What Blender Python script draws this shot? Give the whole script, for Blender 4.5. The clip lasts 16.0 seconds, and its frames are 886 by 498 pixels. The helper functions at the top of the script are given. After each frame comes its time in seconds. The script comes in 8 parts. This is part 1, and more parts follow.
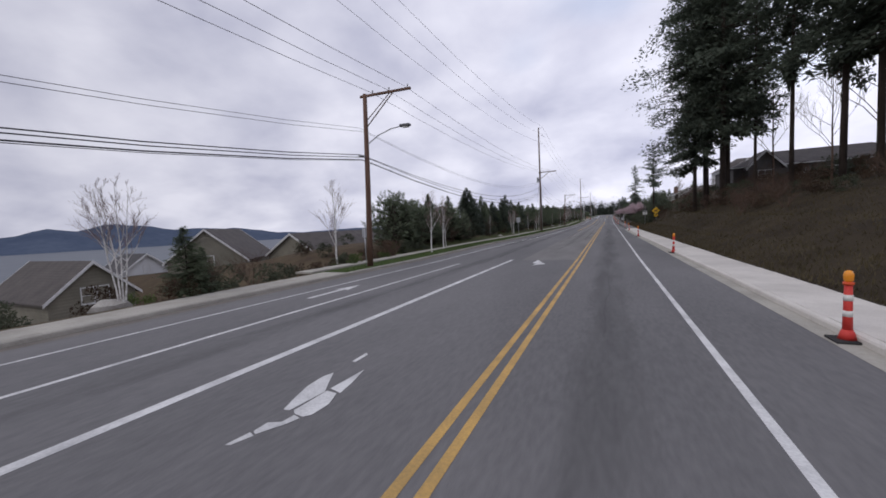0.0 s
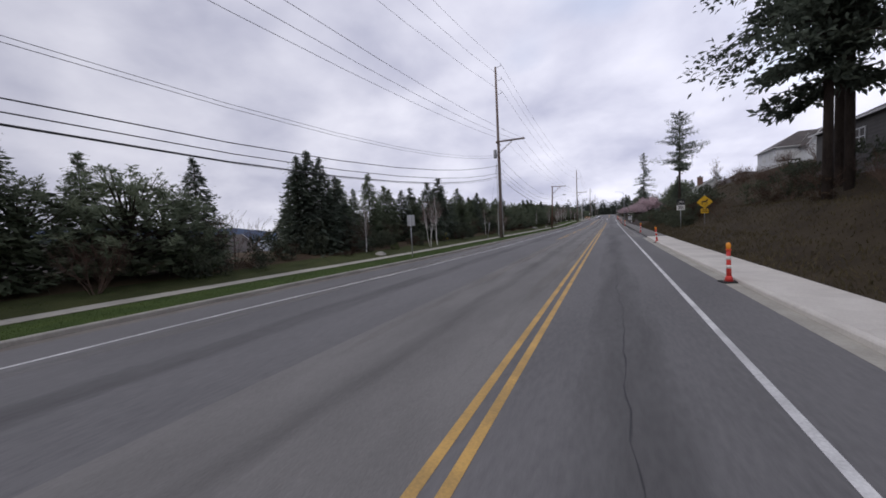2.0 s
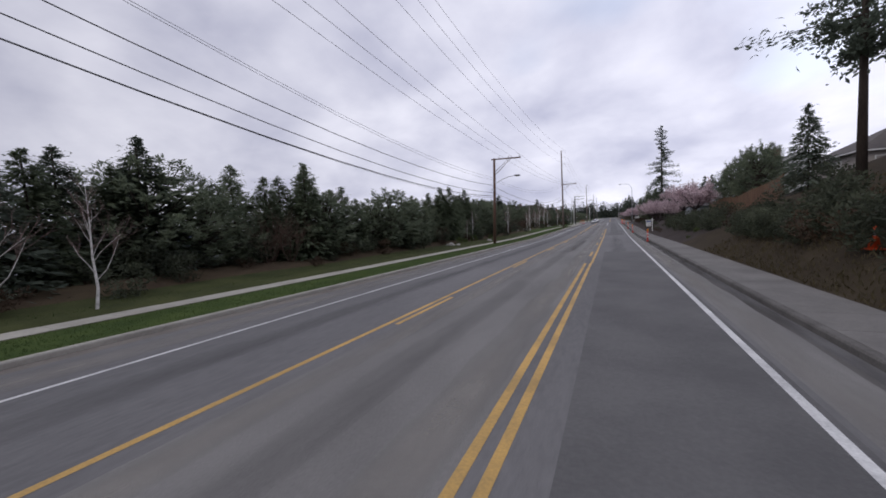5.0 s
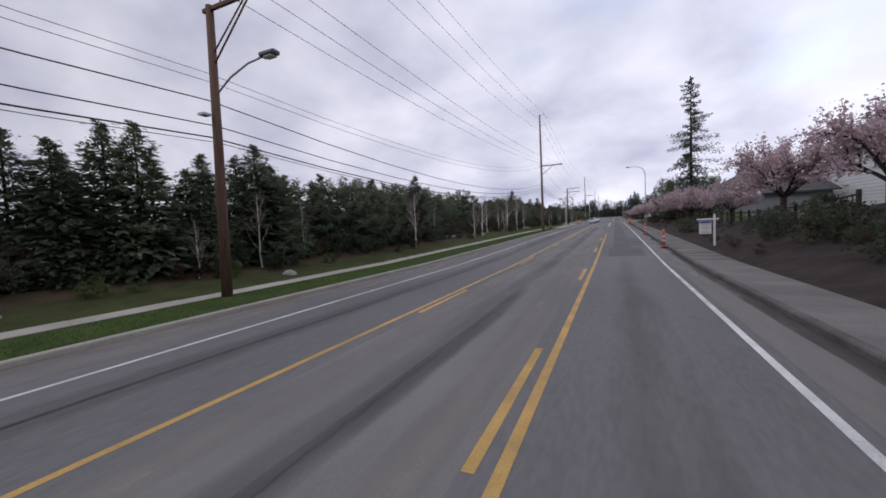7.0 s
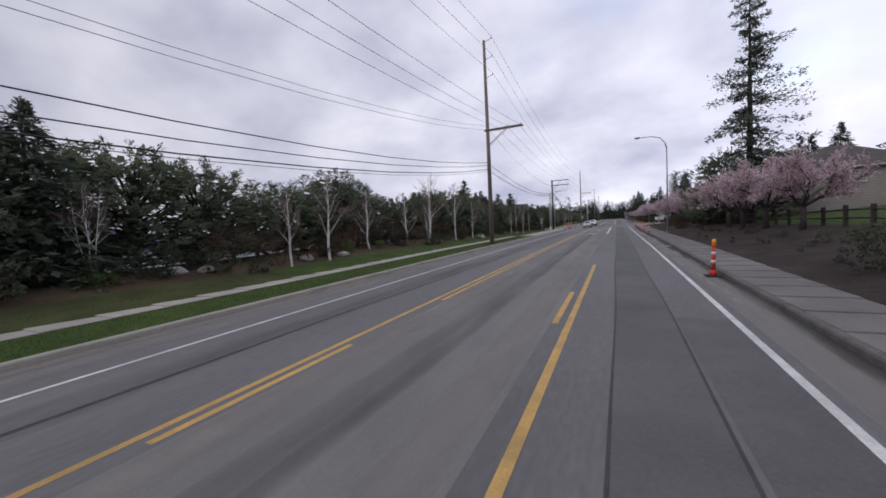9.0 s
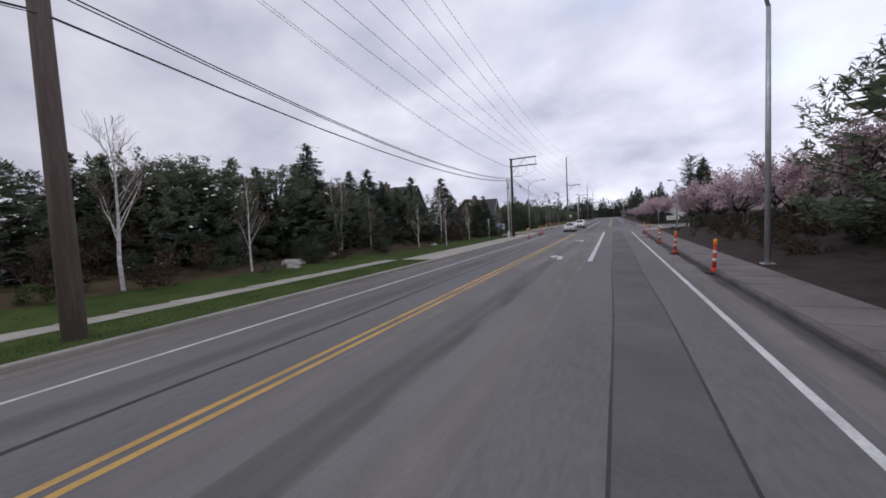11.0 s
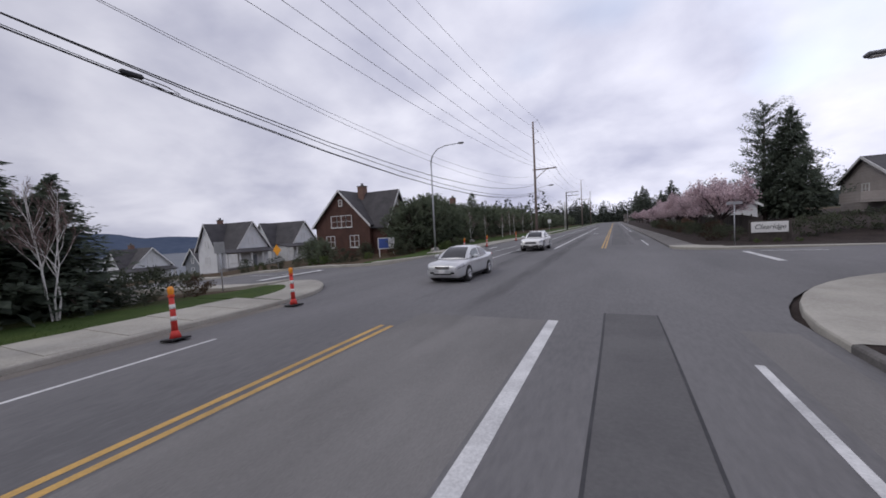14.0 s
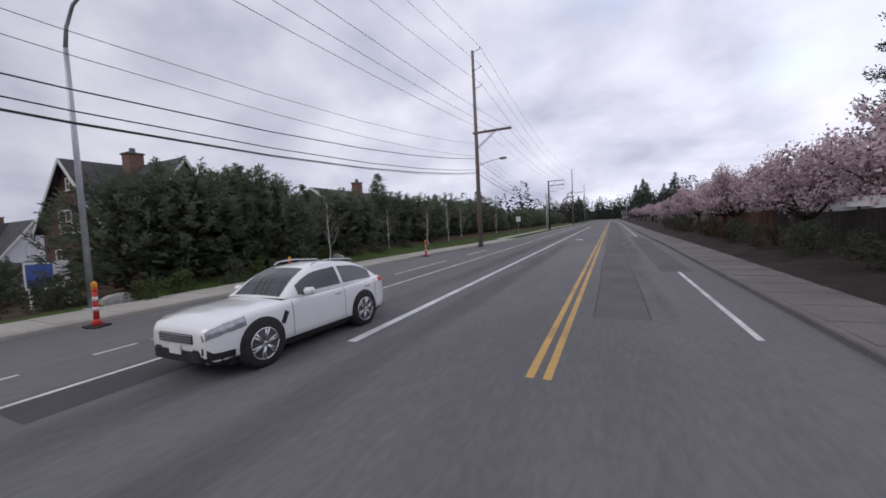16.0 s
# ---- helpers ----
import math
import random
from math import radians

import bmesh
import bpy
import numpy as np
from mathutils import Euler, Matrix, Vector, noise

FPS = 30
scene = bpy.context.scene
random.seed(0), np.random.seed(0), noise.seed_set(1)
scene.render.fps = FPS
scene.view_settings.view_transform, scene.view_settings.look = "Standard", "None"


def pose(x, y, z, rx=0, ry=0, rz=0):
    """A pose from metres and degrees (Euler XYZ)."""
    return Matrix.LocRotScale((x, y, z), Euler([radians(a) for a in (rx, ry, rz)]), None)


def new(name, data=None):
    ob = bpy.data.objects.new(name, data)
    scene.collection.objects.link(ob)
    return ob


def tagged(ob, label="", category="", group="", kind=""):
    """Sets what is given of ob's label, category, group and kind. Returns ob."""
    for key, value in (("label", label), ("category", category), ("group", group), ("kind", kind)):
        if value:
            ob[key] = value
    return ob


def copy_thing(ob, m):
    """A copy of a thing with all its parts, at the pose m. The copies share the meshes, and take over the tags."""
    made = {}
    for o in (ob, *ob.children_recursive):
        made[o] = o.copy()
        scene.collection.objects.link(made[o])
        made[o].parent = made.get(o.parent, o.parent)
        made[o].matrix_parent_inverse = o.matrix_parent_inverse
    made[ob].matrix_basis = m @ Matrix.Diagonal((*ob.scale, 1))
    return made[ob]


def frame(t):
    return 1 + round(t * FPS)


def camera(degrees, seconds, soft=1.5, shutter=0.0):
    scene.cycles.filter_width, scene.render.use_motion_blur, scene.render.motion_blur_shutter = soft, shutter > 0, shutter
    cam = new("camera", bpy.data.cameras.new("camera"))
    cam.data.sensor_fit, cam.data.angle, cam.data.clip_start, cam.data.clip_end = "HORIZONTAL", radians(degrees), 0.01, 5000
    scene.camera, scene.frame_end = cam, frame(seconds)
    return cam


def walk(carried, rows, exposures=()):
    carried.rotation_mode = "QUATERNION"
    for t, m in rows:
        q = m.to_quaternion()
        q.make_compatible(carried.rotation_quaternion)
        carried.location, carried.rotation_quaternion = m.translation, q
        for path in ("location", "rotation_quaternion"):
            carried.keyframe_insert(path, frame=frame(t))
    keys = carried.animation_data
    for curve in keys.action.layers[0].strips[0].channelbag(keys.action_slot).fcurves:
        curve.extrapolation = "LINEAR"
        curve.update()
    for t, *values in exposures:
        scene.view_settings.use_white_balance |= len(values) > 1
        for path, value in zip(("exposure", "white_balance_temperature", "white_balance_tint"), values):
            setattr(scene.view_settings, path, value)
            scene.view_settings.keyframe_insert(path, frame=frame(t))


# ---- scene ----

# ---- camera ----
cam = camera(100.7, 16.0, 1.7)
PATH = [
    (0.0, 1.508, -4.196, 2.442, 86.132, 2.828, 24.234),
    (0.5, 1.453, 5.076, 2.308, 86.113, 2.828, 24.188),
    (1.0, 1.397, 14.231, 2.201, 86.127, 2.828, 24.591),
    (1.5, 1.343, 23.032, 2.141, 86.295, 2.828, 24.645),
    (2.0, 1.292, 31.729, 2.127, 86.152, 2.828, 24.491),
    (2.5, 1.243, 40.541, 2.144, 86.103, 2.828, 24.623),
    (3.0, 1.197, 49.329, 2.170, 86.663, 2.828, 24.714),
    (3.5, 1.153, 57.998, 2.184, 86.434, 2.828, 24.382),
    (4.0, 1.113, 66.636, 2.176, 86.823, 2.828, 24.082),
    (4.5, 1.076, 75.302, 2.157, 86.697, 2.828, 24.138),
    (5.0, 1.041, 83.996, 2.136, 86.684, 2.828, 24.623),
    (5.5, 1.012, 92.720, 2.115, 86.614, 2.828, 25.123),
    (6.0, 0.993, 101.537, 2.101, 86.425, 2.828, 25.513),
    (6.5, 0.987, 110.672, 2.080, 86.600, 2.828, 25.177),
    (7.0, 0.993, 119.634, 2.057, 86.597, 2.828, 25.070),
    (7.5, 1.001, 127.916, 2.050, 86.950, 2.828, 25.189),
    (8.0, 1.003, 135.786, 2.068, 87.232, 2.828, 25.193),
    (8.5, 0.995, 143.205, 2.121, 86.840, 2.828, 25.219),
    (9.0, 0.982, 150.589, 2.213, 86.928, 2.828, 25.316),
    (9.5, 0.969, 158.425, 2.340, 86.989, 2.828, 24.993),
    (10.0, 0.960, 166.468, 2.481, 86.789, 2.828, 24.841),
    (10.5, 0.952, 174.622, 2.615, 86.709, 2.828, 24.807),
    (11.0, 0.944, 182.923, 2.720, 86.581, 2.828, 24.794),
    (11.5, 0.944, 191.452, 2.802, 86.183, 2.828, 24.700),
    (12.0, 0.961, 199.967, 2.870, 86.751, 2.828, 24.688),
    (12.5, 1.002, 208.294, 2.933, 87.007, 2.828, 24.873),
    (13.0, 1.063, 216.317, 2.998, 87.105, 2.828, 25.079),
    (13.5, 1.128, 223.758, 3.067, 87.644, 2.828, 24.919),
    (14.0, 1.186, 230.936, 3.140, 87.324, 2.828, 25.043),
    (14.5, 1.233, 238.127, 3.215, 87.197, 2.828, 25.042),
    (15.0, 1.276, 245.187, 3.289, 87.002, 2.828, 24.701),
    (15.5, 1.317, 252.014, 3.360, 86.624, 2.828, 25.004),
    (16.0, 1.359, 258.755, 3.429, 86.822, 2.828, 24.678),
]
walk(cam, [(t, pose(x, y, z, rx, ry, rz)) for t, x, y, z, rx, ry, rz in PATH])

# ---- world and sun ----
world = bpy.data.worlds.new("overcast_sky")
scene.world = world
world.use_nodes = True
wt = world.node_tree
wt.nodes.clear()


def wn(kind, **kw):
    n = wt.nodes.new(kind)
    for k, v in kw.items():
        n.inputs[k].default_value = v
    return n


w_tc = wn("ShaderNodeTexCoord")
w_sep = wn("ShaderNodeSeparateXYZ")
wt.links.new(w_tc.outputs["Generated"], w_sep.inputs[0])
w_den = wn("ShaderNodeMath")
w_den.operation = "ADD"
w_den.inputs[1].default_value = 0.42
w_abs = wn("ShaderNodeMath")
w_abs.operation = "ABSOLUTE"
wt.links.new(w_sep.outputs["Z"], w_abs.inputs[0])
wt.links.new(w_abs.outputs[0], w_den.inputs[0])
w_div = wn("ShaderNodeVectorMath")
w_div.operation = "DIVIDE"
w_cmb = wn("ShaderNodeCombineXYZ")
for i in range(3):
    wt.links.new(w_den.outputs[0], w_cmb.inputs[i])
wt.links.new(w_tc.outputs["Generated"], w_div.inputs[0])
wt.links.new(w_cmb.outputs[0], w_div.inputs[1])
w_noise = wn("ShaderNodeTexNoise", Scale=2.3, Detail=8.0, Roughness=0.5, Distortion=0.15)
wt.links.new(w_div.outputs[0], w_noise.inputs["Vector"])
w_ramp = wn("ShaderNodeValToRGB")
w_ramp.color_ramp.elements[0].position = 0.30
w_ramp.color_ramp.elements[0].color = (0.475, 0.488, 0.64, 1)
w_ramp.color_ramp.elements[1].position = 0.68
w_ramp.color_ramp.elements[1].color = (0.885, 0.885, 1.01, 1)
wt.links.new(w_noise.outputs["Fac"], w_ramp.inputs[0])
w_noise2 = wn("ShaderNodeTexNoise", Scale=0.8, Detail=3.0, Roughness=0.5)
wt.links.new(w_div.outputs[0], w_noise2.inputs["Vector"])
w_gap = wn("ShaderNodeValToRGB")
w_gap.color_ramp.elements[0].position = 0.66
w_gap.color_ramp.elements[0].color = (0, 0, 0, 1)
w_gap.color_ramp.elements[1].position = 0.78
w_gap.color_ramp.elements[1].color = (1, 1, 1, 1)
wt.links.new(w_noise2.outputs["Fac"], w_gap.inputs[0])
w_sky = wn("ShaderNodeTexSky")
w_sky.sky_type = "NISHITA"
w_sky.sun_disc = False
w_sky.sun_elevation = radians(42)
w_sky.sun_rotation = radians(35)
w_scale = wn("ShaderNodeVectorMath")
w_scale.operation = "SCALE"
w_scale.inputs["Scale"].default_value = 0.12
wt.links.new(w_sky.outputs[0], w_scale.inputs[0])
w_mix = wn("ShaderNodeMix")
w_mix.data_type = "RGBA"
wt.links.new(w_gap.outputs[0], w_mix.inputs[0])
wt.links.new(w_ramp.outputs[0], w_mix.inputs[6])
wt.links.new(w_scale.outputs[0], w_mix.inputs[7])
w_dot = wn("ShaderNodeVectorMath")
w_dot.operation = "DOT_PRODUCT"
w_dot.inputs[1].default_value = (0.7, 0.5, 0.0)
wt.links.new(w_tc.outputs["Generated"], w_dot.inputs[0])
w_gain = wn("ShaderNodeMath")
w_gain.operation = "MULTIPLY_ADD"
w_gain.inputs[1].default_value = 0.33
w_gain.inputs[2].default_value = 0.95
wt.links.new(w_dot.outputs["Value"], w_gain.inputs[0])
w_bg = wn("ShaderNodeBackground", Strength=1.0)
wt.links.new(w_gain.outputs[0], w_bg.inputs["Strength"])
w_out = wn("ShaderNodeOutputWorld")
wt.links.new(w_mix.outputs[2], w_bg.inputs[0])
wt.links.new(w_bg.outputs[0], w_out.inputs[0])

sun_data = bpy.data.lights.new("sun", "SUN")
sun_data.energy = 0.7
sun_data.angle = radians(25)
sun_data.color = (1.0, 0.96, 0.92)
sun = new("sun", sun_data)
sun.matrix_world = pose(0, 0, 80, 48, 0, -35)


# ---- materials ----
def material(name, col_a, col_b, scale=4.0, rough=0.85, metal=0.0, bump=0.0, bump_scale=None, fine=None, detail=6.0, spec=0.4, random_tint=0.0, coat=0.0, stretch=None):
    """Two-scale noise between two base colours, with relief and a little change from thing to thing."""
    m = bpy.data.materials.new(name)
    m.use_nodes = True
    nt = m.node_tree
    b = nt.nodes["Principled BSDF"]
    b.inputs["Roughness"].default_value = rough
    b.inputs["Metallic"].default_value = metal
    b.inputs["Specular IOR Level"].default_value = spec
    b.inputs["Coat Weight"].default_value = coat
    b.inputs["Coat Roughness"].default_value = 0.05
    tc = nt.nodes.new("ShaderNodeNewGeometry")
    src = tc.outputs["Position"]
    if stretch:
        mp = nt.nodes.new("ShaderNodeMapping")
        mp.inputs["Scale"].default_value = stretch
        nt.links.new(src, mp.inputs[0])
        src = mp.outputs[0]
    n1 = nt.nodes.new("ShaderNodeTexNoise")
    n1.inputs["Scale"].default_value = scale
    n1.inputs["Detail"].default_value = detail
    n1.inputs["Roughness"].default_value = 0.62
    nt.links.new(src, n1.inputs["Vector"])
    n2 = nt.nodes.new("ShaderNodeTexNoise")
    n2.inputs["Scale"].default_value = fine or scale * 9
    n2.inputs["Detail"].default_value = 3.0
    nt.links.new(src, n2.inputs["Vector"])
    add = nt.nodes.new("ShaderNodeMath")
    add.operation = "MULTIPLY_ADD"
    add.inputs[1].default_value = 0.45
    nt.links.new(n2.outputs["Fac"], add.inputs[0])
    sub = nt.nodes.new("ShaderNodeMath")
    sub.operation = "MULTIPLY_ADD"
    sub.inputs[1].default_value = 1.0
    sub.inputs[2].default_value = -0.225
    nt.links.new(n1.outputs["Fac"], sub.inputs[0])
    nt.links.new(sub.outputs[0], add.inputs[2])
    ramp = nt.nodes.new("ShaderNodeValToRGB")
    ramp.color_ramp.elements[0].position = 0.32
    ramp.color_ramp.elements[0].color = (*col_a, 1)
    ramp.color_ramp.elements[1].position = 0.68
    ramp.color_ramp.elements[1].color = (*col_b, 1)
    nt.links.new(add.outputs[0], ramp.inputs[0])
    out = ramp.outputs[0]
    if random_tint:
        oi = nt.nodes.new("ShaderNodeObjectInfo")
        mr = nt.nodes.new("ShaderNodeMapRange")
        mr.inputs["To Min"].default_value = 1 - random_tint
        mr.inputs["To Max"].default_value = 1 + random_tint
        nt.links.new(oi.outputs["Random"], mr.inputs[0])
        sc = nt.nodes.new("ShaderNodeVectorMath")
        sc.operation = "SCALE"
        nt.links.new(out, sc.inputs[0])
        nt.links.new(mr.outputs[0], sc.inputs["Scale"])
        out = sc.outputs[0]
    nt.links.new(out, b.inputs["Base Color"])
    if bump:
        n3 = nt.nodes.new("ShaderNodeTexNoise")
        n3.inputs["Scale"].default_value = bump_scale or scale * 12
        n3.inputs["Detail"].default_value = 4.0
        nt.links.new(src, n3.inputs["Vector"])
        bp = nt.nodes.new("ShaderNodeBump")
        bp.inputs["Strength"].default_value = bump
        bp.inputs["Distance"].default_value = 0.02
        nt.links.new(n3.outputs["Fac"], bp.inputs["Height"])
        nt.links.new(bp.outputs[0], b.inputs["Normal"])
    return m


M = {}
M["asphalt"] = material("asphalt", (0.116, 0.114, 0.116), (0.174, 0.170, 0.171), scale=0.22, fine=14, rough=0.88, bump=0.5, bump_scale=60, stretch=(1.0, 0.25, 1.0))
M["asphalt_patch"] = material("asphalt_patch", (0.092, 0.090, 0.092), (0.132, 0.129, 0.129), scale=0.5, fine=18, rough=0.9, bump=0.5, bump_scale=60)
M["asphalt_light"] = material("asphalt_light", (0.148, 0.143, 0.138), (0.210, 0.203, 0.195), scale=0.6, fine=45, rough=0.9, bump=0.7, bump_scale=70, stretch=(1.0, 0.3, 1.0))
M["asphalt_dark"] = material("asphalt_dark", (0.055, 0.054, 0.057), (0.080, 0.078, 0.080), scale=0.5, fine=30, rough=0.9, bump=0.5, bump_scale=60)
M["tar"] = material("tar", (0.026, 0.026, 0.029), (0.05, 0.049, 0.052), scale=2, rough=0.7)
M["paint_white"] = material("paint_white", (0.42, 0.42, 0.42), (0.72, 0.72, 0.71), scale=1.1, fine=30, rough=0.7, bump=0.3)
M["paint_yellow"] = material("paint_yellow", (0.36, 0.235, 0.085), (0.60, 0.365, 0.105), scale=1.1, fine=30, rough=0.7, bump=0.3)
M["concrete_new"] = material("concrete_new", (0.50, 0.47, 0.43), (0.62, 0.59, 0.54), scale=0.7, fine=20, rough=0.9, bump=0.3, bump_scale=50, random_tint=0.05)
M["concrete_old"] = material("concrete_old", (0.130, 0.123, 0.117), (0.200, 0.190, 0.179), scale=0.6, fine=16, rough=0.92, bump=0.4, bump_scale=50, random_tint=0.06)
M["concrete_mid"] = material("concrete_mid", (0.30, 0.285, 0.25), (0.42, 0.40, 0.35), scale=0.6, fine=16, rough=0.92, bump=0.4, bump_scale=50, random_tint=0.06)
M["lawn"] = material("lawn", (0.036, 0.060, 0.017), (0.068, 0.098, 0.028), scale=0.8, fine=25, rough=0.95, bump=1.0, bump_scale=30, spec=0.1)
M["bed"] = material("bed", (0.062, 0.044, 0.031), (0.098, 0.076, 0.046), scale=0.5, fine=9, rough=0.97, bump=1.0, bump_scale=14, spec=0.1)
M["mulch"] = material("mulch", (0.032, 0.026, 0.024), (0.060, 0.048, 0.043), scale=0.8, fine=14, rough=0.97, bump=1.0, bump_scale=22, spec=0.1)
M["lawn_rough"] = material("lawn_rough", (0.040, 0.048, 0.020), (0.072, 0.080, 0.032), scale=0.6, fine=18, rough=0.95, bump=1.0, bump_scale=26, spec=0.1)
M["brush"] = material("brush", (0.030, 0.023, 0.016), (0.058, 0.045, 0.028), scale=0.35, fine=8, rough=0.97, bump=1.0, bump_scale=12, spec=0.1)
M["field"] = material("field", (0.04, 0.05, 0.03), (0.07, 0.07, 0.04), scale=0.05, fine=1.2, rough=0.97, spec=0.1)


# ---- building helpers ----
def lerp_table(table, v):
    """Smooth value between the rows (v, value) of a table."""
    if v <= table[0][0]:
        return table[0][1]
    for (a, p), (b, q) in zip(table, table[1:]):
        if v <= b:
            u = (v - a) / (b - a)
            u = u * u * (3 - 2 * u)
            return p + (q - p) * u
    return table[-1][1]


def mesh_object(name, verts, faces, mats, parent=None, label="", smooth=False, mat_ids=None):
    me = bpy.data.meshes.new(name)
    me.from_pydata([tuple(v) for v in verts], [], faces)
    for m in (mats if isinstance(mats, (list, tuple)) else [mats]):
        me.materials.append(m)
    if mat_ids is not None:
        me.polygons.foreach_set("material_index", mat_ids)
    if smooth:
        me.polygons.foreach_set("use_smooth", [True] * len(me.polygons))
    me.update()
    ob = new(name, me)
    if parent:
        ob.parent = parent
    if label:
        ob["label"] = label
    return ob


def part(name, bm, mat, parent=None, label="", smooth=False):
    me = bpy.data.meshes.new(name)
    bm.to_mesh(me)
    bm.free()
    me.materials.append(mat)
    if smooth:
        me.polygons.foreach_set("use_smooth", [True] * len(me.polygons))
    ob = new(name, me)
    if parent:
        ob.parent = parent
    if label:
        ob["label"] = label
    return ob


def thing(name, m, label, category, group="", kind=""):
    e = new(name)
    e.matrix_world = m
    e.empty_display_size = 0.2
    return tagged(e, label, category, group, kind)


def box(bm, x0, y0, z0, x1, y1, z1, bevel=0.0, m=None):
    r = bmesh.ops.create_cube(bm, size=1.0)
    vs = r["verts"]
    bmesh.ops.transform(bm, matrix=Matrix.Translation(((x0 + x1) / 2, (y0 + y1) / 2, (z0 + z1) / 2)) @ Matrix.Diagonal((x1 - x0, y1 - y0, z1 - z0, 1)), verts=vs)
    if bevel:
        es = list({e for v in vs for e in v.link_edges})
        r2 = bmesh.ops.bevel(bm, geom=es, offset=bevel, segments=1, affect="EDGES")
        vs = list({v for f in r2["faces"] for v in f.verts} | {v for v in vs if v.is_valid})
    if m is not None:
        bmesh.ops.transform(bm, matrix=m, verts=vs)
    return bm


def tube_data(points, radii, n=6, cap=True):
    """Verts and faces of a tapered tube along points."""
    verts, faces = [], []
    pts = [Vector(p) for p in points]
    for i, p in enumerate(pts):
        d = (pts[min(i + 1, len(pts) - 1)] - pts[max(i - 1, 0)]).normalized()
        a = d.orthogonal().normalized() if abs(d.z) > 0.99 else d.cross(Vector((0, 0, 1))).normalized()
        b = d.cross(a)
        for k in range(n):
            t = 2 * math.pi * k / n
            verts.append(p + (a * math.cos(t) + b * math.sin(t)) * radii[i])
    for i in range(len(pts) - 1):
        for k in range(n):
            faces.append((i * n + k, i * n + (k + 1) % n, (i + 1) * n + (k + 1) % n, (i + 1) * n + k))
    if cap:
        faces.append(tuple(range(n))[::-1])
        faces.append(tuple((len(pts) - 1) * n + k for k in range(n)))
    return verts, faces


def join_data(chunks):
    verts, faces = [], []
    for v, f in chunks:
        o = len(verts)
        verts += list(v)
        faces += [tuple(i + o for i in q) for q in f]
    return verts, faces


def tube(name, points, radii, mat, parent=None, label="", n=8, smooth=True):
    v, f = tube_data(points, radii, n)
    return mesh_object(name, v, f, mat, parent, label, smooth)


# ---- the lie of the land ----
GRADE = [(-60, 0.2), (-20, 0.2), (20, -0.2), (140, -0.28), (180, 0.31), (220, 0.66), (260, 1.07), (420, 2.62), (800, 6.0), (1500, 9.0)]


def zr(y):
    """Height of the road's surface along its length."""
    if y <= GRADE[0][0]:
        return GRADE[0][1]
    for (a, p), (b, q) in zip(GRADE, GRADE[1:]):
        if y <= b:
            return p + (q - p) * (y - a) / (b - a)
    return GRADE[-1][1]


def x_left(y):
    """The face of the left kerb."""
    return lerp_table([(17, -11.7), (34, -11.45), (62, -10.3), (105, -9.75), (205, -9.55), (245, -9.5), (253, -13.0), (278, -12.5), (310, -9.8)], y)


def x_right(y):
    """The face of the right kerb."""
    return lerp_table([(-10, 5.6), (10, 5.5), (72, 4.6), (118, 4.5), (145, 4.25), (215, 4.3), (240, 4.6), (262, 4.9), (284, 4.9), (320, 4.6)], y)


LEFT_STREET = (245.2, 257.0)
RIGHT_STREET = (250.0, 260.6)


def smooth01(a, b, v):
    u = min(1, max(0, (v - a) / (b - a)))
    return u * u * (3 - 2 * u)


LEFT_RADII, RIGHT_RADII = (5.0, 5.0), (11.0, 3.0)


def street_span(d, span, radii, shift=0.0):
    """The width of a side street at d metres from the main road, with its rounded corners."""
    cut = [r - math.sqrt(max(0.0, r * r - (r - min(max(q, 0.0), r)) ** 2)) for r, q in zip(radii, (d, d - shift))]
    return span[0] - cut[0], span[1] + cut[1]


def street_mask(d, y, span, radii, soft=0.9):
    y0, y1 = street_span(d, span, radii)
    return smooth01(y0 - soft, y0 - 0.1, y) * (1 - smooth01(y1 + 0.1, y1 + soft, y))


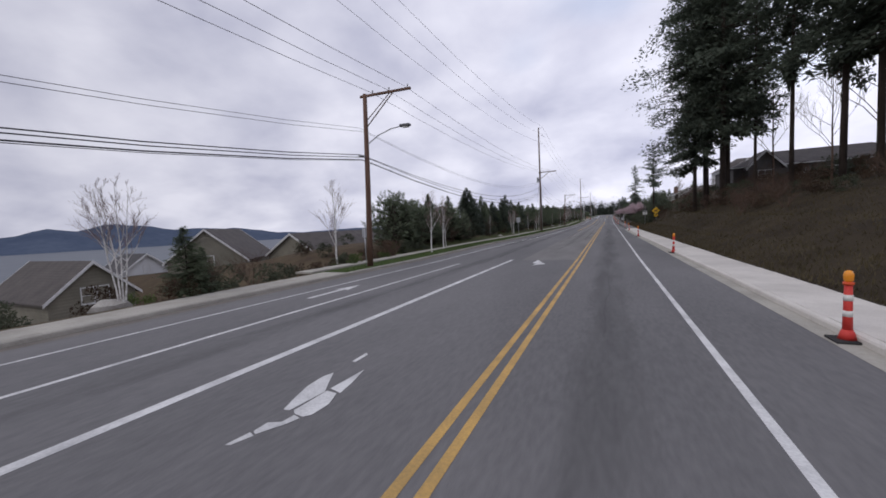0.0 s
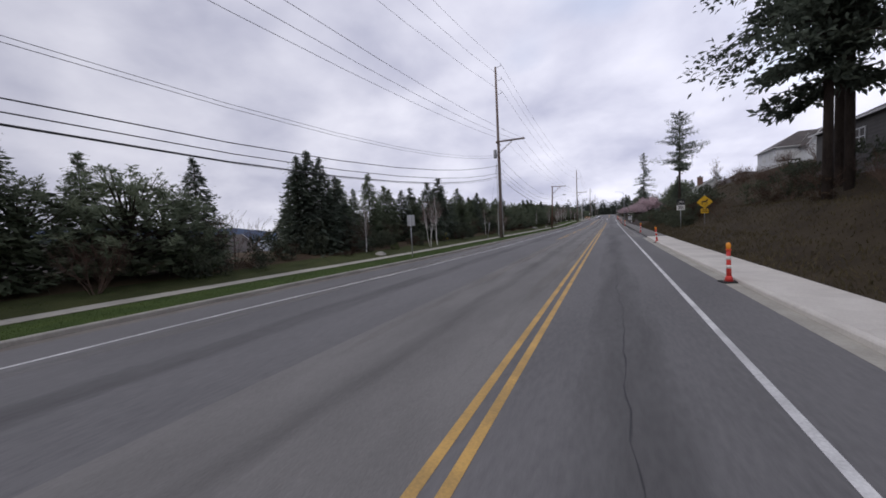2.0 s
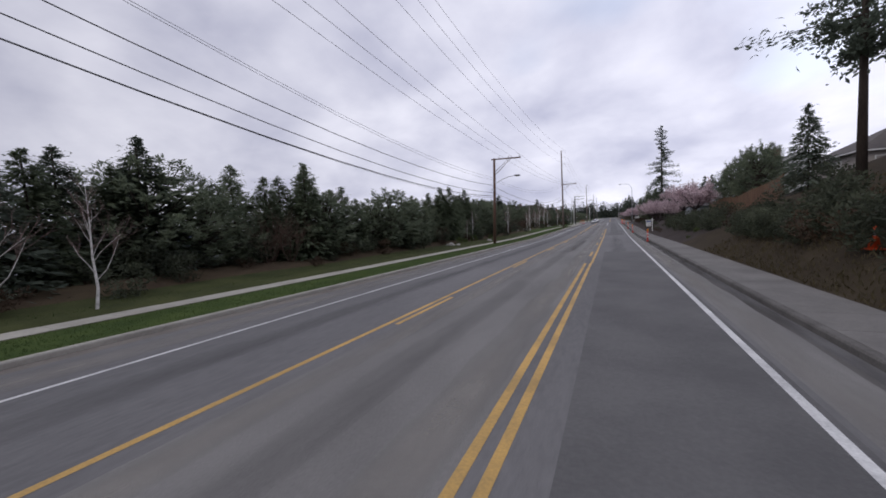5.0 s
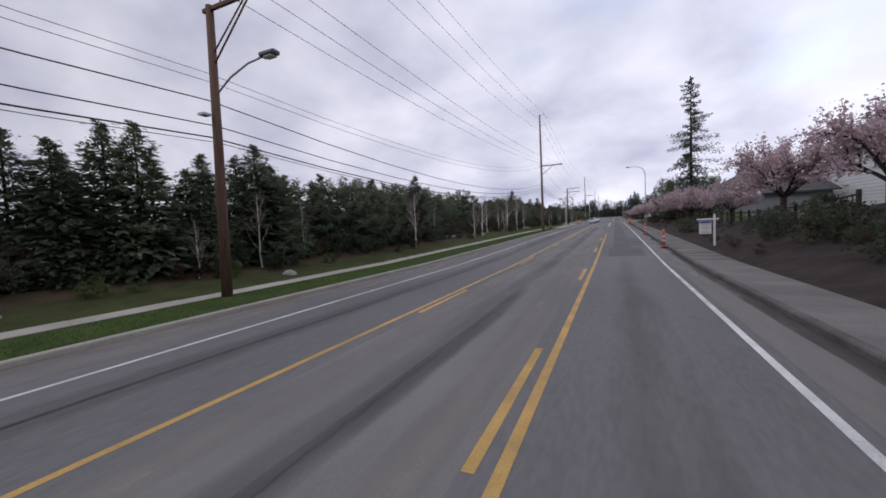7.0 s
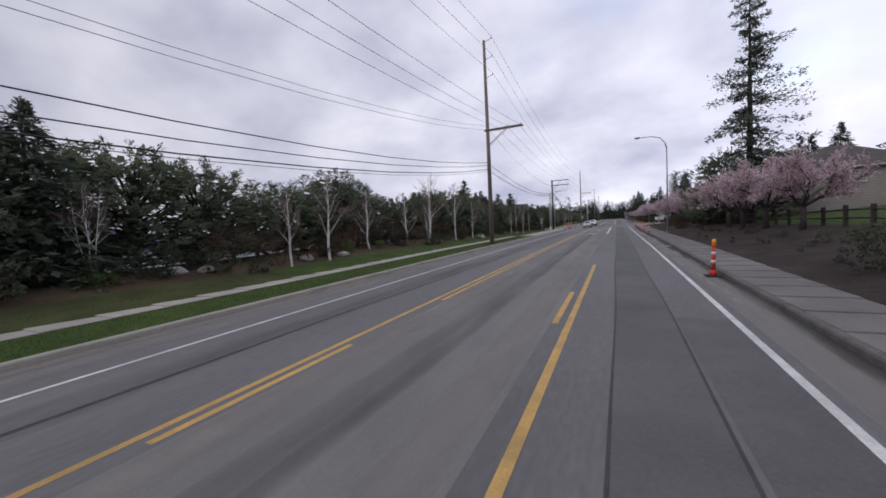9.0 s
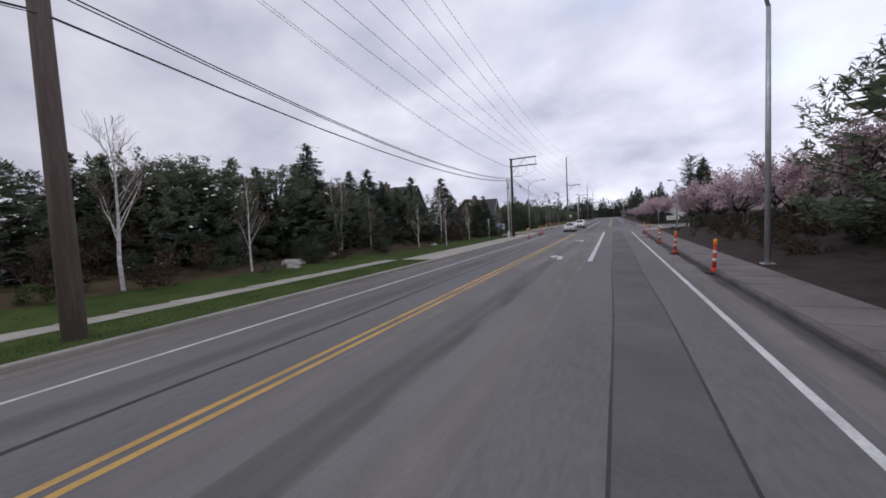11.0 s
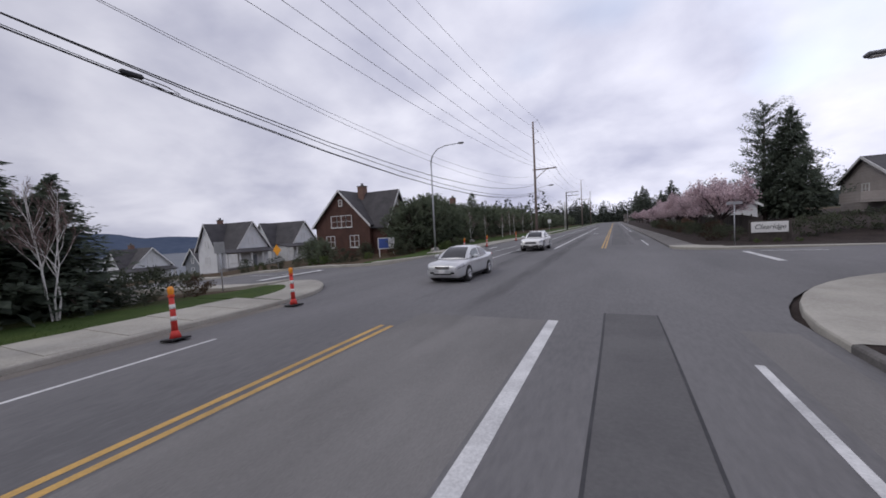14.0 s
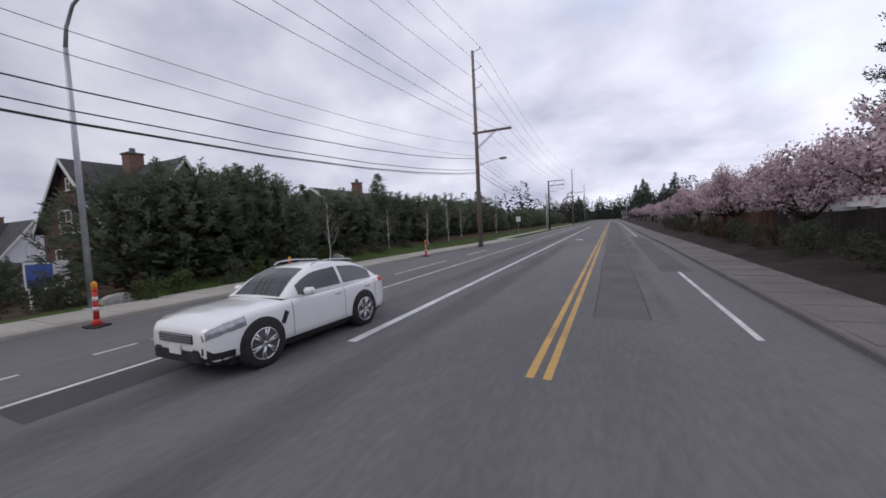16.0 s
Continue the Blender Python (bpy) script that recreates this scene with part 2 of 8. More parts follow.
def land(x, y):
    """Height of the bare ground beside the road."""
    base = zr(y)
    xl, xr = x_left(y), x_right(y)
    if xl - 0.05 < x < xr + 0.05:
        return base - 0.22
    if x <= xl:
        d = xl - x
        far = -lerp_table([(0, 0), (17, 0), (34, 1.6), (56, 3.4), (122, 9.0), (200, 20), (420, 46), (700, 58), (9000, 60)], d)
        steep = -lerp_table([(0, 0), (2.4, 0.05), (6, 0.9), (12, 2.6), (22, 5.0), (36, 7.4), (56, 8.6), (122, 13), (200, 21), (420, 46), (700, 58), (9000, 60)], d)
        near = 1 - smooth01(14, 30, y)
        far = far * (1 - near) + steep * near
        bank = lerp_table([(0, 0.12), (4.0, 0.14), (5.4, 0.3), (8.5, 0.75), (14, 0.8), (22, 0.4), (40, 0)], d)
        fall = -lerp_table([(0, 0), (3, 0.1), (8, 0.5), (14, 1.0), (22, 1.6), (34, 2.45), (56, 3.7), (122, 9.0), (200, 20), (420, 46), (700, 58), (9000, 60)], d)
        mouth = smooth01(236, 246, y) * (1 - smooth01(264, 284, y))
        far = far * (1 - mouth) + fall * mouth
        k = street_mask(d, y, LEFT_STREET, LEFT_RADII)
        flat = smooth01(229, 239, y) * (1 - smooth01(264 + 26 * smooth01(8, 20, d), 272 + 28 * smooth01(8, 20, d), y))
        bank = bank * (1 - flat) + 0.12 * flat
        bank = 0.12 + (bank - 0.12) * (0.15 + 0.85 * smooth01(20, 34, y))
        slope = -lerp_table([(0, 0.02), (3.5, 0.45), (8, 0.62), (13, 0.76), (18, 1.15), (30, 2.1), (56, 3.9), (122, 9.3), (200, 20), (420, 46), (700, 58), (9000, 60)], d)
        rough = noise.noise(Vector((x * 0.13, y * 0.13, 0))) * 0.18 * smooth01(4, 9, d) * (1 - 0.7 * flat)
        return base * (1 - smooth01(30, 120, d)) + (far + bank + rough) * (1 - k) + (slope - 0.1) * k
    d = x - xr
    hill = lerp_table([(-60, 0.75), (20, 0.75), (70, 1.0), (112, 1.45), (135, 0.9), (165, 0.35), (200, 0.28), (300, 0.26), (420, 0.35)], y)
    up = hill * lerp_table([(0, 0.0), (1.7, 0.0), (4, 0.75), (8, 2.5), (14, 4.4), (22, 6.3), (40, 7.6), (120, 9.5), (400, 16), (9000, 30)], d)
    k = street_mask(d, y, RIGHT_STREET, RIGHT_RADII)
    lift = 0.14
    flat = smooth01(231, 240, y) * (1 - smooth01(263, 271, y)) * (1 - smooth01(12, 22, d))
    up = up * (1 - 0.96 * flat)
    rough = noise.noise(Vector((x * 0.16, y * 0.16, 3))) * 0.3 * smooth01(2.5, 8, d) * (1 - flat)
    return base + (lift + up + rough) * (1 - k) + k * (-0.1 + 0.012 * d)


def ground_sheet():
    left = [0.13, 0.5, 1.0, 1.6, 2.6, 3.6, 5, 6.5, 8, 10, 12, 14, 17, 20, 24, 28, 32, 36, 40, 44, 48, 52, 56, 60, 65, 70, 75, 80, 86, 92, 100, 106, 112, 120, 130, 170, 220, 300, 420, 700, 1500, 4600]
    right = [0.13, 0.5, 1.1, 1.7, 2.4, 3.2, 4.2, 5.5, 7, 9, 11, 14, 18, 22, 27, 33, 40, 52, 70, 100, 150, 240, 400, 800, 1800, 4600]
    ys = [-4000, -1500, -500, -200, -120, -80] + [-60 + 2.0 * i for i in range(148)] + [236 + 0.6 * i for i in range(63)] + [274 + 2.0 * i for i in range(80)] + [440, 460, 490, 530, 600, 700, 850, 1100, 1500, 2200, 4500]
    verts, faces, ids = [], [], []
    cols = len(left) + len(right) + 2
    for y in ys:
        xl, xr = x_left(y), x_right(y)
        row = [xl - d for d in reversed(left)] + [xl - 0.04, xr + 0.04] + [xr + d for d in right]
        for x in row:
            verts.append((x, y, land(x, y)))
    for j in range(len(ys) - 1):
        y = (ys[j] + ys[j + 1]) / 2
        for i in range(cols - 1):
            a = j * cols + i
            faces.append((a, a + 1, a + cols + 1, a + cols))
            x = (verts[a][0] + verts[a + 1][0]) / 2
            if x < x_left(y):
                d = x_left(y) - x
                ids.append(0 if d < (1.9 if y < 13 else 3.0 if y < 165 else 6.8 if y < 206 else 4.4 if y < 240 else 6.6) else 5 if 13 < y < 240 and d < 6.4 else 1 if d < 60 else 4)
            else:
                d = x - x_right(y)
                ids.append(3 if y < 120 else 0 if d > 8.3 and 150 < y < 246 and d < 34 else 2 if d < 34 else 1 if d < 60 else 4)
    ob = mesh_object("ground", verts, faces, [M["lawn"], M["bed"], M["mulch"], M["brush"], M["field"], M["lawn_rough"]], mat_ids=ids, smooth=True)
    return tagged(ob, "grassy verge, planting beds and rough brown bank", "ground", kind="structure")


ground = ground_sheet()


def strip(name, x_a, x_b, y0, y1, lift, mat, step=4.0, label="", category="", thick=0.0, parent=None):
    """A sheet between two lines along the road, at lift above the road's grade; thick gives it sides."""
    n = max(1, int(math.ceil((y1 - y0) / step)))
    verts, faces = [], []
    for i in range(n + 1):
        y = y0 + (y1 - y0) * i / n
        a = x_a(y) if callable(x_a) else x_a
        b = x_b(y) if callable(x_b) else x_b
        z = zr(y) + lift
        verts += [(a, y, z), (b, y, z)]
        if thick:
            verts += [(a, y, z - thick), (b, y, z - thick)]
    w = 4 if thick else 2
    for i in range(n):
        o, q = i * w, (i + 1) * w
        faces.append((o, o + 1, q + 1, q))
        if thick:
            faces += [(o + 2, o, q, q + 2), (o + 1, o + 3, q + 3, q + 1)]
    if thick:
        faces += [(0, 2, 3, 1), (n * w, n * w + 1, n * w + 3, n * w + 2)]
    ob = mesh_object(name, verts, faces, mat, parent)
    if parent is None:
        tagged(ob, label, category, kind="structure")
    return ob


road = strip("road", lambda y: x_left(y) - 0.02, lambda y: x_right(y) + 0.02, -60, 618, 0.0, M["asphalt"], 2.0, "worn grey asphalt road with several lanes", "road", thick=0.2)


def side_street(name, xs, span, x_edge, sign, label, radii, shift=0.0):
    """A side street that leaves the road, following the ground, with rounded corners."""
    verts, faces = [], []
    n = len(xs)
    for x in xs:
        d = abs(x - x_edge)
        y0, y1 = street_span(d, span, radii, shift)
        mid = (span[0] + span[1]) / 2
        for k in range(9):
            y = y0 + (y1 - y0) * k / 8
            far = smooth01(2, 7, d) if sign < 0 else smooth01(3, 12, d)
            z = (zr(y) - 0.004) * (1 - far) + (land(x, mid) + 0.16) * far
            verts.append((x, y, z))
    for i in range(n - 1):
        for k in range(8):
            a = i * 9 + k
            q = (a, a + 1, a + 10, a + 9)
            faces.append(q if sign < 0 else q[::-1])
    ob = mesh_object(name, verts, faces, M["asphalt"], smooth=True)
    return tagged(ob, label, "road", kind="structure")


side_street("road_side_left", [-9.5, -9.6, -9.8, -10.1, -10.6, -11.2, -12, -12.9, -13.05, -13.3, -13.7, -14.2, -15, -16, -17, -18] + [-20 - 3.3 * i for i in range(31)], LEFT_STREET, -9.5, -1, "side street of grey asphalt falling towards the water", LEFT_RADII, 3.5)
side_street("road_side_right", [4.4, 4.5, 4.7, 5.0, 5.5, 6.2, 7, 8.5, 10, 12.9, 17, 24, 34, 48, 70, 100], RIGHT_STREET, 4.4, 1, "side street of grey asphalt into the housing estate", RIGHT_RADII)

# ---- more materials ----
M["wood_pole"] = material("wood_pole", (0.10, 0.055, 0.038), (0.19, 0.115, 0.085), scale=3, fine=22, rough=0.9, bump=0.5, stretch=(1, 1, 0.08), random_tint=0.15)
M["wood_pole_grey"] = material("wood_pole_grey", (0.16, 0.122, 0.108), (0.27, 0.212, 0.188), scale=3, fine=22, rough=0.9, bump=0.5, stretch=(1, 1, 0.08))
M["wood_pole_dark"] = material("wood_pole_dark", (0.03, 0.026, 0.024), (0.06, 0.05, 0.045), scale=3, fine=22, rough=0.9, bump=0.5, stretch=(1, 1, 0.08))
M["cable"] = material("cable", (0.02, 0.02, 0.022), (0.035, 0.035, 0.04), scale=3, rough=0.6)
M["wire"] = material("wire", (0.10, 0.10, 0.11), (0.16, 0.16, 0.17), scale=3, rough=0.5, metal=0.3)
M["galvanised"] = material("galvanised", (0.36, 0.37, 0.39), (0.50, 0.51, 0.53), scale=2.5, fine=20, rough=0.45, metal=0.6)
M["lamp_head"] = material("lamp_head", (0.10, 0.10, 0.11), (0.16, 0.16, 0.17), scale=4, rough=0.5)
M["lens"] = material("lens", (0.55, 0.55, 0.52), (0.7, 0.7, 0.68), scale=4, rough=0.2)
M["porcelain"] = material("porcelain", (0.25, 0.24, 0.24), (0.4, 0.4, 0.4), scale=8, rough=0.25)
M["transformer"] = material("transformer", (0.30, 0.31, 0.33), (0.40, 0.41, 0.43), scale=3, rough=0.5)
M["cone_orange"] = material("cone_orange", (0.62, 0.075, 0.018), (0.75, 0.11, 0.03), scale=6, fine=40, rough=0.55)
M["cone_red"] = material("cone_red", (0.52, 0.035, 0.03), (0.64, 0.06, 0.045), scale=6, fine=40, rough=0.55)
M["beacon"] = material("beacon", (0.75, 0.26, 0.02), (0.85, 0.34, 0.04), scale=6, rough=0.25)
M["reflective"] = material("reflective", (0.62, 0.60, 0.56), (0.78, 0.76, 0.72), scale=9, rough=0.4)
M["rubber"] = material("rubber", (0.015, 0.015, 0.016), (0.035, 0.034, 0.034), scale=6, rough=0.85)
M["sign_back"] = material("sign_back", (0.32, 0.33, 0.35), (0.42, 0.43, 0.45), scale=3, rough=0.5, metal=0.4)
M["sign_white"] = material("sign_white", (0.66, 0.66, 0.66), (0.76, 0.76, 0.75), scale=3, rough=0.5)
M["sign_black"] = material("sign_black", (0.015, 0.015, 0.017), (0.03, 0.03, 0.03), scale=3, rough=0.5)
M["sign_yellow"] = material("sign_yellow", (0.62, 0.36, 0.01), (0.72, 0.43, 0.02), scale=3, rough=0.5)
M["sign_blue"] = material("sign_blue", (0.05, 0.09, 0.30), (0.07, 0.12, 0.38), scale=3, rough=0.5)
M["sign_grey"] = material("sign_grey", (0.25, 0.25, 0.27), (0.33, 0.33, 0.35), scale=3, rough=0.5)
M["orange_sign"] = material("orange_sign", (0.75, 0.30, 0.02), (0.85, 0.38, 0.03), scale=3, rough=0.5)
M["rock"] = material("rock", (0.26, 0.25, 0.23), (0.44, 0.42, 0.38), scale=2, fine=14, rough=0.95, bump=0.8)
M["bark"] = material("bark", (0.035, 0.026, 0.021), (0.075, 0.057, 0.046), scale=2.5, fine=18, rough=0.95, bump=0.8, stretch=(1, 1, 0.2))
M["bark_cherry"] = material("bark_cherry", (0.030, 0.022, 0.022), (0.065, 0.05, 0.048), scale=4, fine=20, rough=0.9, bump=0.5)
M["bark_birch"] = material("bark_birch", (0.42, 0.40, 0.38), (0.78, 0.77, 0.74), scale=3, fine=10, rough=0.8, bump=0.3, stretch=(0.6, 0.6, 3.0))
M["twig_birch"] = material("twig_birch", (0.16, 0.11, 0.10), (0.26, 0.19, 0.175), scale=4, rough=0.9)
M["twig_brown"] = material("twig_brown", (0.07, 0.045, 0.035), (0.13, 0.085, 0.06), scale=4, rough=0.9)


def foliage(name, a, b, scale=0.9, rough=0.75, trans=0.15, tint=0.15):
    m = material(name, a, b, scale=scale, fine=7, rough=rough, spec=0.25, random_tint=tint)
    nt = m.node_tree
    bs = nt.nodes["Principled BSDF"]
    tr = nt.nodes.new("ShaderNodeBsdfTranslucent")
    mx = nt.nodes.new("ShaderNodeMixShader")
    mx.inputs[0].default_value = trans
    src = bs.inputs["Base Color"].links[0].from_socket
    nt.links.new(src, tr.inputs[0])
    nt.links.new(bs.outputs[0], mx.inputs[1])
    nt.links.new(tr.outputs[0], mx.inputs[2])
    nt.links.new(mx.outputs[0], nt.nodes["Material Output"].inputs[0])
    return m


M["needles_fir"] = foliage("needles_fir", (0.068, 0.087, 0.068), (0.142, 0.168, 0.124), trans=0.45)
M["needles_cypress"] = foliage("needles_cypress", (0.098, 0.124, 0.080), (0.185, 0.218, 0.136), trans=0.5)
M["needles_pine"] = foliage("needles_pine", (0.098, 0.122, 0.083), (0.190, 0.220, 0.142), trans=0.45)
M["leaf_shrub"] = foliage("leaf_shrub", (0.046, 0.055, 0.038), (0.098, 0.110, 0.070), tint=0.3, trans=0.4)
M["leaf_green"] = foliage("leaf_green", (0.05, 0.075, 0.025), (0.10, 0.13, 0.04), tint=0.25)
M["leaf_brown"] = foliage("leaf_brown", (0.045, 0.030, 0.020), (0.085, 0.055, 0.034), tint=0.25)
M["flower_yellow"] = foliage("flower_yellow", (0.45, 0.36, 0.03), (0.6, 0.5, 0.05))
M["blossom"] = foliage("blossom", (0.44, 0.325, 0.345), (0.72, 0.585, 0.615), scale=1.2, rough=0.85, trans=0.3, tint=0.10)
M["grass_blade"] = foliage("grass_blade", (0.042, 0.072, 0.019), (0.088, 0.122, 0.036), scale=0.5, trans=0.25)
M["dead_grass"] = foliage("dead_grass", (0.052, 0.044, 0.024), (0.105, 0.084, 0.046), scale=0.4, trans=0.2)
M["woods"] = foliage("woods", (0.022, 0.030, 0.024), (0.050, 0.060, 0.042), scale=0.08)


def siding(name, a, b, step=0.15):
    """Lapped boards: colour with a shadowed step every board."""
    m = material(name, a, b, scale=0.8, fine=12, rough=0.75)
    nt = m.node_tree
    g = nt.nodes.new("ShaderNodeNewGeometry")
    sp = nt.nodes.new("ShaderNodeSeparateXYZ")
    nt.links.new(g.outputs["Position"], sp.inputs[0])
    md = nt.nodes.new("ShaderNodeMath")
    md.operation = "PINGPONG"
    md.inputs[1].default_value = step
    nt.links.new(sp.outputs["Z"], md.inputs[0])
    bp = nt.nodes.new("ShaderNodeBump")
    bp.inputs["Strength"].default_value = 0.8
    bp.inputs["Distance"].default_value = 0.15
    nt.links.new(md.outputs[0], bp.inputs["Height"])
    nt.links.new(bp.outputs[0], nt.nodes["Principled BSDF"].inputs["Normal"])
    return m


M["siding_grey"] = siding("siding_grey", (0.16, 0.165, 0.16), (0.21, 0.215, 0.21))
M["siding_blue"] = siding("siding_blue", (0.19, 0.205, 0.225), (0.24, 0.255, 0.28))
M["siding_white"] = siding("siding_white", (0.60, 0.61, 0.62), (0.70, 0.71, 0.72))
M["siding_olive"] = siding("siding_olive", (0.17, 0.16, 0.125), (0.23, 0.215, 0.17))
M["siding_tan"] = siding("siding_tan", (0.30, 0.27, 0.25), (0.38, 0.345, 0.32))
M["shingle_brown"] = siding("shingle_brown", (0.058, 0.027, 0.020), (0.098, 0.046, 0.034), 0.12)
M["roof_grey"] = siding("roof_grey", (0.042, 0.040, 0.043), (0.075, 0.071, 0.074), 0.11)
M["roof_brown"] = siding("roof_brown", (0.054, 0.046, 0.043), (0.090, 0.077, 0.070), 0.11)
M["trim_white"] = material("trim_white", (0.58, 0.58, 0.57), (0.70, 0.70, 0.69), scale=2, rough=0.6)
M["brick_chimney"] = material("brick_chimney", (0.13, 0.075, 0.06), (0.22, 0.14, 0.11), scale=6, fine=30, rough=0.9)
M["fence_wood"] = material("fence_wood", (0.10, 0.055, 0.032), (0.17, 0.095, 0.055), scale=3, fine=25, rough=0.9, stretch=(1, 1, 0.2), random_tint=0.12)
M["fence_dark"] = material("fence_dark", (0.035, 0.03, 0.027), (0.065, 0.055, 0.05), scale=3, fine=25, rough=0.9, random_tint=0.15)
M["pane"] = material("pane", (0.02, 0.024, 0.03), (0.035, 0.04, 0.05), scale=0.6, rough=0.06, spec=0.8)
M["car_silver"] = material("car_silver", (0.55, 0.56, 0.57), (0.60, 0.61, 0.62), scale=2, rough=0.3, metal=0.35, coat=1.0)
M["car_white"] = material("car_white", (0.80, 0.80, 0.79), (0.84, 0.84, 0.83), scale=2, rough=0.3, coat=1.0)
M["car_glass"] = material("car_glass", (0.012, 0.014, 0.016), (0.02, 0.022, 0.024), scale=2, rough=0.04, spec=0.9)
M["chrome"] = material("chrome", (0.55, 0.55, 0.56), (0.65, 0.65, 0.66), scale=5, rough=0.2, metal=0.9)
M["headlight"] = material("headlight", (0.26, 0.265, 0.28), (0.50, 0.50, 0.52), scale=14, rough=0.12, metal=0.4, coat=1.0)
M["sea"] = material("sea", (0.05, 0.065, 0.085), (0.08, 0.095, 0.115), scale=0.01, fine=0.2, rough=0.5, bump=0.3, bump_scale=0.3)
M["ridge"] = material("ridge", (0.036, 0.044, 0.040), (0.075, 0.080, 0.070), scale=0.03, fine=0.3, rough=1.0, spec=0.0)
# pale blue of distance haze mixed straight into the hills' base colour
M["hazed_hill"] = material("hazed_hill", (0.062, 0.082, 0.125), (0.088, 0.110, 0.155), scale=0.004, fine=0.03, rough=1.0, spec=0.0)

# ---- sea and far shore ----
water = mesh_object("water", [(-4600, -4600, -45), (-300, -4600, -45), (-300, 4600, -45), (-4600, 4600, -45)], [(0, 1, 2, 3)], M["sea"])
tagged(water, "grey-blue sea water below the town", "water", kind="structure")


def far_shore():
    verts, faces = [], []
    n = 90
    for i in range(n + 1):
        a = math.radians(22 + 100 * i / n)
        r = 2700
        h = 95 + 55 * noise.noise(Vector((i * 0.11, 2.0, 0))) + 22 * noise.noise(Vector((i * 0.4, 5.0, 0)))
        h *= lerp_table([(22, 0.25), (48, 0.38), (58, 0.9), (75, 1.0), (122, 1.0)], math.degrees(a))
        for rr, zz in ((r, -46), (r + 260, -40 + h * 0.72), (r + 520, -40 + h * 1.25), (r + 900, -46)):
            verts.append((-math.sin(a) * rr, math.cos(a) * rr + 100, zz))
    for i in range(n):
        for k in range(3):
            o = i * 4 + k
            faces.append((o, o + 4, o + 5, o + 1))
    ob = mesh_object("backdrop_hills", verts, faces, M["hazed_hill"], smooth=True)
    return tagged(ob, "distant wooded hills across the water, coloured haze blue", "hills", kind="structure")


far_shore()


def far_ridge():
    """The low wooded rise that closes the road's end."""
    verts, faces = [], []
    n = 120
    for i in range(n + 1):
        x = -420 + 1100 * i / n
        crest = 20 + 0.05 * max(0, x) + 7 * noise.noise(Vector((x * 0.012, 1.0, 0))) + 3.0 * noise.noise(Vector((x * 0.06, 4.0, 0))) + 2.2 * noise.noise(Vector((x * 0.21, 9.0, 0)))
        crest *= smooth01(-420, -120, x)
        for yy, zz in ((640, -6), (760, crest * 0.55), (880, crest), (1300, crest * 0.9 - 4)):
            verts.append((x, yy + 25 * noise.noise(Vector((x * 0.02, yy * 0.01, 2))), zz + (2.0 * noise.noise(Vector((x * 0.13, yy * 0.1, 3))) if 700 < yy < 1000 else 0)))
    for i in range(n):
        for k in range(3):
            o = i * 4 + k
            faces.append((o, o + 4, o + 5, o + 1))
    ob = mesh_object("backdrop_ridge", verts, faces, M["ridge"], smooth=True)
    return tagged(ob, "low dark wooded rise beyond the road's end", "hills", kind="structure")


far_ridge()

# ---- kerbs and pavements ----
def kerb(name, fx, side, y0, y1, mat, label):
    """A raised kerb with a face towards the road: side -1 left, 1 right."""
    n = max(1, int((y1 - y0) / 2.0))
    verts, faces = [], []
    prof = [(0.0, -0.15), (0.0, 0.11), (0.025, 0.145), (0.15, 0.15), (0.15, -0.15)]
    for i in range(n + 1):
        y = y0 + (y1 - y0) * i / n
        for px, pz in prof:
            verts.append((fx(y) + side * px, y, zr(y) + pz))
    for i in range(n):
        for k in range(4):
            a = i * 5 + k
            q = (a, a + 1, a + 6, a + 5)
            faces.append(q if side < 0 else q[::-1])
    faces += [(0, 1, 2, 3, 4), tuple(n * 5 + k for k in range(5))]
    ob = mesh_object(name, verts, faces, mat)
    return tagged(ob, label, "kerb", kind="structure")


kerb("kerb_left", x_left, -1, -60, 240.2, M["concrete_mid"], "weathered concrete kerb beside a grass verge")
kerb("kerb_left_far", x_left, -1, 262, 616, M["concrete_mid"], "weathered concrete kerb beyond the junction")
kerb("kerb_right_new", x_right, 1, -60, 74, M["concrete_new"], "pale new concrete kerb")
# darker concrete tone for the old right kerb
M["kerb_dark"] = material("kerb_dark", (0.075, 0.070, 0.066), (0.150, 0.142, 0.134), scale=1.2, fine=18, rough=0.95, bump=0.5, bump_scale=40)
kerb("kerb_right_old", x_right, 1, 74, 239.0, M["kerb_dark"], "old grey concrete kerb")
kerb("kerb_right_far", x_right, 1, 263.6, 616, M["concrete_old"], "old grey concrete kerb beyond the junction")
M["gutter_dirty"] = material("gutter_dirty", (0.135, 0.120, 0.106), (0.205, 0.186, 0.165), scale=0.7, fine=15, rough=0.95, bump=0.4, bump_scale=40)
strip("gutter_left", lambda y: x_left(y), lambda y: x_left(y) + 0.42, -60, 240, 0.004, M["gutter_dirty"], 4, "dusty brownish concrete gutter beside the verge", "gutter")
strip("gutter", lambda y: x_right(y) - 0.38, lambda y: x_right(y), -60, 74, 0.005, M["concrete_mid"], 4, "pale concrete gutter along the new kerb", "gutter")


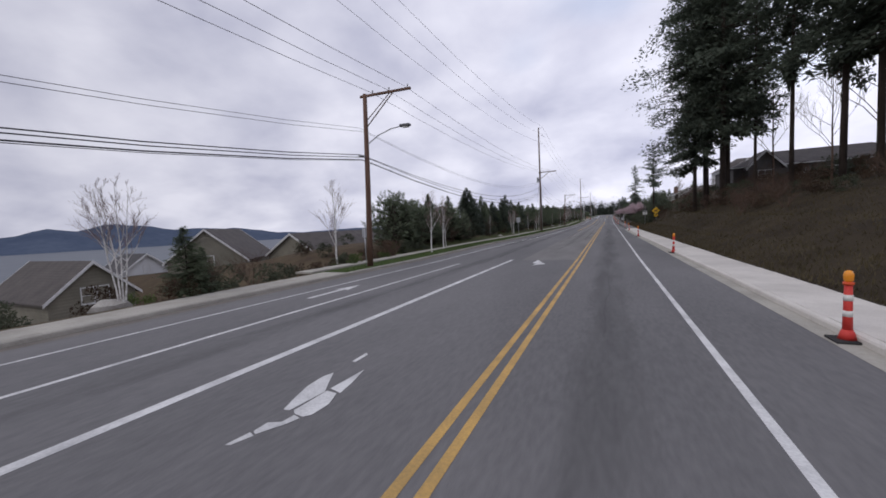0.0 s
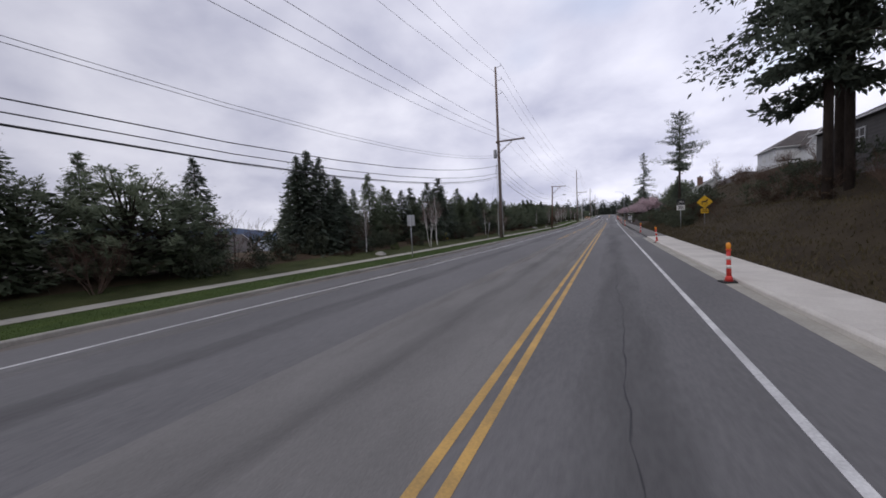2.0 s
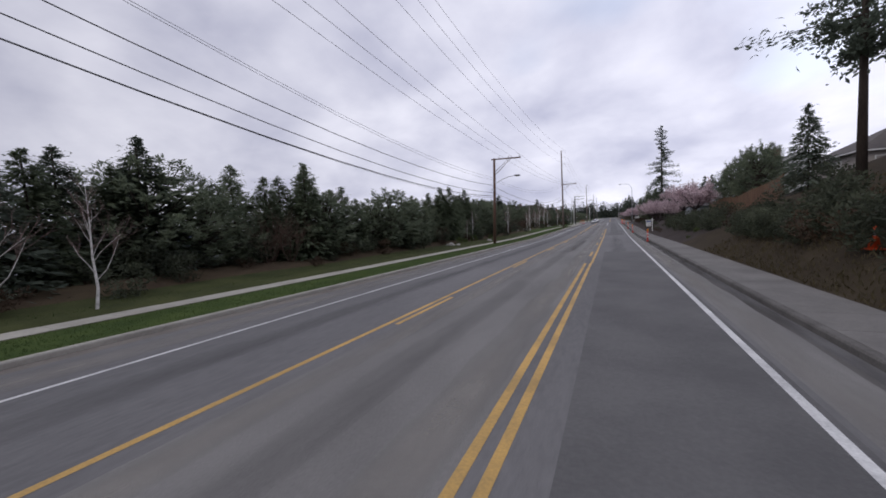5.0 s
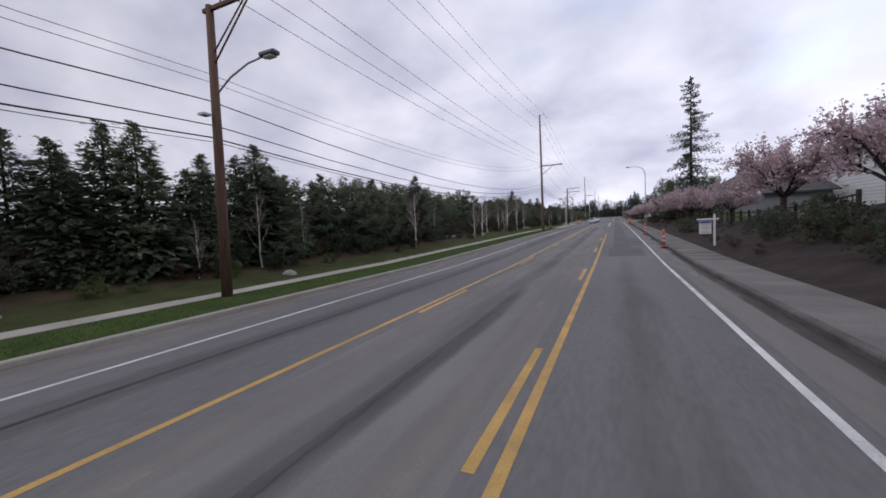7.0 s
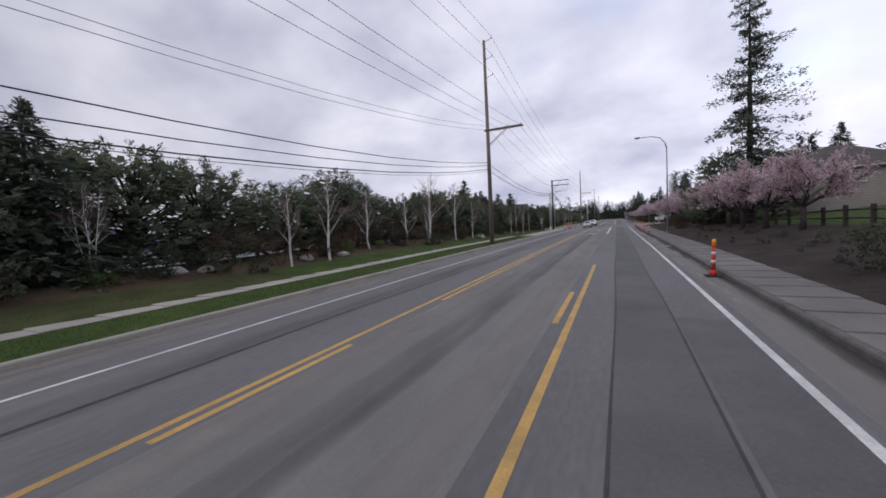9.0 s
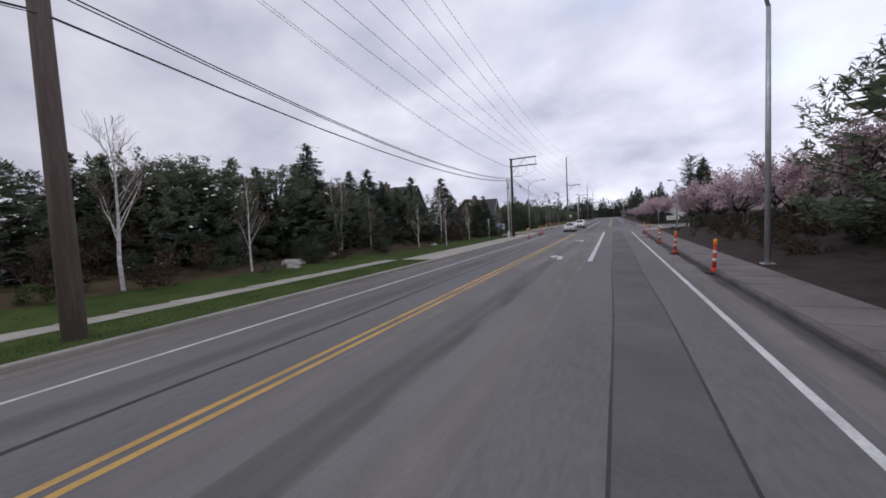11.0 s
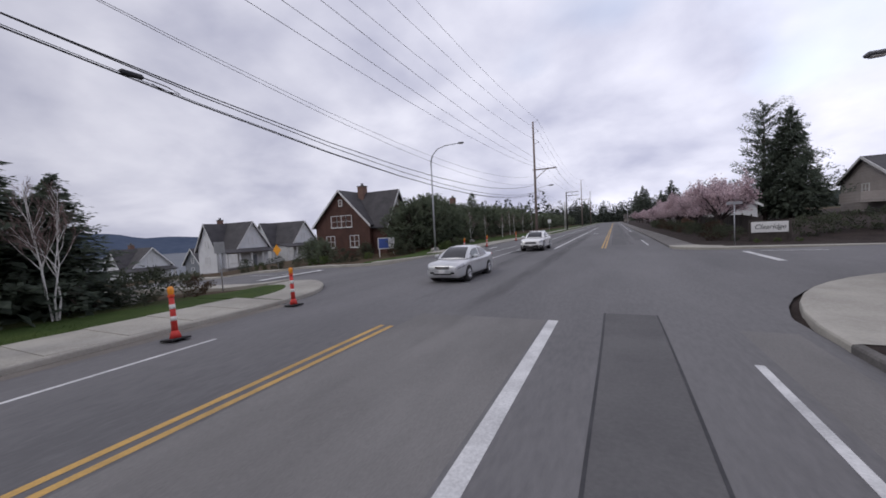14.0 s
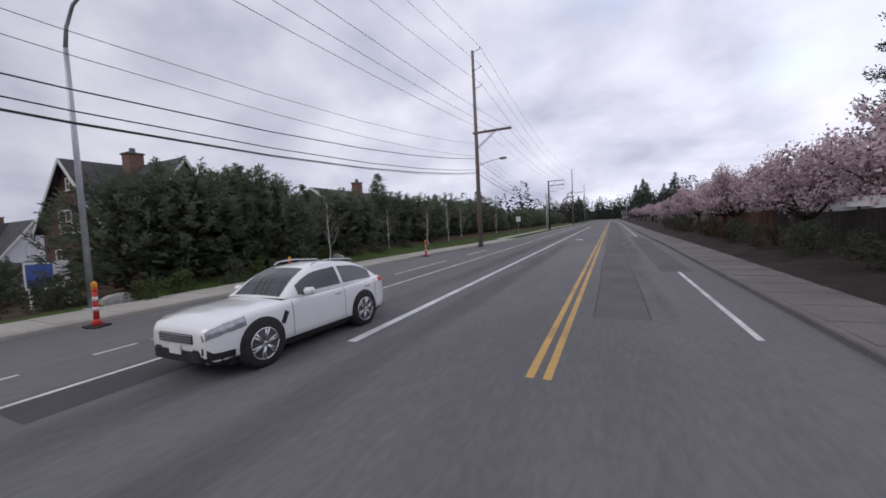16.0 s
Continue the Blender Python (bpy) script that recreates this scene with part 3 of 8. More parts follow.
def corner(name, cx, cy, a0, a1, mat, label, r1=5.0, r0=3.2):
    """A rounded pavement corner with its kerb."""
    n = 14
    verts, faces = [], []

    def grade(x, y):
        return zr(y) - 0.07 * max(0.0, -12.6 - x)

    for i in range(n + 1):
        a = math.radians(a0 + (a1 - a0) * i / n)
        for r, dz in ((r0, 0.165), (r1 - 0.15, 0.16), (r1 - 0.02, 0.145), (r1, 0.11), (r1, -0.6)):
            verts.append((cx + r * math.cos(a), cy + r * math.sin(a), grade(cx + r * math.cos(a), cy + r * math.sin(a)) + dz))
    for i in range(n):
        for k in range(4):
            o = i * 5 + k
            faces.append((o, o + 5, o + 6, o + 1) if a1 < a0 else (o, o + 1, o + 6, o + 5))
    ob = mesh_object(name, verts, faces, mat)
    tagged(ob, label, "pavement", kind="structure")
    inner = [(cx, cy, grade(cx, cy) + 0.17)]
    for i in range(n + 1):
        a = math.radians(a0 + (a1 - a0) * i / n)
        x, y = cx + r0 * math.cos(a), cy + r0 * math.sin(a)
        inner.append((x, y, grade(x, y) + 0.16))
    low = [(x, y, zz - 0.3) for x, y, zz in (inner[0], inner[1], inner[-1])]
    fan = mesh_object(name + "_bed", inner + low, [(0, i + 1, i + 2) for i in range(n)] + [(0, n + 2, n + 3, 1), (0, n + 1, n + 4, n + 2)], M["mulch"] if cx > 0 else M["lawn"])
    tagged(fan, "planted corner inside the pavement", "ground", kind="structure")


def street_pavement(name, y0, y1, x0, x1, label):
    """A pavement with a kerb along the left side street, following its fall."""
    xs = [x0 + (x1 - x0) * i / 30 for i in range(31)]
    mid = (LEFT_STREET[0] + LEFT_STREET[1]) / 2
    verts, faces = [], []
    for x in xs:
        far = smooth01(-0.4, 4.6, x_left(mid) - x)
        z = (zr(mid) + 0.13) * (1 - far) + (land(x, mid) + 0.34) * far
        verts += [(x, y0, z - 0.35), (x, y0, z), (x, y1, z), (x, y1, z - 0.35)]
    for i in range(30):
        for k in range(3):
            o = i * 4 + k
            faces.append((o, o + 1, o + 5, o + 4))
    faces += [(0, 1, 2, 3)]
    ob = mesh_object(name, verts, faces, M["concrete_mid"])
    tagged(ob, label, "pavement", kind="structure")


street_pavement("pavement_street_north", 257.0, 258.6, -18.0, -110, "pale pavement along the falling side street")
street_pavement("pavement_street_south", 243.6, 245.2, -14.5, -110, "pale pavement on the near side of the side street")
corner("pavement_corner_right_near", 15.6, 239.0, 180, 90, M["concrete_mid"], "pale rounded pavement corner with a dropped kerb", 11.0, 9.2)
corner("pavement_corner_right_far", 7.9, 263.6, 180, 270, M["concrete_mid"], "pale rounded pavement corner by the estate sign", 3.0, 1.2)
strip("pavement_estate_near", 15.6, 40.0, 248.2, 250.0, 0.165, M["concrete_mid"], 2.0, "pale pavement on the near side of the estate street", "pavement", thick=0.4)
strip("pavement_estate", 7.9, 40.0, 260.6, 262.4, 0.14, M["concrete_mid"], 2.0, "pale pavement along the estate street", "pavement", thick=0.4)
corner("pavement_corner_left_near", -14.5, 240.2, 0, 90, M["concrete_mid"], "rounded pavement corner with a dropped kerb", 5.0, 3.4)
corner("pavement_corner_left_far", -18.0, 262.0, 0, -90, M["concrete_mid"], "rounded pavement corner at the side street", 5.0, 1.6)


def slab_mesh(w, l, name):
    bm = bmesh.new()
    box(bm, -w / 2, -l / 2, -0.12, w / 2, l / 2, 0.0, bevel=0.008)
    me = bpy.data.meshes.new(name)
    bm.to_mesh(me)
    bm.free()
    return me


def pavement(name, fx, width, y0, y1, mat, label, length=1.5):
    n = int(round((y1 - y0) / length))
    holder = thing(name, Matrix.Identity(4), label, "pavement", kind="structure")
    me = slab_mesh(width, length - 0.006, "slab")
    me.materials.append(mat)
    for i in range(n):
        y = y0 + (i + 0.5) * length
        ob = new("slab", me)
        ob.parent = holder
        dx = (fx(y + 0.7) - fx(y - 0.7)) / 1.4
        ob.matrix_basis = Matrix.Translation((fx(y), y, zr(y) + 0.155 + random.uniform(-0.003, 0.003))) @ Matrix.Rotation(-math.atan(dx), 4, "Z")
    return holder


VERGE = 2.7
pavement("pavement_left_start", lambda y: x_left(y) - 0.95, 1.55, -36, 12, M["concrete_mid"], "pale concrete pavement beside the kerb")
pavement("pavement_left_verge", lambda y: x_left(y) - VERGE - 0.62, 1.16, 12, 204, M["concrete_mid"], "narrow concrete pavement behind a grass verge")
pavement("pavement_left_kerbside", lambda y: x_left(y) - 1.35, 2.35, 204.2, 240.2, M["concrete_mid"], "wide concrete pavement beside the kerb")
pavement("pavement_left_beyond", lambda y: x_left(y) - 1.25, 2.1, 262, 307, M["concrete_mid"], "concrete pavement beyond the side street")
pavement("pavement_right_new", lambda y: x_right(y) + 0.93, 1.54, -36, 73.5, M["concrete_new"], "bright new concrete pavement beside the bank")
pavement("pavement_right_old", lambda y: x_right(y) + 0.93, 1.54, 73.5, 238.5, M["concrete_old"], "old grey concrete pavement")
pavement("pavement_right_ramp", lambda y: x_right(y) + 0.93, 1.54, 263.6, 269.6, M["concrete_old"], "grey slabs of pavement beyond the junction")
pavement("pavement_right_beyond", lambda y: x_right(y) + 0.93, 1.54, 269.6, 329.6, M["concrete_old"], "old grey concrete pavement beyond the junction")
strip("pavement_right_distant", lambda y: x_right(y) + 0.16, lambda y: x_right(y) + 1.7, 330, 616, 0.155, M["concrete_old"], 6, "old grey pavement far along the road", "pavement")
strip("pavement_left_distant", lambda y: x_left(y) - 2.0, lambda y: x_left(y) - 3.4, 307, 616, 0.15, M["concrete_mid"], 6, "narrow pavement far along the road", "pavement")

# ---- road surface: patches, seams, paint ----
def mark(name, x, y0, y1, w, mat, label, category="road marking", lift=0.004):
    f = x if callable(x) else (lambda y: x)
    return strip(name, lambda y: f(y) - w / 2, lambda y: f(y) + w / 2, y0, y1, lift, mat, 2.0, label, category)


def soft_stain(name, col, size=0.5):
    """A stain with ragged, fading edges across the width of its strip."""
    m = material(name, col, tuple(c * 1.25 for c in col), scale=2.0, fine=18, rough=0.85)
    nt = m.node_tree
    tc = nt.nodes.new("ShaderNodeTexCoord")
    sp = nt.nodes.new("ShaderNodeSeparateXYZ")
    nt.links.new(tc.outputs["Generated"], sp.inputs[0])
    total = None
    for axis, power in (("X", 2), ("Y", 8)):
        c = nt.nodes.new("ShaderNodeMath")
        c.operation = "MULTIPLY_ADD"
        c.inputs[1].default_value, c.inputs[2].default_value = 2.0, -1.0
        a = nt.nodes.new("ShaderNodeMath")
        a.operation = "ABSOLUTE"
        p = nt.nodes.new("ShaderNodeMath")
        p.operation = "POWER"
        p.inputs[1].default_value = power
        nt.links.new(sp.outputs[axis], c.inputs[0])
        nt.links.new(c.outputs[0], a.inputs[0])
        nt.links.new(a.outputs[0], p.inputs[0])
        if total is None:
            total = p
        else:
            t2 = nt.nodes.new("ShaderNodeMath")
            t2.operation = "ADD"
            nt.links.new(total.outputs[0], t2.inputs[0])
            nt.links.new(p.outputs[0], t2.inputs[1])
            total = t2
    ns = nt.nodes.new("ShaderNodeTexNoise")
    ns.inputs["Scale"].default_value = 1.3
    ns.inputs["Detail"].default_value = 5.0
    geo = nt.nodes.new("ShaderNodeNewGeometry")
    mp = nt.nodes.new("ShaderNodeMapping")
    mp.inputs["Scale"].default_value = (1.6, 0.22, 1.0)
    nt.links.new(geo.outputs["Position"], mp.inputs[0])
    nt.links.new(mp.outputs[0], ns.inputs["Vector"])
    ad = nt.nodes.new("ShaderNodeMath")
    ad.operation = "MULTIPLY_ADD"
    ad.inputs[1].default_value = 1.5
    nt.links.new(ns.outputs["Fac"], ad.inputs[0])
    nt.links.new(total.outputs[0], ad.inputs[2])
    mr = nt.nodes.new("ShaderNodeMapRange")
    mr.inputs["From Min"].default_value, mr.inputs["From Max"].default_value = 0.55, 1.35
    mr.inputs["To Min"].default_value, mr.inputs["To Max"].default_value = size, 0.0
    nt.links.new(ad.outputs[0], mr.inputs[0])
    tr = nt.nodes.new("ShaderNodeBsdfTransparent")
    mx = nt.nodes.new("ShaderNodeMixShader")
    nt.links.new(mr.outputs[0], mx.inputs[0])
    nt.links.new(tr.outputs[0], mx.inputs[1])
    nt.links.new(nt.nodes["Principled BSDF"].outputs[0], mx.inputs[2])
    nt.links.new(mx.outputs[0], nt.nodes["Material Output"].inputs[0])
    return m


M["band_dark"] = soft_stain("band_dark", (0.050, 0.045, 0.041), 0.75)
M["stain_tyre"] = soft_stain("stain_tyre", (0.072, 0.070, 0.071), 0.26)
M["stain_smear"] = soft_stain("stain_smear", (0.055, 0.050, 0.047), 0.42)
M["dust_pale"] = soft_stain("dust_pale", (0.25, 0.235, 0.215), 0.55)
for sx, a, b, w in ((-6.3, -20, 236, 1.3), (1.45, -20, 150, 1.5), (-2.3, 20, 236, 0.9), (-5.0, 236, 420, 1.5), (2.4, 262, 420, 1.2), (-2.6, 236, 300, 1.3)):
    mark("tyre_wear", lambda y, sx=sx: sx + 0.12 * math.sin(y * 0.043), a, b, w, M["stain_tyre"], "long faint dark band worn along the lane", "stain", 0.0024)
for sx, a, b, w in ((3.75, 76, 241, 0.9), (-8.7, 20, 236, 1.3), (-0.9, 30, 236, 0.9), (-3.4, 30, 236, 0.8)):
    mark("road_dust", lambda y, sx=sx: sx + 0.05 * math.sin(y * 0.11), a, b, w, M["dust_pale"], "pale dust drifted along the lane's edge", "stain", 0.0027)
mark("road_patch", 1.6, 144.2, 150.0, 2.1, M["asphalt_patch"], "dark rectangular asphalt patch before the trench", "road patch", 0.0034)
mark("road_patch", 1.9, 80.9, 113.9, 2.8, M["asphalt_patch"], "dark rectangular asphalt patch in the lane", "road patch", 0.003)
mark("road_patch", 1.45, 150, 241, 1.15, M["asphalt_patch"], "long dark asphalt trench patch", "road patch", 0.003)
mark("road_patch", 2.6, 151.5, 160, 1.0, M["asphalt_patch"], "dark asphalt patch beside the white line", "road patch", 0.0035)
mark("road_patch", 1.5, 268, 420, 1.2, M["asphalt_patch"], "long dark asphalt trench patch past the junction", "road patch", 0.003)
mark("road_patch", 3.7, 276, 304, 1.15, M["asphalt_patch"], "dark asphalt patch beside the kerb", "road patch", 0.0035)
mark("road_patch", -6.5, 260.7, 263.7, 1.25, M["asphalt_dark"], "small dark asphalt patch by the edge line", "road patch", 0.003)
mark("road_patch", -10.6, 257.4, 258.7, 5.0, M["asphalt_patch"], "dark asphalt patch at the mouth of the side street", "road patch", 0.005)
mark("road_lane", -2.1, 20, 240, 3.4, M["asphalt_light"], "paler coarse asphalt of the middle lane", "road", 0.0015)
mark("road_lane", 3.85, 76, 240, 0.9, M["asphalt_light"], "paler dusty asphalt along the kerb", "road", 0.0015)
# darkens the road edge at the foot of the right kerb
mark("gutter_dirt", lambda y: x_right(y) - 0.13 + 0.03 * math.sin(y * 1.7), 75, 241, 0.45, M["band_dark"], "dark ragged band along the foot of the kerb", "dirt", 0.003)
mark("oil_streak", lambda y: -1.95 + 0.1 * math.sin(y * 0.21), 114, 134, 0.55, M["stain_smear"], "dark tyre streak in the middle lane", "stain", 0.0025)
mark("road_seam", lambda y: -2.0 + 0.05 * math.sin(y * 0.3), 140, 204, 0.45, M["stain_tyre"], "dark smear along the middle lane", "stain", 0.0032)
for sx, a, b in ((0.88, 150, 241), (2.03, 150, 241), (0.9, 268, 420), (2.1, 268, 420)):
    mark("road_seam", lambda y, sx=sx: sx + 0.03 * math.sin(y * 0.4), a, b, 0.04, M["tar"], "dark tar seam along a trench patch", "road seam", 0.006)
mark("road_seam", lambda y: lerp_table([(95, -6.4), (153, -6.05), (190, -5.5), (232, -5.4)], y) + 0.04 * math.sin(y * 0.7), 98, 232, 0.11, M["tar"], "dark tar seam along the lane", "road seam", 0.004)


def crack(points):
    chunks_v, chunks_f = [], []
    for (xa, ya), (xb, yb) in zip(points, points[1:]):
        o = len(chunks_v)
        w = random.uniform(0.005, 0.014)
        chunks_v += [(xa - w, ya, zr(ya) + 0.004), (xa + w, ya, zr(ya) + 0.004), (xb + w, yb, zr(yb) + 0.004), (xb - w, yb, zr(yb) + 0.004)]
        chunks_f.append((o, o + 1, o + 2, o + 3))
    ob = mesh_object("road_crack", chunks_v, chunks_f, M["tar"])
    tagged(ob, "thin dark crack wandering along the lane", "road crack", kind="structure")


def wander(x, y0, y1, step=0.35, sway=0.05):
    pts, cx = [], x
    y = y0
    while y < y1:
        pts.append((cx, y))
        cx = x + (cx - x) * 0.9 + random.uniform(-sway, sway)
        y += step
    return pts


crack(wander(1.35, 4, 24))
crack(wander(1.5, 26, 52))
crack(wander(1.2, 20, 26, 0.3, 0.12))
crack(wander(-2.0, 120, 131, 0.3, 0.04))
crack(wander(-2.2, 193.6, 196.4, 0.3, 0.06))


def fog_left(y):
    return lerp_table([(-10, -9.9), (28, -9.65), (36, -9.3), (53, -8.25), (64, -7.8), (110, -7.62), (240, -7.6)], y)


W, Y = M["paint_white"], M["paint_yellow"]
mark("lane_line", fog_left, -60, 236.5, 0.11, W, "worn white edge line")
mark("lane_line", -7.4, -60, 17.9, 0.14, W, "worn white bicycle lane line")
mark("lane_line", -4.48, -60, 20.2, 0.22, W, "wide worn white turn lane line")
mark("lane_line", 3.15, -60, 238, 0.13, W, "worn white edge line by the kerb")
for dx in (-0.14, 0.14):
    mark("centre_line", -0.2 + dx, -60, 106, 0.13, Y, "worn double yellow centre line")
mark("centre_line", -0.02, 106, 169.5, 0.14, Y, "single yellow line of the middle lane")
for a in (110.5, 122.7, 134.8, 146.8, 158.9):
    mark("centre_dash", -0.32, a, a + 3.7, 0.14, Y, "broken yellow line of the middle lane")
mark("centre_line", -4.22, 74.2, 238.6, 0.13, Y, "yellow line of the oncoming lane")
for a in (79.6, 91.8, 104.0, 116.2, 128.4, 140.6, 152.8):
    mark("centre_dash", -3.96, a, a + 3.6, 0.13, Y, "broken yellow line of the middle lane")
mark("centre_line", -3.94, 160.7, 238.6, 0.13, Y, "yellow line beside the turn lane")
mark("lane_line", -0.22, 203.8, 240, 0.24, W, "wide white turn lane line")
for dx in (-0.13, 0.13):
    mark("centre_line", 0.3 + dx, 264.2, 560, 0.13, Y, "double yellow centre line past the junction")
mark("lane_line", -3.75, 264.9, 360, 0.22, W, "wide white turn lane line past the junction")
mark("lane_line", -7.0, 255.6, 420, 0.12, W, "white edge line past the junction")
mark("lane_line", 3.75, 267.0, 276, 0.12, W, "white edge line by the kerb past the junction")
mark("lane_line", 3.8, 304, 560, 0.12, W, "white edge line far along the kerb")
for a, b in ((259.5, 261.5), (262.6, 263.4), (263.7, 265.1), (265.6, 271.6), (274.7, 281.1), (285, 290)):
    mark("lane_dash", -8.8, a, b, 0.12, W, "broken white bicycle lane line")
mark("stop_line", 8.3, 253.2, 258.9, 0.35, W, "white stop line across the side street", lift=0.012)
mark("stop_line", 12.4, 258.3, 258.45, 7.0, W, "thin white line along the estate street", lift=0.06)


def bar(xa, ya, xb, yb, w, lift=0.03):
    """A straight painted bar between two points of the road."""
    dx, dy = xb - xa, yb - ya
    k = w / 2 / math.hypot(dx, dy)
    px, py = -dy * k, dx * k
    ob = mesh_object("road_bar", [(a, b, zr(b) + lift) for a, b in ((xa + px, ya + py), (xb + px, yb + py), (xb - px, yb - py), (xa - px, ya - py))], [(3, 2, 1, 0)], W)
    tagged(ob, "thin worn white guide bar at the junction", "road marking", kind="structure")


bar(-11.3, 256.0, -10.25, 257.1, 0.11, 0.008)
bar(-11.3, 256.0, -8.3, 256.1, 0.13, 0.008)
bar(-8.6, 256.5, -8.2, 256.75, 0.1, 0.008)


def street_line(xa, ya, xb, yb, w, label):
    """A painted line on the falling side street."""
    k = w / 2 / math.hypot(xb - xa, yb - ya)
    px, py = -(yb - ya) * k, (xb - xa) * k
    verts = []
    for i in range(9):
        u = i / 8
        for q in (1, -1):
            x, y = xa + (xb - xa) * u + px * q, ya + (yb - ya) * u + py * q
            far = smooth01(2, 7, -9.5 - x)
            verts.append((x, y, zr(y) * (1 - far) + (land(x, sum(LEFT_STREET) / 2) + 0.16) * far + 0.05))
    ob = mesh_object("stop_line", verts, [(2 * i, 2 * i + 1, 2 * i + 3, 2 * i + 2) for i in range(8)], W)
    tagged(ob, label, "road marking", kind="structure")


street_line(-20.54, 247.9, -20.97, 254.2, 0.55, "white stop line across the side street")
street_line(-21.2, 251.6, -26.0, 251.3, 0.13, "thin white line down the side street")


def arrow(x, y, pts, label):
    verts = [(x + a * 1.05, y + b * 1.2, zr(y + b * 1.2) + 0.006) for a, b in pts]
    ob = mesh_object("lane_arrow", verts, [tuple(range(len(verts)))], W)
    tagged(ob, label, "road arrow", kind="structure")


LEFT_TURN = [(0.08, 0.33), (0.08, 1.25), (0.02, 1.58), (-0.14, 1.84), (-0.40, 2.0), (-0.41, 2.5), (-0.8, 1.85), (-0.40, 1.08), (-0.40, 1.54), (-0.27, 1.46), (-0.19, 1.25), (-0.19, 0.33)]
for ax, ay in ((-1.9, 204.4), (-1.77, 220.2), (-1.6, 300.0)):
    arrow(ax, ay, LEFT_TURN, "worn white left-turn arrow")
FLAKES = (
    ((-0.19, -1.06), (-0.12, -1.04), (-0.03, -0.8), (-0.14, -0.76)),
    ((-0.12, -0.73), (-0.04, -0.77), (0.14, -0.45), (0.19, -0.29), (0.05, -0.25), (0.04, -0.44), (-0.13, -0.52)),
    ((-0.05, -0.16), (0.04, -0.23), (0.2, -0.25), (0.28, -0.17), (0.29, 0.15), (0.17, 0.45), (-0.04, 0.48)),
    ((-0.21, -0.19), (-0.11, -0.18), (-0.05, 0.44), (-0.24, 0.75), (-0.43, 1.08), (-0.5, 0.89), (-0.46, 0.5), (-0.33, 0.11)),
    ((-0.05, 0.56), (0.21, 0.48), (0.15, 0.83), (0.0, 1.36), (-0.03, 0.81)),
    ((-0.47, 1.63), (-0.38, 1.61), (-0.4, 2.02), (-0.49, 2.1)))
verts, faces = [], []
for flake in FLAKES:
    faces.append(tuple(range(len(verts), len(verts) + len(flake))))
    verts += [(-2.4 + a, -0.5 + b, zr(-0.5 + b) + 0.006) for a, b in flake]
tagged(mesh_object("lane_arrow", verts, faces, W), "white lane arrow worn away to a few flakes", "road arrow", kind="structure")
MERGE = [(-0.22, -0.87), (0.0, -0.3), (0.39, 0.1), (0.17, 0.58), (-0.05, 1.34), (-0.43, 2.49), (-0.47, 1.02), (-0.47, 0.59), (-0.18, 0.46), (-0.23, -0.0)]
arrow(-2.3, 17.6, [(a / 1.05, b / 1.2) for a, b in MERGE], "worn white merging arrow")
BIKE = [(0.1, 0.0), (0.1, 1.6), (0.32, 1.55), (0.0, 2.6), (-0.32, 1.55), (-0.1, 1.6), (-0.1, 0.0)]
arrow(-8.7, 6.0, BIKE, "white straight lane arrow")
arrow(-10.7, 267.3, BIKE, "white straight lane arrow")

# ---- utility poles, lamps, wires ----
def insulator(parent, x, y, z):
    v, f = join_data([tube_data([(x, y, z), (x, y, z + 0.1), (x, y, z + 0.12), (x, y, z + 0.2)], [0.03, 0.03, 0.06, 0.035], 6)])
    mesh_object("insulator", v, f, M["porcelain"], parent)


def cross_arm(parent, z, x0, x1, mat, y=0.0, brace=True):
    bm = bmesh.new()
    box(bm, x0, y - 0.06, z - 0.07, x1, y + 0.06, z + 0.07, 0.01)
    part("cross_arm", bm, mat, parent)
    if brace:
        tube("brace", [(x1 * 0.55, y, z - 0.08), (0.12, y, z - 1.5)], [0.03, 0.03], mat, parent, n=5)


def street_arm(parent, z, reach, rise=0.7):
    pts = [(0.12, 0, z), (reach * 0.35, 0, z + rise * 0.55), (reach * 0.7, 0, z + rise * 0.9), (reach, 0, z + rise)]
    tube("lamp_arm", pts, [0.035] * 4, M["galvanised"], parent, n=6)
    bm = bmesh.new()
    box(bm, reach - 0.1, -0.16, z + rise - 0.06, reach + 0.62, 0.16, z + rise + 0.1, 0.05)
    head = part("lamp_head", bm, M["lamp_head"], parent, "grey cobra-head street lamp")
    bm = bmesh.new()
    box(bm, reach + 0.1, -0.12, z + rise - 0.11, reach + 0.5, 0.12, z + rise - 0.055, 0.02)
    part("lens", bm, M["lens"], head)


def pole_base(x, y, height, mat, r0, r1, label, name="utility_pole", lean=0.0):
    e = thing(name, pose(x, y, land(x, y), 0, lean, 0), label, "utility pole")
    tube("pole", [(0, 0, -0.3), (0.02, 0, height * 0.5), (0, 0, height)], [r0, (r0 + r1) / 2, r1], mat, e, n=12)
    return e


def pole_arm_lamp(x, y, h, label):
    e = pole_base(x, y, h, M["wood_pole"], 0.20, 0.13, label, lean=2.0)
    cross_arm(e, h - 0.12, -0.35, 3.3, M["wood_pole"])
    tube("arm_brace", [(2.1, 0, h - 0.15), (0.13, 0, h - 2.0)], [0.035, 0.035], M["wood_pole"], e, n=6)
    for ix in (0.6, 1.8, 3.1):
        insulator(e, ix, 0, h - 0.05)
    street_arm(e, h - 3.1, 2.6, 0.85)
    bm = bmesh.new()
    box(bm, -0.28, -0.5, h - 3.9, 0.05, -0.2, h - 3.82)
    part("bracket", bm, M["galvanised"], e)
    return e


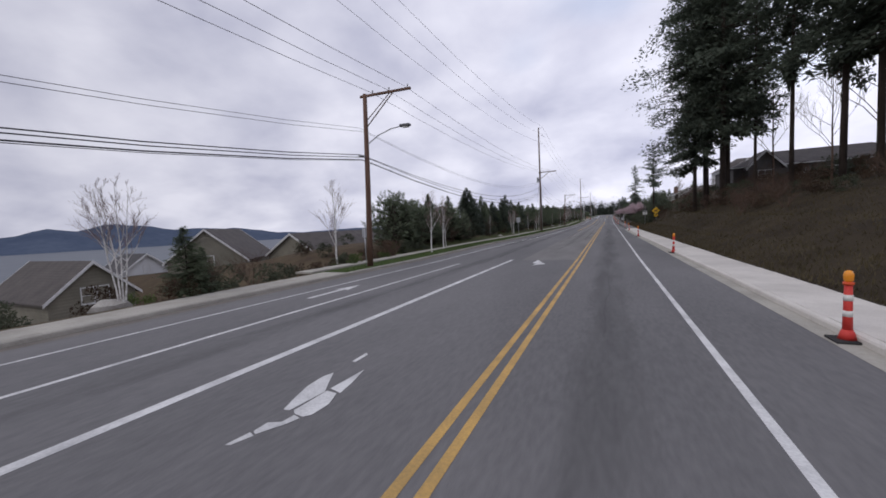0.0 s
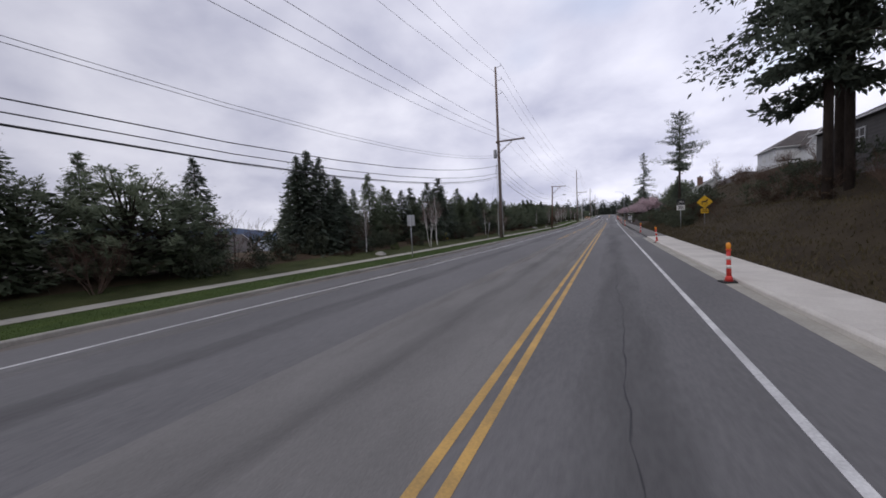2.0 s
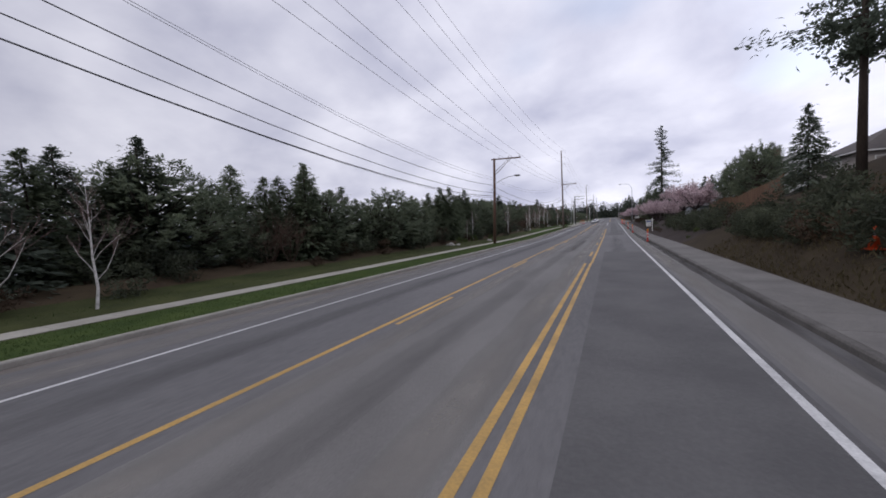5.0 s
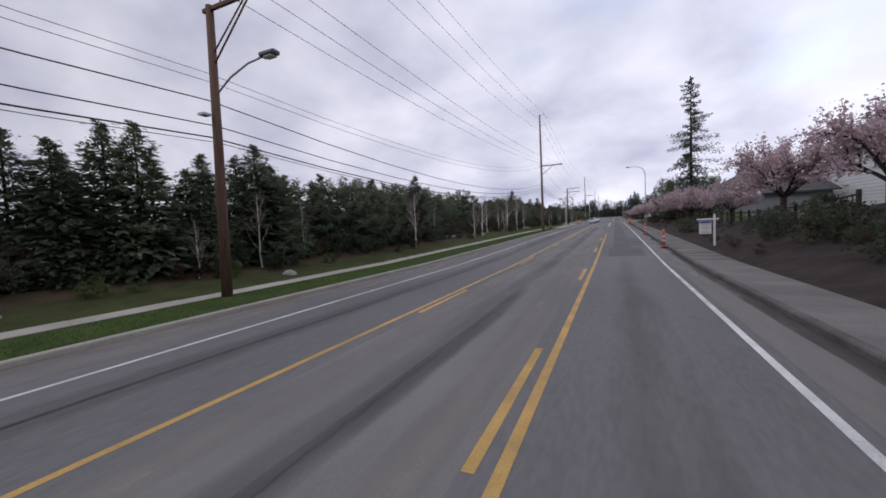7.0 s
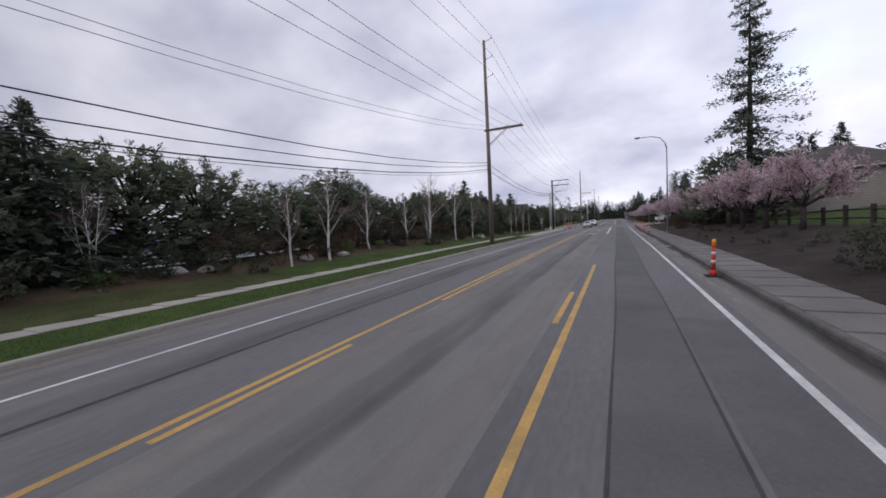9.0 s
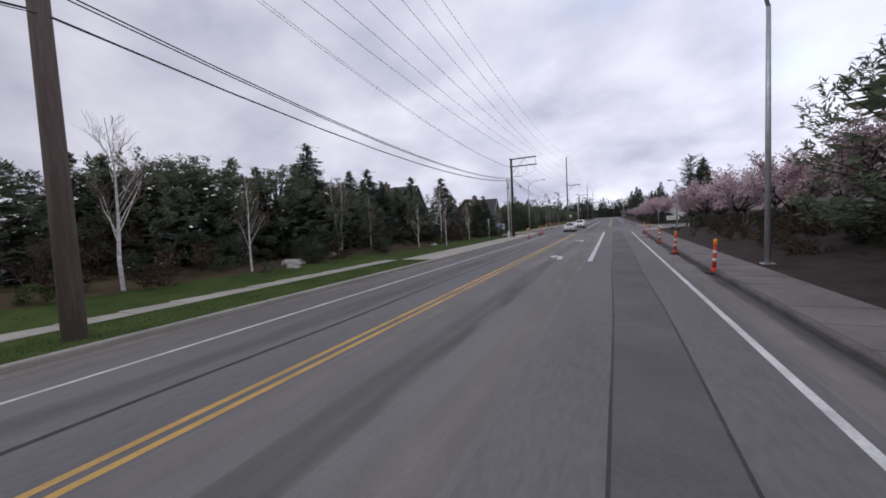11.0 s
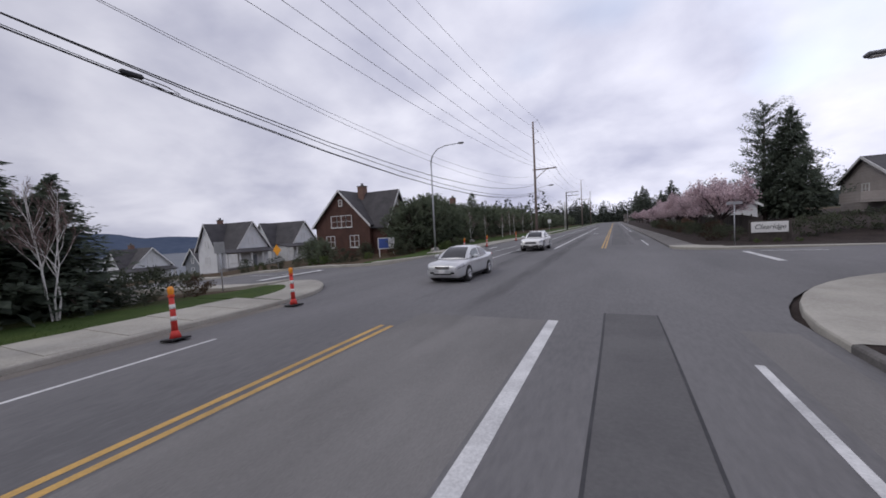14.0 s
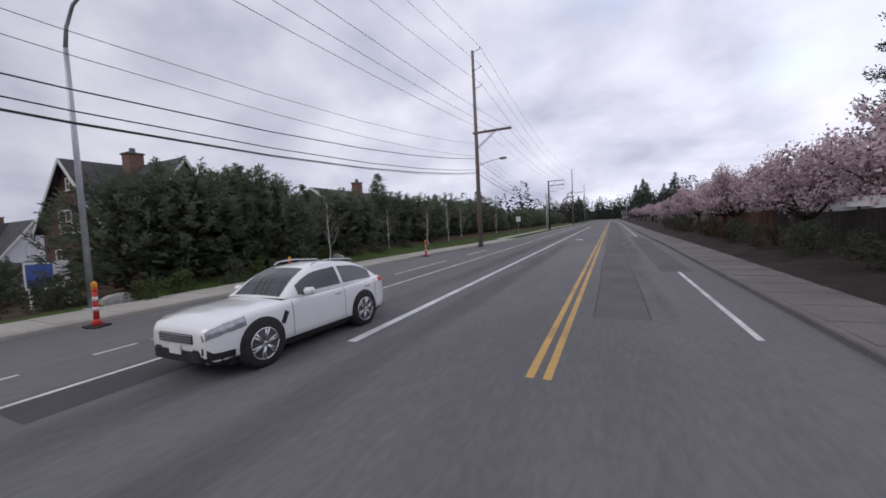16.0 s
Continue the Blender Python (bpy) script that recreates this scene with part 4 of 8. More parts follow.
def pole_tall(x, y, h, label, arm_z=13.0, lamp=None, transformer=False):
    e = pole_base(x, y, h, M["wood_pole_grey"], 0.24, 0.13, label)
    for k, dz in enumerate((0.15, 1.9, 3.7)):
        s = 1
        tube("insulator_arm", [(0.1 * s, 0, h - dz), (0.75 * s, 0, h - dz + 0.18)], [0.03, 0.03], M["galvanised"], e, n=5)
        insulator(e, 0.78, 0, h - dz + 0.15)
    for dy in (-0.16, 0.16):
        cross_arm(e, arm_z, -0.3, 3.6, M["wood_pole_grey"], dy)
    for ix in (1.0, 2.2, 3.4):
        insulator(e, ix, 0, arm_z + 0.06)
    if transformer:
        tube("transformer", [(-0.45, -0.1, arm_z - 2.2), (-0.45, -0.1, arm_z - 2.1), (-0.45, -0.1, arm_z - 1.15), (-0.45, -0.1, arm_z - 1.05)], [0.2, 0.24, 0.24, 0.15], M["transformer"], e, "grey drum transformer", n=12)
        bm = bmesh.new()
        box(bm, -0.06, -1.0, arm_z - 0.35, 0.06, 1.0, arm_z - 0.22, 0.01)
        part("side_arm", bm, M["wood_pole_grey"], e)
        for dx in (-0.28, 0.3):
            tube("conduit", [(dx, -0.28, 0), (dx, -0.28, arm_z - 3.0)], [0.045, 0.045], M["galvanised"], e, n=6)
    if lamp:
        street_arm(e, lamp, 2.4, 0.5)
    return e


def pole_double(x, y, h, label):
    e = pole_base(x, y, h, M["wood_pole_dark"], 0.19, 0.14, label)
    for z in (h - 0.1, h - 1.1):
        cross_arm(e, z, -0.25, 3.4, M["wood_pole_dark"], 0.0, False)
    tube("end_post", [(3.3, 0, h - 1.2), (3.3, 0, h)], [0.03, 0.03], M["galvanised"], e, n=5)
    tube("brace", [(1.9, 0, h - 0.15), (0.1, 0, h - 1.9)], [0.03, 0.03], M["wood_pole_dark"], e, n=5)
    for ix in (0.9, 2.0, 3.1):
        insulator(e, ix, 0, h - 0.04)
        pts = [(ix, 0, h - 1.1), (ix + 0.1, 0, h - 1.9), (ix * 0.55, 0, h - 2.5), (0.15, 0, h - 2.45)]
        tube("jumper_cable", pts, [0.018] * 4, M["cable"], e, n=4)
    for dx, dy in ((-0.5, -0.2), (-0.72, 0.15), (-0.35, 0.3)):
        tube("conduit", [(dx, dy, 0), (dx, dy, h - 2.6 - abs(dy)), (dx + 0.2, dy, h - 2.35 - abs(dy))], [0.06, 0.06, 0.055], M["trim_white"], e, n=8)
    bm = bmesh.new()
    box(bm, 0.17, -0.25, 4.6, 0.5, 0.25, 5.4, 0.02)
    part("equipment_box", bm, M["transformer"], e)
    return e


POLES = [
    (-12.9, -46.0, 11.0), (-12.75, 15.6, 10.9), (-12.5, 81.5, 23.0), (-12.35, 128.6, 10.5),
    (-10.7, 187.0, 20.4), (-11.45, 232.8, 10.6), (-10.8, 294.2, 19.6), (-11.5, 345.0, 11.0), (-11.6, 402.0, 20.0), (-11.8, 470.0, 20.0),
]
pole_arm_lamp(*POLES[0], "brown wooden utility pole with a crossarm and street lamp")
pole_arm_lamp(*POLES[1], "brown wooden utility pole with a crossarm and street lamp")
pole_tall(*POLES[2], "tall grey wooden power pole with a transformer and crossarms", 13.1, transformer=True)
pole_arm_lamp(*POLES[3], "reddish wooden utility pole with a one-sided crossarm and street lamp")
pole_tall(*POLES[4], "tall grey wooden power pole with stepped insulators", 11.5)
pole_double(*POLES[5], "dark wooden utility pole with two crossarms and grey conduits")
pole_tall(*POLES[6], "tall grey wooden power pole with a street lamp", 11.6, lamp=8.3)
pole_double(*POLES[7], "dark wooden utility pole far along the road")
pole_tall(*POLES[8], "tall grey wooden power pole far along the road", 11.6)
pole_tall(*POLES[9], "tall grey wooden power pole in the distance", 11.6)


def wire_run(name, ends, sag, r, mat, label):
    """One cable over all its poles, hanging between them."""
    pts = []
    for a, b in zip(ends, ends[1:]):
        for i in range(10):
            u = i / 10
            p = Vector(a).lerp(Vector(b), u)
            p.z -= 4 * sag * u * (1 - u) * ((b[1] - a[1]) / 60.0) ** 2
            pts.append(p)
    pts.append(Vector(ends[-1]))
    v, f = tube_data(pts, [r] * len(pts), 4)
    ob = mesh_object(name, v, f, mat)
    return tagged(ob, label, "overhead cable")


def at_pole(i, dx, z):
    x, y, h = POLES[i]
    return (x + dx, y, land(x, y) + z)


ALL = range(len(POLES))
HIGH = (0, 2, 4, 6, 8, 9)
for k, dz in enumerate((0.0, 1.75, 3.55)):
    ends = [at_pole(i, 0.8, (POLES[i][2] if POLES[i][2] > 15 else 22.5) - dz + 0.2) for i in HIGH]
    wire_run("power_line", ends, 1.0, 0.015, M["wire"], "thin high power line between tall poles")
ARM_Z = {0: 10.9, 1: 10.9, 2: 13.25, 3: 10.9, 4: 11.7, 5: 11.1, 6: 11.8, 7: 11.1, 8: 11.8, 9: 11.8}
for dx in (0.9, 2.0, 3.2):
    wire_run("power_line", [at_pole(i, dx, ARM_Z[i]) for i in ALL], 1.0, 0.014, M["wire"], "thin power line on the crossarms")
COMM = {0: 6.3, 1: 6.9, 2: 8.4, 3: 5.95, 4: 7.6, 5: 7.7, 6: 7.7, 7: 7.2, 8: 7.8, 9: 7.8}
RUNS = (
    (0.010, {1: 8.9, 2: 11.3, 3: 8.3, 4: 12.0, 5: 9.5, 6: 10.6}), (0.010, {1: 8.6, 2: 11.0, 3: 7.85, 4: 11.5, 5: 9.3, 6: 9.3}),
    (0.022, {1: 7.2, 2: 9.9, 3: 7.3, 4: 8.3, 5: 8.0, 6: 9.1}), (0.020, {1: 7.0, 2: 8.9, 3: 6.3, 4: 8.0, 5: 7.85, 6: 7.95}),
    (0.026, {}), (0.012, {1: 6.8, 2: 8.25, 3: 5.7, 4: 7.4, 5: 7.6, 6: 7.55}))
for k, (r, heights) in enumerate(RUNS):
    ends = [at_pole(i, -0.18 + 0.36 * (k % 2), heights.get(i, COMM[i] + 0.2 * (4 - k))) for i in ALL]
    wire_run("telephone_cable", ends, 2.0, r, M["cable"], "black telephone cable between poles")
# splice case and slack loop near the double pole
sx, sy, sz = at_pole(5, 0.2, COMM[5] - 0.25)
splice = thing("splice_case", pose(sx, sy + 4.2, sz - 0.28), "black cable splice case hung on a wire", "splice case")
tube("case", [(0, -0.3, 0), (0, -0.24, 0), (0, 0.24, 0), (0, 0.3, 0)], [0.03, 0.08, 0.08, 0.03], M["cable"], splice, n=10)
tube("tail_loop", [(0, 0.3, 0), (0, 0.9, -0.05), (0, 1.3, -0.16), (0, 0.9, -0.22), (0, 0.5, -0.1)], [0.018] * 5, M["cable"], splice, n=5)
loop = thing("cable_loop", pose(sx - 0.3, sy - 1.6, sz - 0.62), "coiled black slack loop of cable", "cable")
tube("coil", [(0, 0.22 * math.cos(a), 0.42 * math.sin(a)) for a in [math.pi * 2 * i / 14 for i in range(15)]], [0.028] * 15, M["cable"], loop, n=5)
bag = thing("guy_wire", pose(-13.6, 78.5, land(-13.6, 78.5)), "thin steel guy wire with a yellow guard", "guy wire")
tube("wire", [(0, 0, 0), (1.1, 3.0, 12.5)], [0.012, 0.012], M["wire"], bag, n=4)
tube("guard", [(0.0, 0.0, 0), (0.2, 0.55, 2.2)], [0.03, 0.03], M["galvanised"], bag, n=6)


def davit_lamp(x, y, h, reach, sign, label):
    e = thing("street_lamp", pose(x, y, land(x, y)), label, "street lamp")
    tube("post", [(0, 0, 0), (0, 0, h * 0.5), (0, 0, h * 0.86)], [0.11, 0.09, 0.075], M["galvanised"], e, n=10)
    pts = [(0, 0, h * 0.86), (sign * reach * 0.06, 0, h * 0.92), (sign * reach * 0.25, 0, h * 0.975), (sign * reach * 0.55, 0, h * 0.998), (sign * reach, 0, h)]
    tube("arm", pts, [0.07, 0.06, 0.055, 0.05, 0.04], M["galvanised"], e, n=8)
    bm = bmesh.new()
    box(bm, min(sign * reach, sign * (reach + 0.6)), -0.15, h - 0.06, max(sign * reach, sign * (reach + 0.6)), 0.15, h + 0.08, 0.05)
    head = part("lamp_head", bm, M["lamp_head"], e)
    bm = bmesh.new()
    box(bm, min(sign * (reach + 0.1), sign * (reach + 0.5)), -0.11, h - 0.1, max(sign * (reach + 0.1), sign * (reach + 0.5)), 0.11, h - 0.055, 0.02)
    part("lens", bm, M["lens"], head)
    bm = bmesh.new()
    box(bm, -0.2, -0.2, -0.05, 0.2, 0.2, 0.04, 0.01)
    part("base_plate", bm, M["galvanised"], e)
    return e


davit_lamp(-15.9, 265.4, 10.75, 3.1, 1, "tall curved galvanised street lamp by the side street")
davit_lamp(6.4, 201.2, 11.3, 2.7, -1, "tall curved galvanised street lamp behind cherry trees")
davit_lamp(9.6, 247.3, 6.9, 0.6, -1, "galvanised street lamp by the estate entrance")
davit_lamp(6.6, 420.0, 10.4, 2.6, -1, "galvanised street lamp far along the road")

post = thing("bollard_post", pose(10.9, 247.6, zr(247.6) + 0.1), "dark square wooden post at the corner", "post")
bm = bmesh.new()
box(bm, -0.09, -0.09, -0.1, 0.09, 0.09, 0.95, 0.015)
part("shaft", bm, M["wood_pole_dark"], post)

# ---- traffic delineators ----
def make_cone():
    e = thing("traffic_delineator", Matrix.Identity(4), "orange tubular traffic delineator with white bands and beacon", "traffic cone", "delineators along the kerb")
    bm = bmesh.new()
    box(bm, -0.23, -0.23, 0.0, 0.23, 0.23, 0.045, 0.015)
    part("base", bm, M["rubber"], e, "black rubber base")
    tube("foot", [(0, 0, 0.045), (0, 0, 0.16), (0, 0, 0.22)], [0.13, 0.1, 0.075], M["cone_red"], e, n=12)
    tube("tube", [(0, 0, 0.2), (0, 0, 0.6), (0, 0, 1.06)], [0.072, 0.064, 0.055], M["cone_red"], e, n=12)
    for z in (0.46, 0.75):
        tube("band", [(0, 0, z), (0, 0, z + 0.11)], [0.076 - 0.012 * z, 0.073 - 0.012 * z], M["reflective"], e, "white reflective band", n=12)
    tube("collar", [(0, 0, 1.04), (0, 0, 1.09)], [0.075, 0.075], M["cone_orange"], e, n=10)
    tube("beacon", [(0, 0, 1.09), (0, 0, 1.12), (0, 0, 1.22), (0, 0, 1.28), (0, 0, 1.3)], [0.045, 0.066, 0.072, 0.055, 0.02], M["beacon"], e, "amber warning beacon", n=12)
    return e


CONES = [(5.42, 4.75, 0), (5.35, 24.0, 2), (4.75, 46.3, -1), (4.7, 66.2, -5), (4.7, 84.4, 1), (4.25, 125.6, 1), (4.05, 149.2, -2), (3.97, 166.1, 2), (4.32, 199.5, 3), (4.08, 207.1, 2), (4.22, 216.0, 0), (4.15, 224.2, 2), (4.2, 232.2, 5),
         (-8.55, 228.9, -9), (-8.5, 236.1, -8), (-8.8, 240.0, -5), (-12.1, 264.0, 5), (-12.1, 271.0, 4), (-12.0, 284.4, 1)]
first_cone = make_cone()
for i, (cx, cy, tilt) in enumerate(CONES):
    m = Matrix.Translation((cx, cy, zr(cy) + 0.004 + abs(tilt) * 0.003)) @ Euler((radians(tilt * 0.4), radians(tilt * 0.8), radians(17 * i % 23))).to_matrix().to_4x4()
    if i == 0:
        first_cone.matrix_world = m
    else:
        copy_thing(first_cone, m)
tc = thing("traffic_cone", pose(8.2, 99.4, land(8.2, 99.4)), "plain orange traffic cone on the bank", "traffic cone")
bm = bmesh.new()
box(bm, -0.2, -0.2, 0, 0.2, 0.2, 0.04, 0.015)
part("base", bm, M["cone_orange"], tc)
tube("cone", [(0, 0, 0.04), (0, 0, 0.7)], [0.15, 0.035], M["cone_orange"], tc, n=14)
tube("band", [(0, 0, 0.42), (0, 0, 0.52)], [0.089, 0.072], M["reflective"], tc, n=14)

# ---- plants ----
def leaf_arrays(c, d, l, w, rng, up=None):
    """Bent diamond leaves: centres c, directions d, lengths l, widths w."""
    n = len(c)
    d = d / np.maximum(np.linalg.norm(d, axis=1, keepdims=True), 1e-6)
    r = rng.normal(size=(n, 3))
    if up is not None:
        r = up + 0.45 * r
    s = np.cross(d, r)
    s /= np.maximum(np.linalg.norm(s, axis=1, keepdims=True), 1e-6)
    u = np.cross(s, d)
    l, w = np.asarray(l)[:, None] * np.ones((n, 1)), np.asarray(w)[:, None] * np.ones((n, 1))
    v = np.stack([c, c + d * l * 0.5 + s * w * 0.5 + u * w * 0.18, c + d * l, c + d * l * 0.5 - s * w * 0.5 + u * w * 0.18], 1)
    return v.reshape(-1, 3)


def leaf_object(name, v, mat, parent, label=""):
    n = len(v) // 4
    me = bpy.data.meshes.new(name)
    me.vertices.add(4 * n)
    me.vertices.foreach_set("co", np.asarray(v, dtype=np.float32).ravel())
    me.loops.add(4 * n)
    me.loops.foreach_set("vertex_index", np.arange(4 * n, dtype=np.int32))
    me.polygons.add(n)
    me.polygons.foreach_set("loop_start", np.arange(0, 4 * n, 4, dtype=np.int32))
    me.update(calc_edges=True)
    me.materials.append(mat)
    ob = new(name, me)
    ob.parent = parent
    ob["kind"] = "stuff"
    if label:
        ob["label"] = label
    return ob


def conifer(height, radius, seed, mat, label, name, bare=0.05, leaves=2300, leaf=0.34, droop=0.25, shape=0.85, gappy=0.0, group="", trunk_r=None, tip_up=0.0, low=0.65, ramp=0.12, dense=9, core=0.0, wisps=0, slim=0.36, fan=0.2):
    """A trunk with whorls of drooping sprays, a dark core of inner foliage and wispy shoots at the top."""
    rng = np.random.default_rng(seed)
    e = thing(name, Matrix.Identity(4), label, "tree", group)
    tr = trunk_r or height * 0.014 + 0.03
    lean = rng.normal(size=2) * height * 0.006
    tube("trunk", [(0, 0, -0.3), (lean[0] * 0.4, lean[1] * 0.4, height * 0.45), (lean[0], lean[1], height * 0.98)], [tr, tr * 0.62, 0.02], M["bark"], e, n=8)
    nb = max(26, int(height * dense / (1 + gappy)))
    per = max(4, leaves // nb)
    cs, ds, ls = [], [], []
    limbs = []
    for b in range(nb):
        u = bare + (1 - bare) * (b + rng.random()) / nb
        z = u * height
        v = (u - bare) / (1 - bare)
        env = (1 - v) ** shape * min(1.0, low + (1 - low) * v / ramp)
        L = radius * max(0.06, env) * rng.uniform(0.55 if not gappy else 0.25, 1.15)
        a = rng.uniform(0, 2 * math.pi)
        out = np.array([math.cos(a), math.sin(a), 0.0])
        t = rng.uniform(0.02, 1.0, per)
        rise = (0.35 * v - droop * (1 - v)) + tip_up
        p = np.stack([out[0] * L * t, out[1] * L * t, z + L * (rise * t - 0.25 * droop * t * t)], 1)
        p[:, :2] += np.array(lean) * u
        side = np.array([-out[1], out[0], 0.0])
        spray = rng.normal(size=(per, 1)) * (0.04 + fan * L * (1.05 - 0.75 * t[:, None]))
        p += side * spray + out * rng.normal(size=(per, 1)) * 0.05 * L + np.array([0, 0, 1.0]) * (rng.normal(size=(per, 1)) * (0.03 + 0.05 * L) - 0.12 * np.abs(spray))
        d = out[None, :] * 1.0 + rng.normal(size=p.shape) * 0.65 + np.array([0, 0, -droop * 0.8 + 0.5 * v])
        cs.append(p)
        ds.append(d)
        ls.append(leaf * rng.uniform(0.6, 1.25, per) * (0.45 + 0.65 * (1 - v)))
        if L > 0.9:
            limbs.append(tube_data([(lean[0] * u, lean[1] * u, z), tuple(out * L * 0.5 + np.array([lean[0] * u, lean[1] * u, z + L * 0.5 * rise])), tuple(out * L * 0.85 + np.array([0, 0, z + L * 0.85 * rise - 0.2 * droop * L]))], [0.02 + 0.008 * L, 0.012 + 0.004 * L, 0.006], 4, False))
    if core:
        n = int(leaves * core)
        h = rng.uniform(0.0, 0.86, n)
        a, q = rng.uniform(0, 2 * math.pi, n), np.sqrt(rng.random(n)) * 0.62
        env = (1 - h) ** shape * np.minimum(1.0, low + (1 - low) * h / ramp) * radius * q
        cs.append(np.stack([env * np.cos(a) + lean[0] * h, env * np.sin(a) + lean[1] * h, height * (bare + (1 - bare) * h)], 1))
        ds.append(np.stack([np.cos(a), np.sin(a), rng.uniform(-0.9, 0.1, n)], 1))
        ls.append(leaf * 2.3 * rng.uniform(0.7, 1.2, n) * (1.0 - 0.5 * h))
    for k in range(wisps):
        h = rng.uniform(0.72, 0.99)
        a = rng.uniform(0, 2 * math.pi)
        L = radius * (0.16 + 0.5 * (1 - h)) * rng.uniform(0.7, 1.3)
        t = np.linspace(0.15, 1.0, 7)
        p = np.stack([lean[0] + np.cos(a) * L * t, lean[1] + np.sin(a) * L * t, height * h + L * (0.9 * t - 0.75 * t * t)], 1)
        cs.append(p + rng.normal(size=p.shape) * 0.03)
        ds.append(np.stack([np.cos(a) + rng.normal(size=7) * 0.5, np.sin(a) + rng.normal(size=7) * 0.5, rng.uniform(-0.7, 0.3, 7)], 1))
        ls.append(leaf * 0.55 * rng.uniform(0.6, 1.1, 7))
    m = max(60, leaves // 60)
    a, h = rng.uniform(0, 2 * math.pi, m), rng.uniform(0, 1, m)
    rr = (1 - h) * radius * 0.10 * rng.uniform(0.2, 1.0, m)
    cs.append(np.stack([lean[0] + rr * np.cos(a), lean[1] + rr * np.sin(a), height * (0.9 + 0.11 * h)], 1))
    ds.append(np.stack([0.7 * np.cos(a), 0.7 * np.sin(a), np.full(m, 1.0)], 1))
    ls.append(leaf * 0.5 * rng.uniform(0.6, 1.1, m))
    c, d, l = np.concatenate(cs), np.concatenate(ds), np.concatenate(ls)
    out = c * np.array([1.0, 1.0, 0.0])
    out = out / np.maximum(np.linalg.norm(out, axis=1, keepdims=True), 0.05)
    leaf_object("crown", leaf_arrays(c, d, l, l * slim, rng, out * 0.7 + np.array([0, 0, 0.8])), mat, e)
    if limbs:
        v, f = join_data(limbs)
        mesh_object("branchwork", v, f, M["bark"], e)["kind"] = "stuff"
    return e


def clump_tree(height, radius, seed, mat, label, name, leaves=3000, leaf=0.3, base=0.12, category="tree", lumps=34, trunk=True):
    """A rounded pine or shrub of many separate tufts."""
    rng = np.random.default_rng(seed)
    e = thing(name, Matrix.Identity(4), label, category)
    cs, ds, ns = [], [], []
    limbs = []
    per = leaves // lumps
    for k in range(lumps):
        a = rng.uniform(0, 2 * math.pi)
        v = rng.uniform(0, 1)
        env = math.sin(math.pi * min(1, 0.12 + 0.8 * v)) ** 0.7
        r = radius * env * math.sqrt(rng.uniform(0.25, 1.0))
        z = height * (base + (1 - base) * v * rng.uniform(0.9, 1.03))
        ctr = np.array([r * math.cos(a), r * math.sin(a), z])
        size = radius * (rng.uniform(0.10, 0.24) if trunk else rng.uniform(0.16, 0.34))
        q = rng.normal(size=(per, 3))
        q /= np.linalg.norm(q, axis=1, keepdims=True)
        rad = size * rng.uniform(0.25, 1.0, (per, 1)) ** 0.5
        cs.append(ctr + q * rad * np.array([1, 1, 0.7]))
        ds.append(np.cross(q, rng.normal(size=(per, 3))) + q * 0.5 + np.array([0, 0, 0.4]))
        ns.append(q * 0.6 + ctr / max(radius, 0.1) * np.array([0.5, 0.5, 0]) + np.array([0, 0, 0.5]))
        if trunk:
            limbs.append(tube_data([(0, 0, z * 0.45), tuple(ctr * np.array([0.5, 0.5, 0]) + np.array([0, 0, z * 0.75])), tuple(ctr)], [0.05 + 0.008 * height, 0.035, 0.012], 4, False))
    c, d = np.concatenate(cs), np.concatenate(ds)
    l = leaf * rng.uniform(0.6, 1.3, len(c))
    if trunk:
        limbs.append(tube_data([(0, 0, -0.3), (0.05, 0.03, height * 0.4), (0, 0, height * 0.8)], [0.05 + height * 0.012, 0.03 + height * 0.008, 0.02], 7))
        v, f = join_data(limbs)
        mesh_object("trunk", v, f, M["bark"], e)
    leaf_object("crown" if trunk else "foliage", leaf_arrays(c, d, l, l * (0.27 if trunk else 0.36), rng, np.concatenate(ns)), mat, e)
    return e


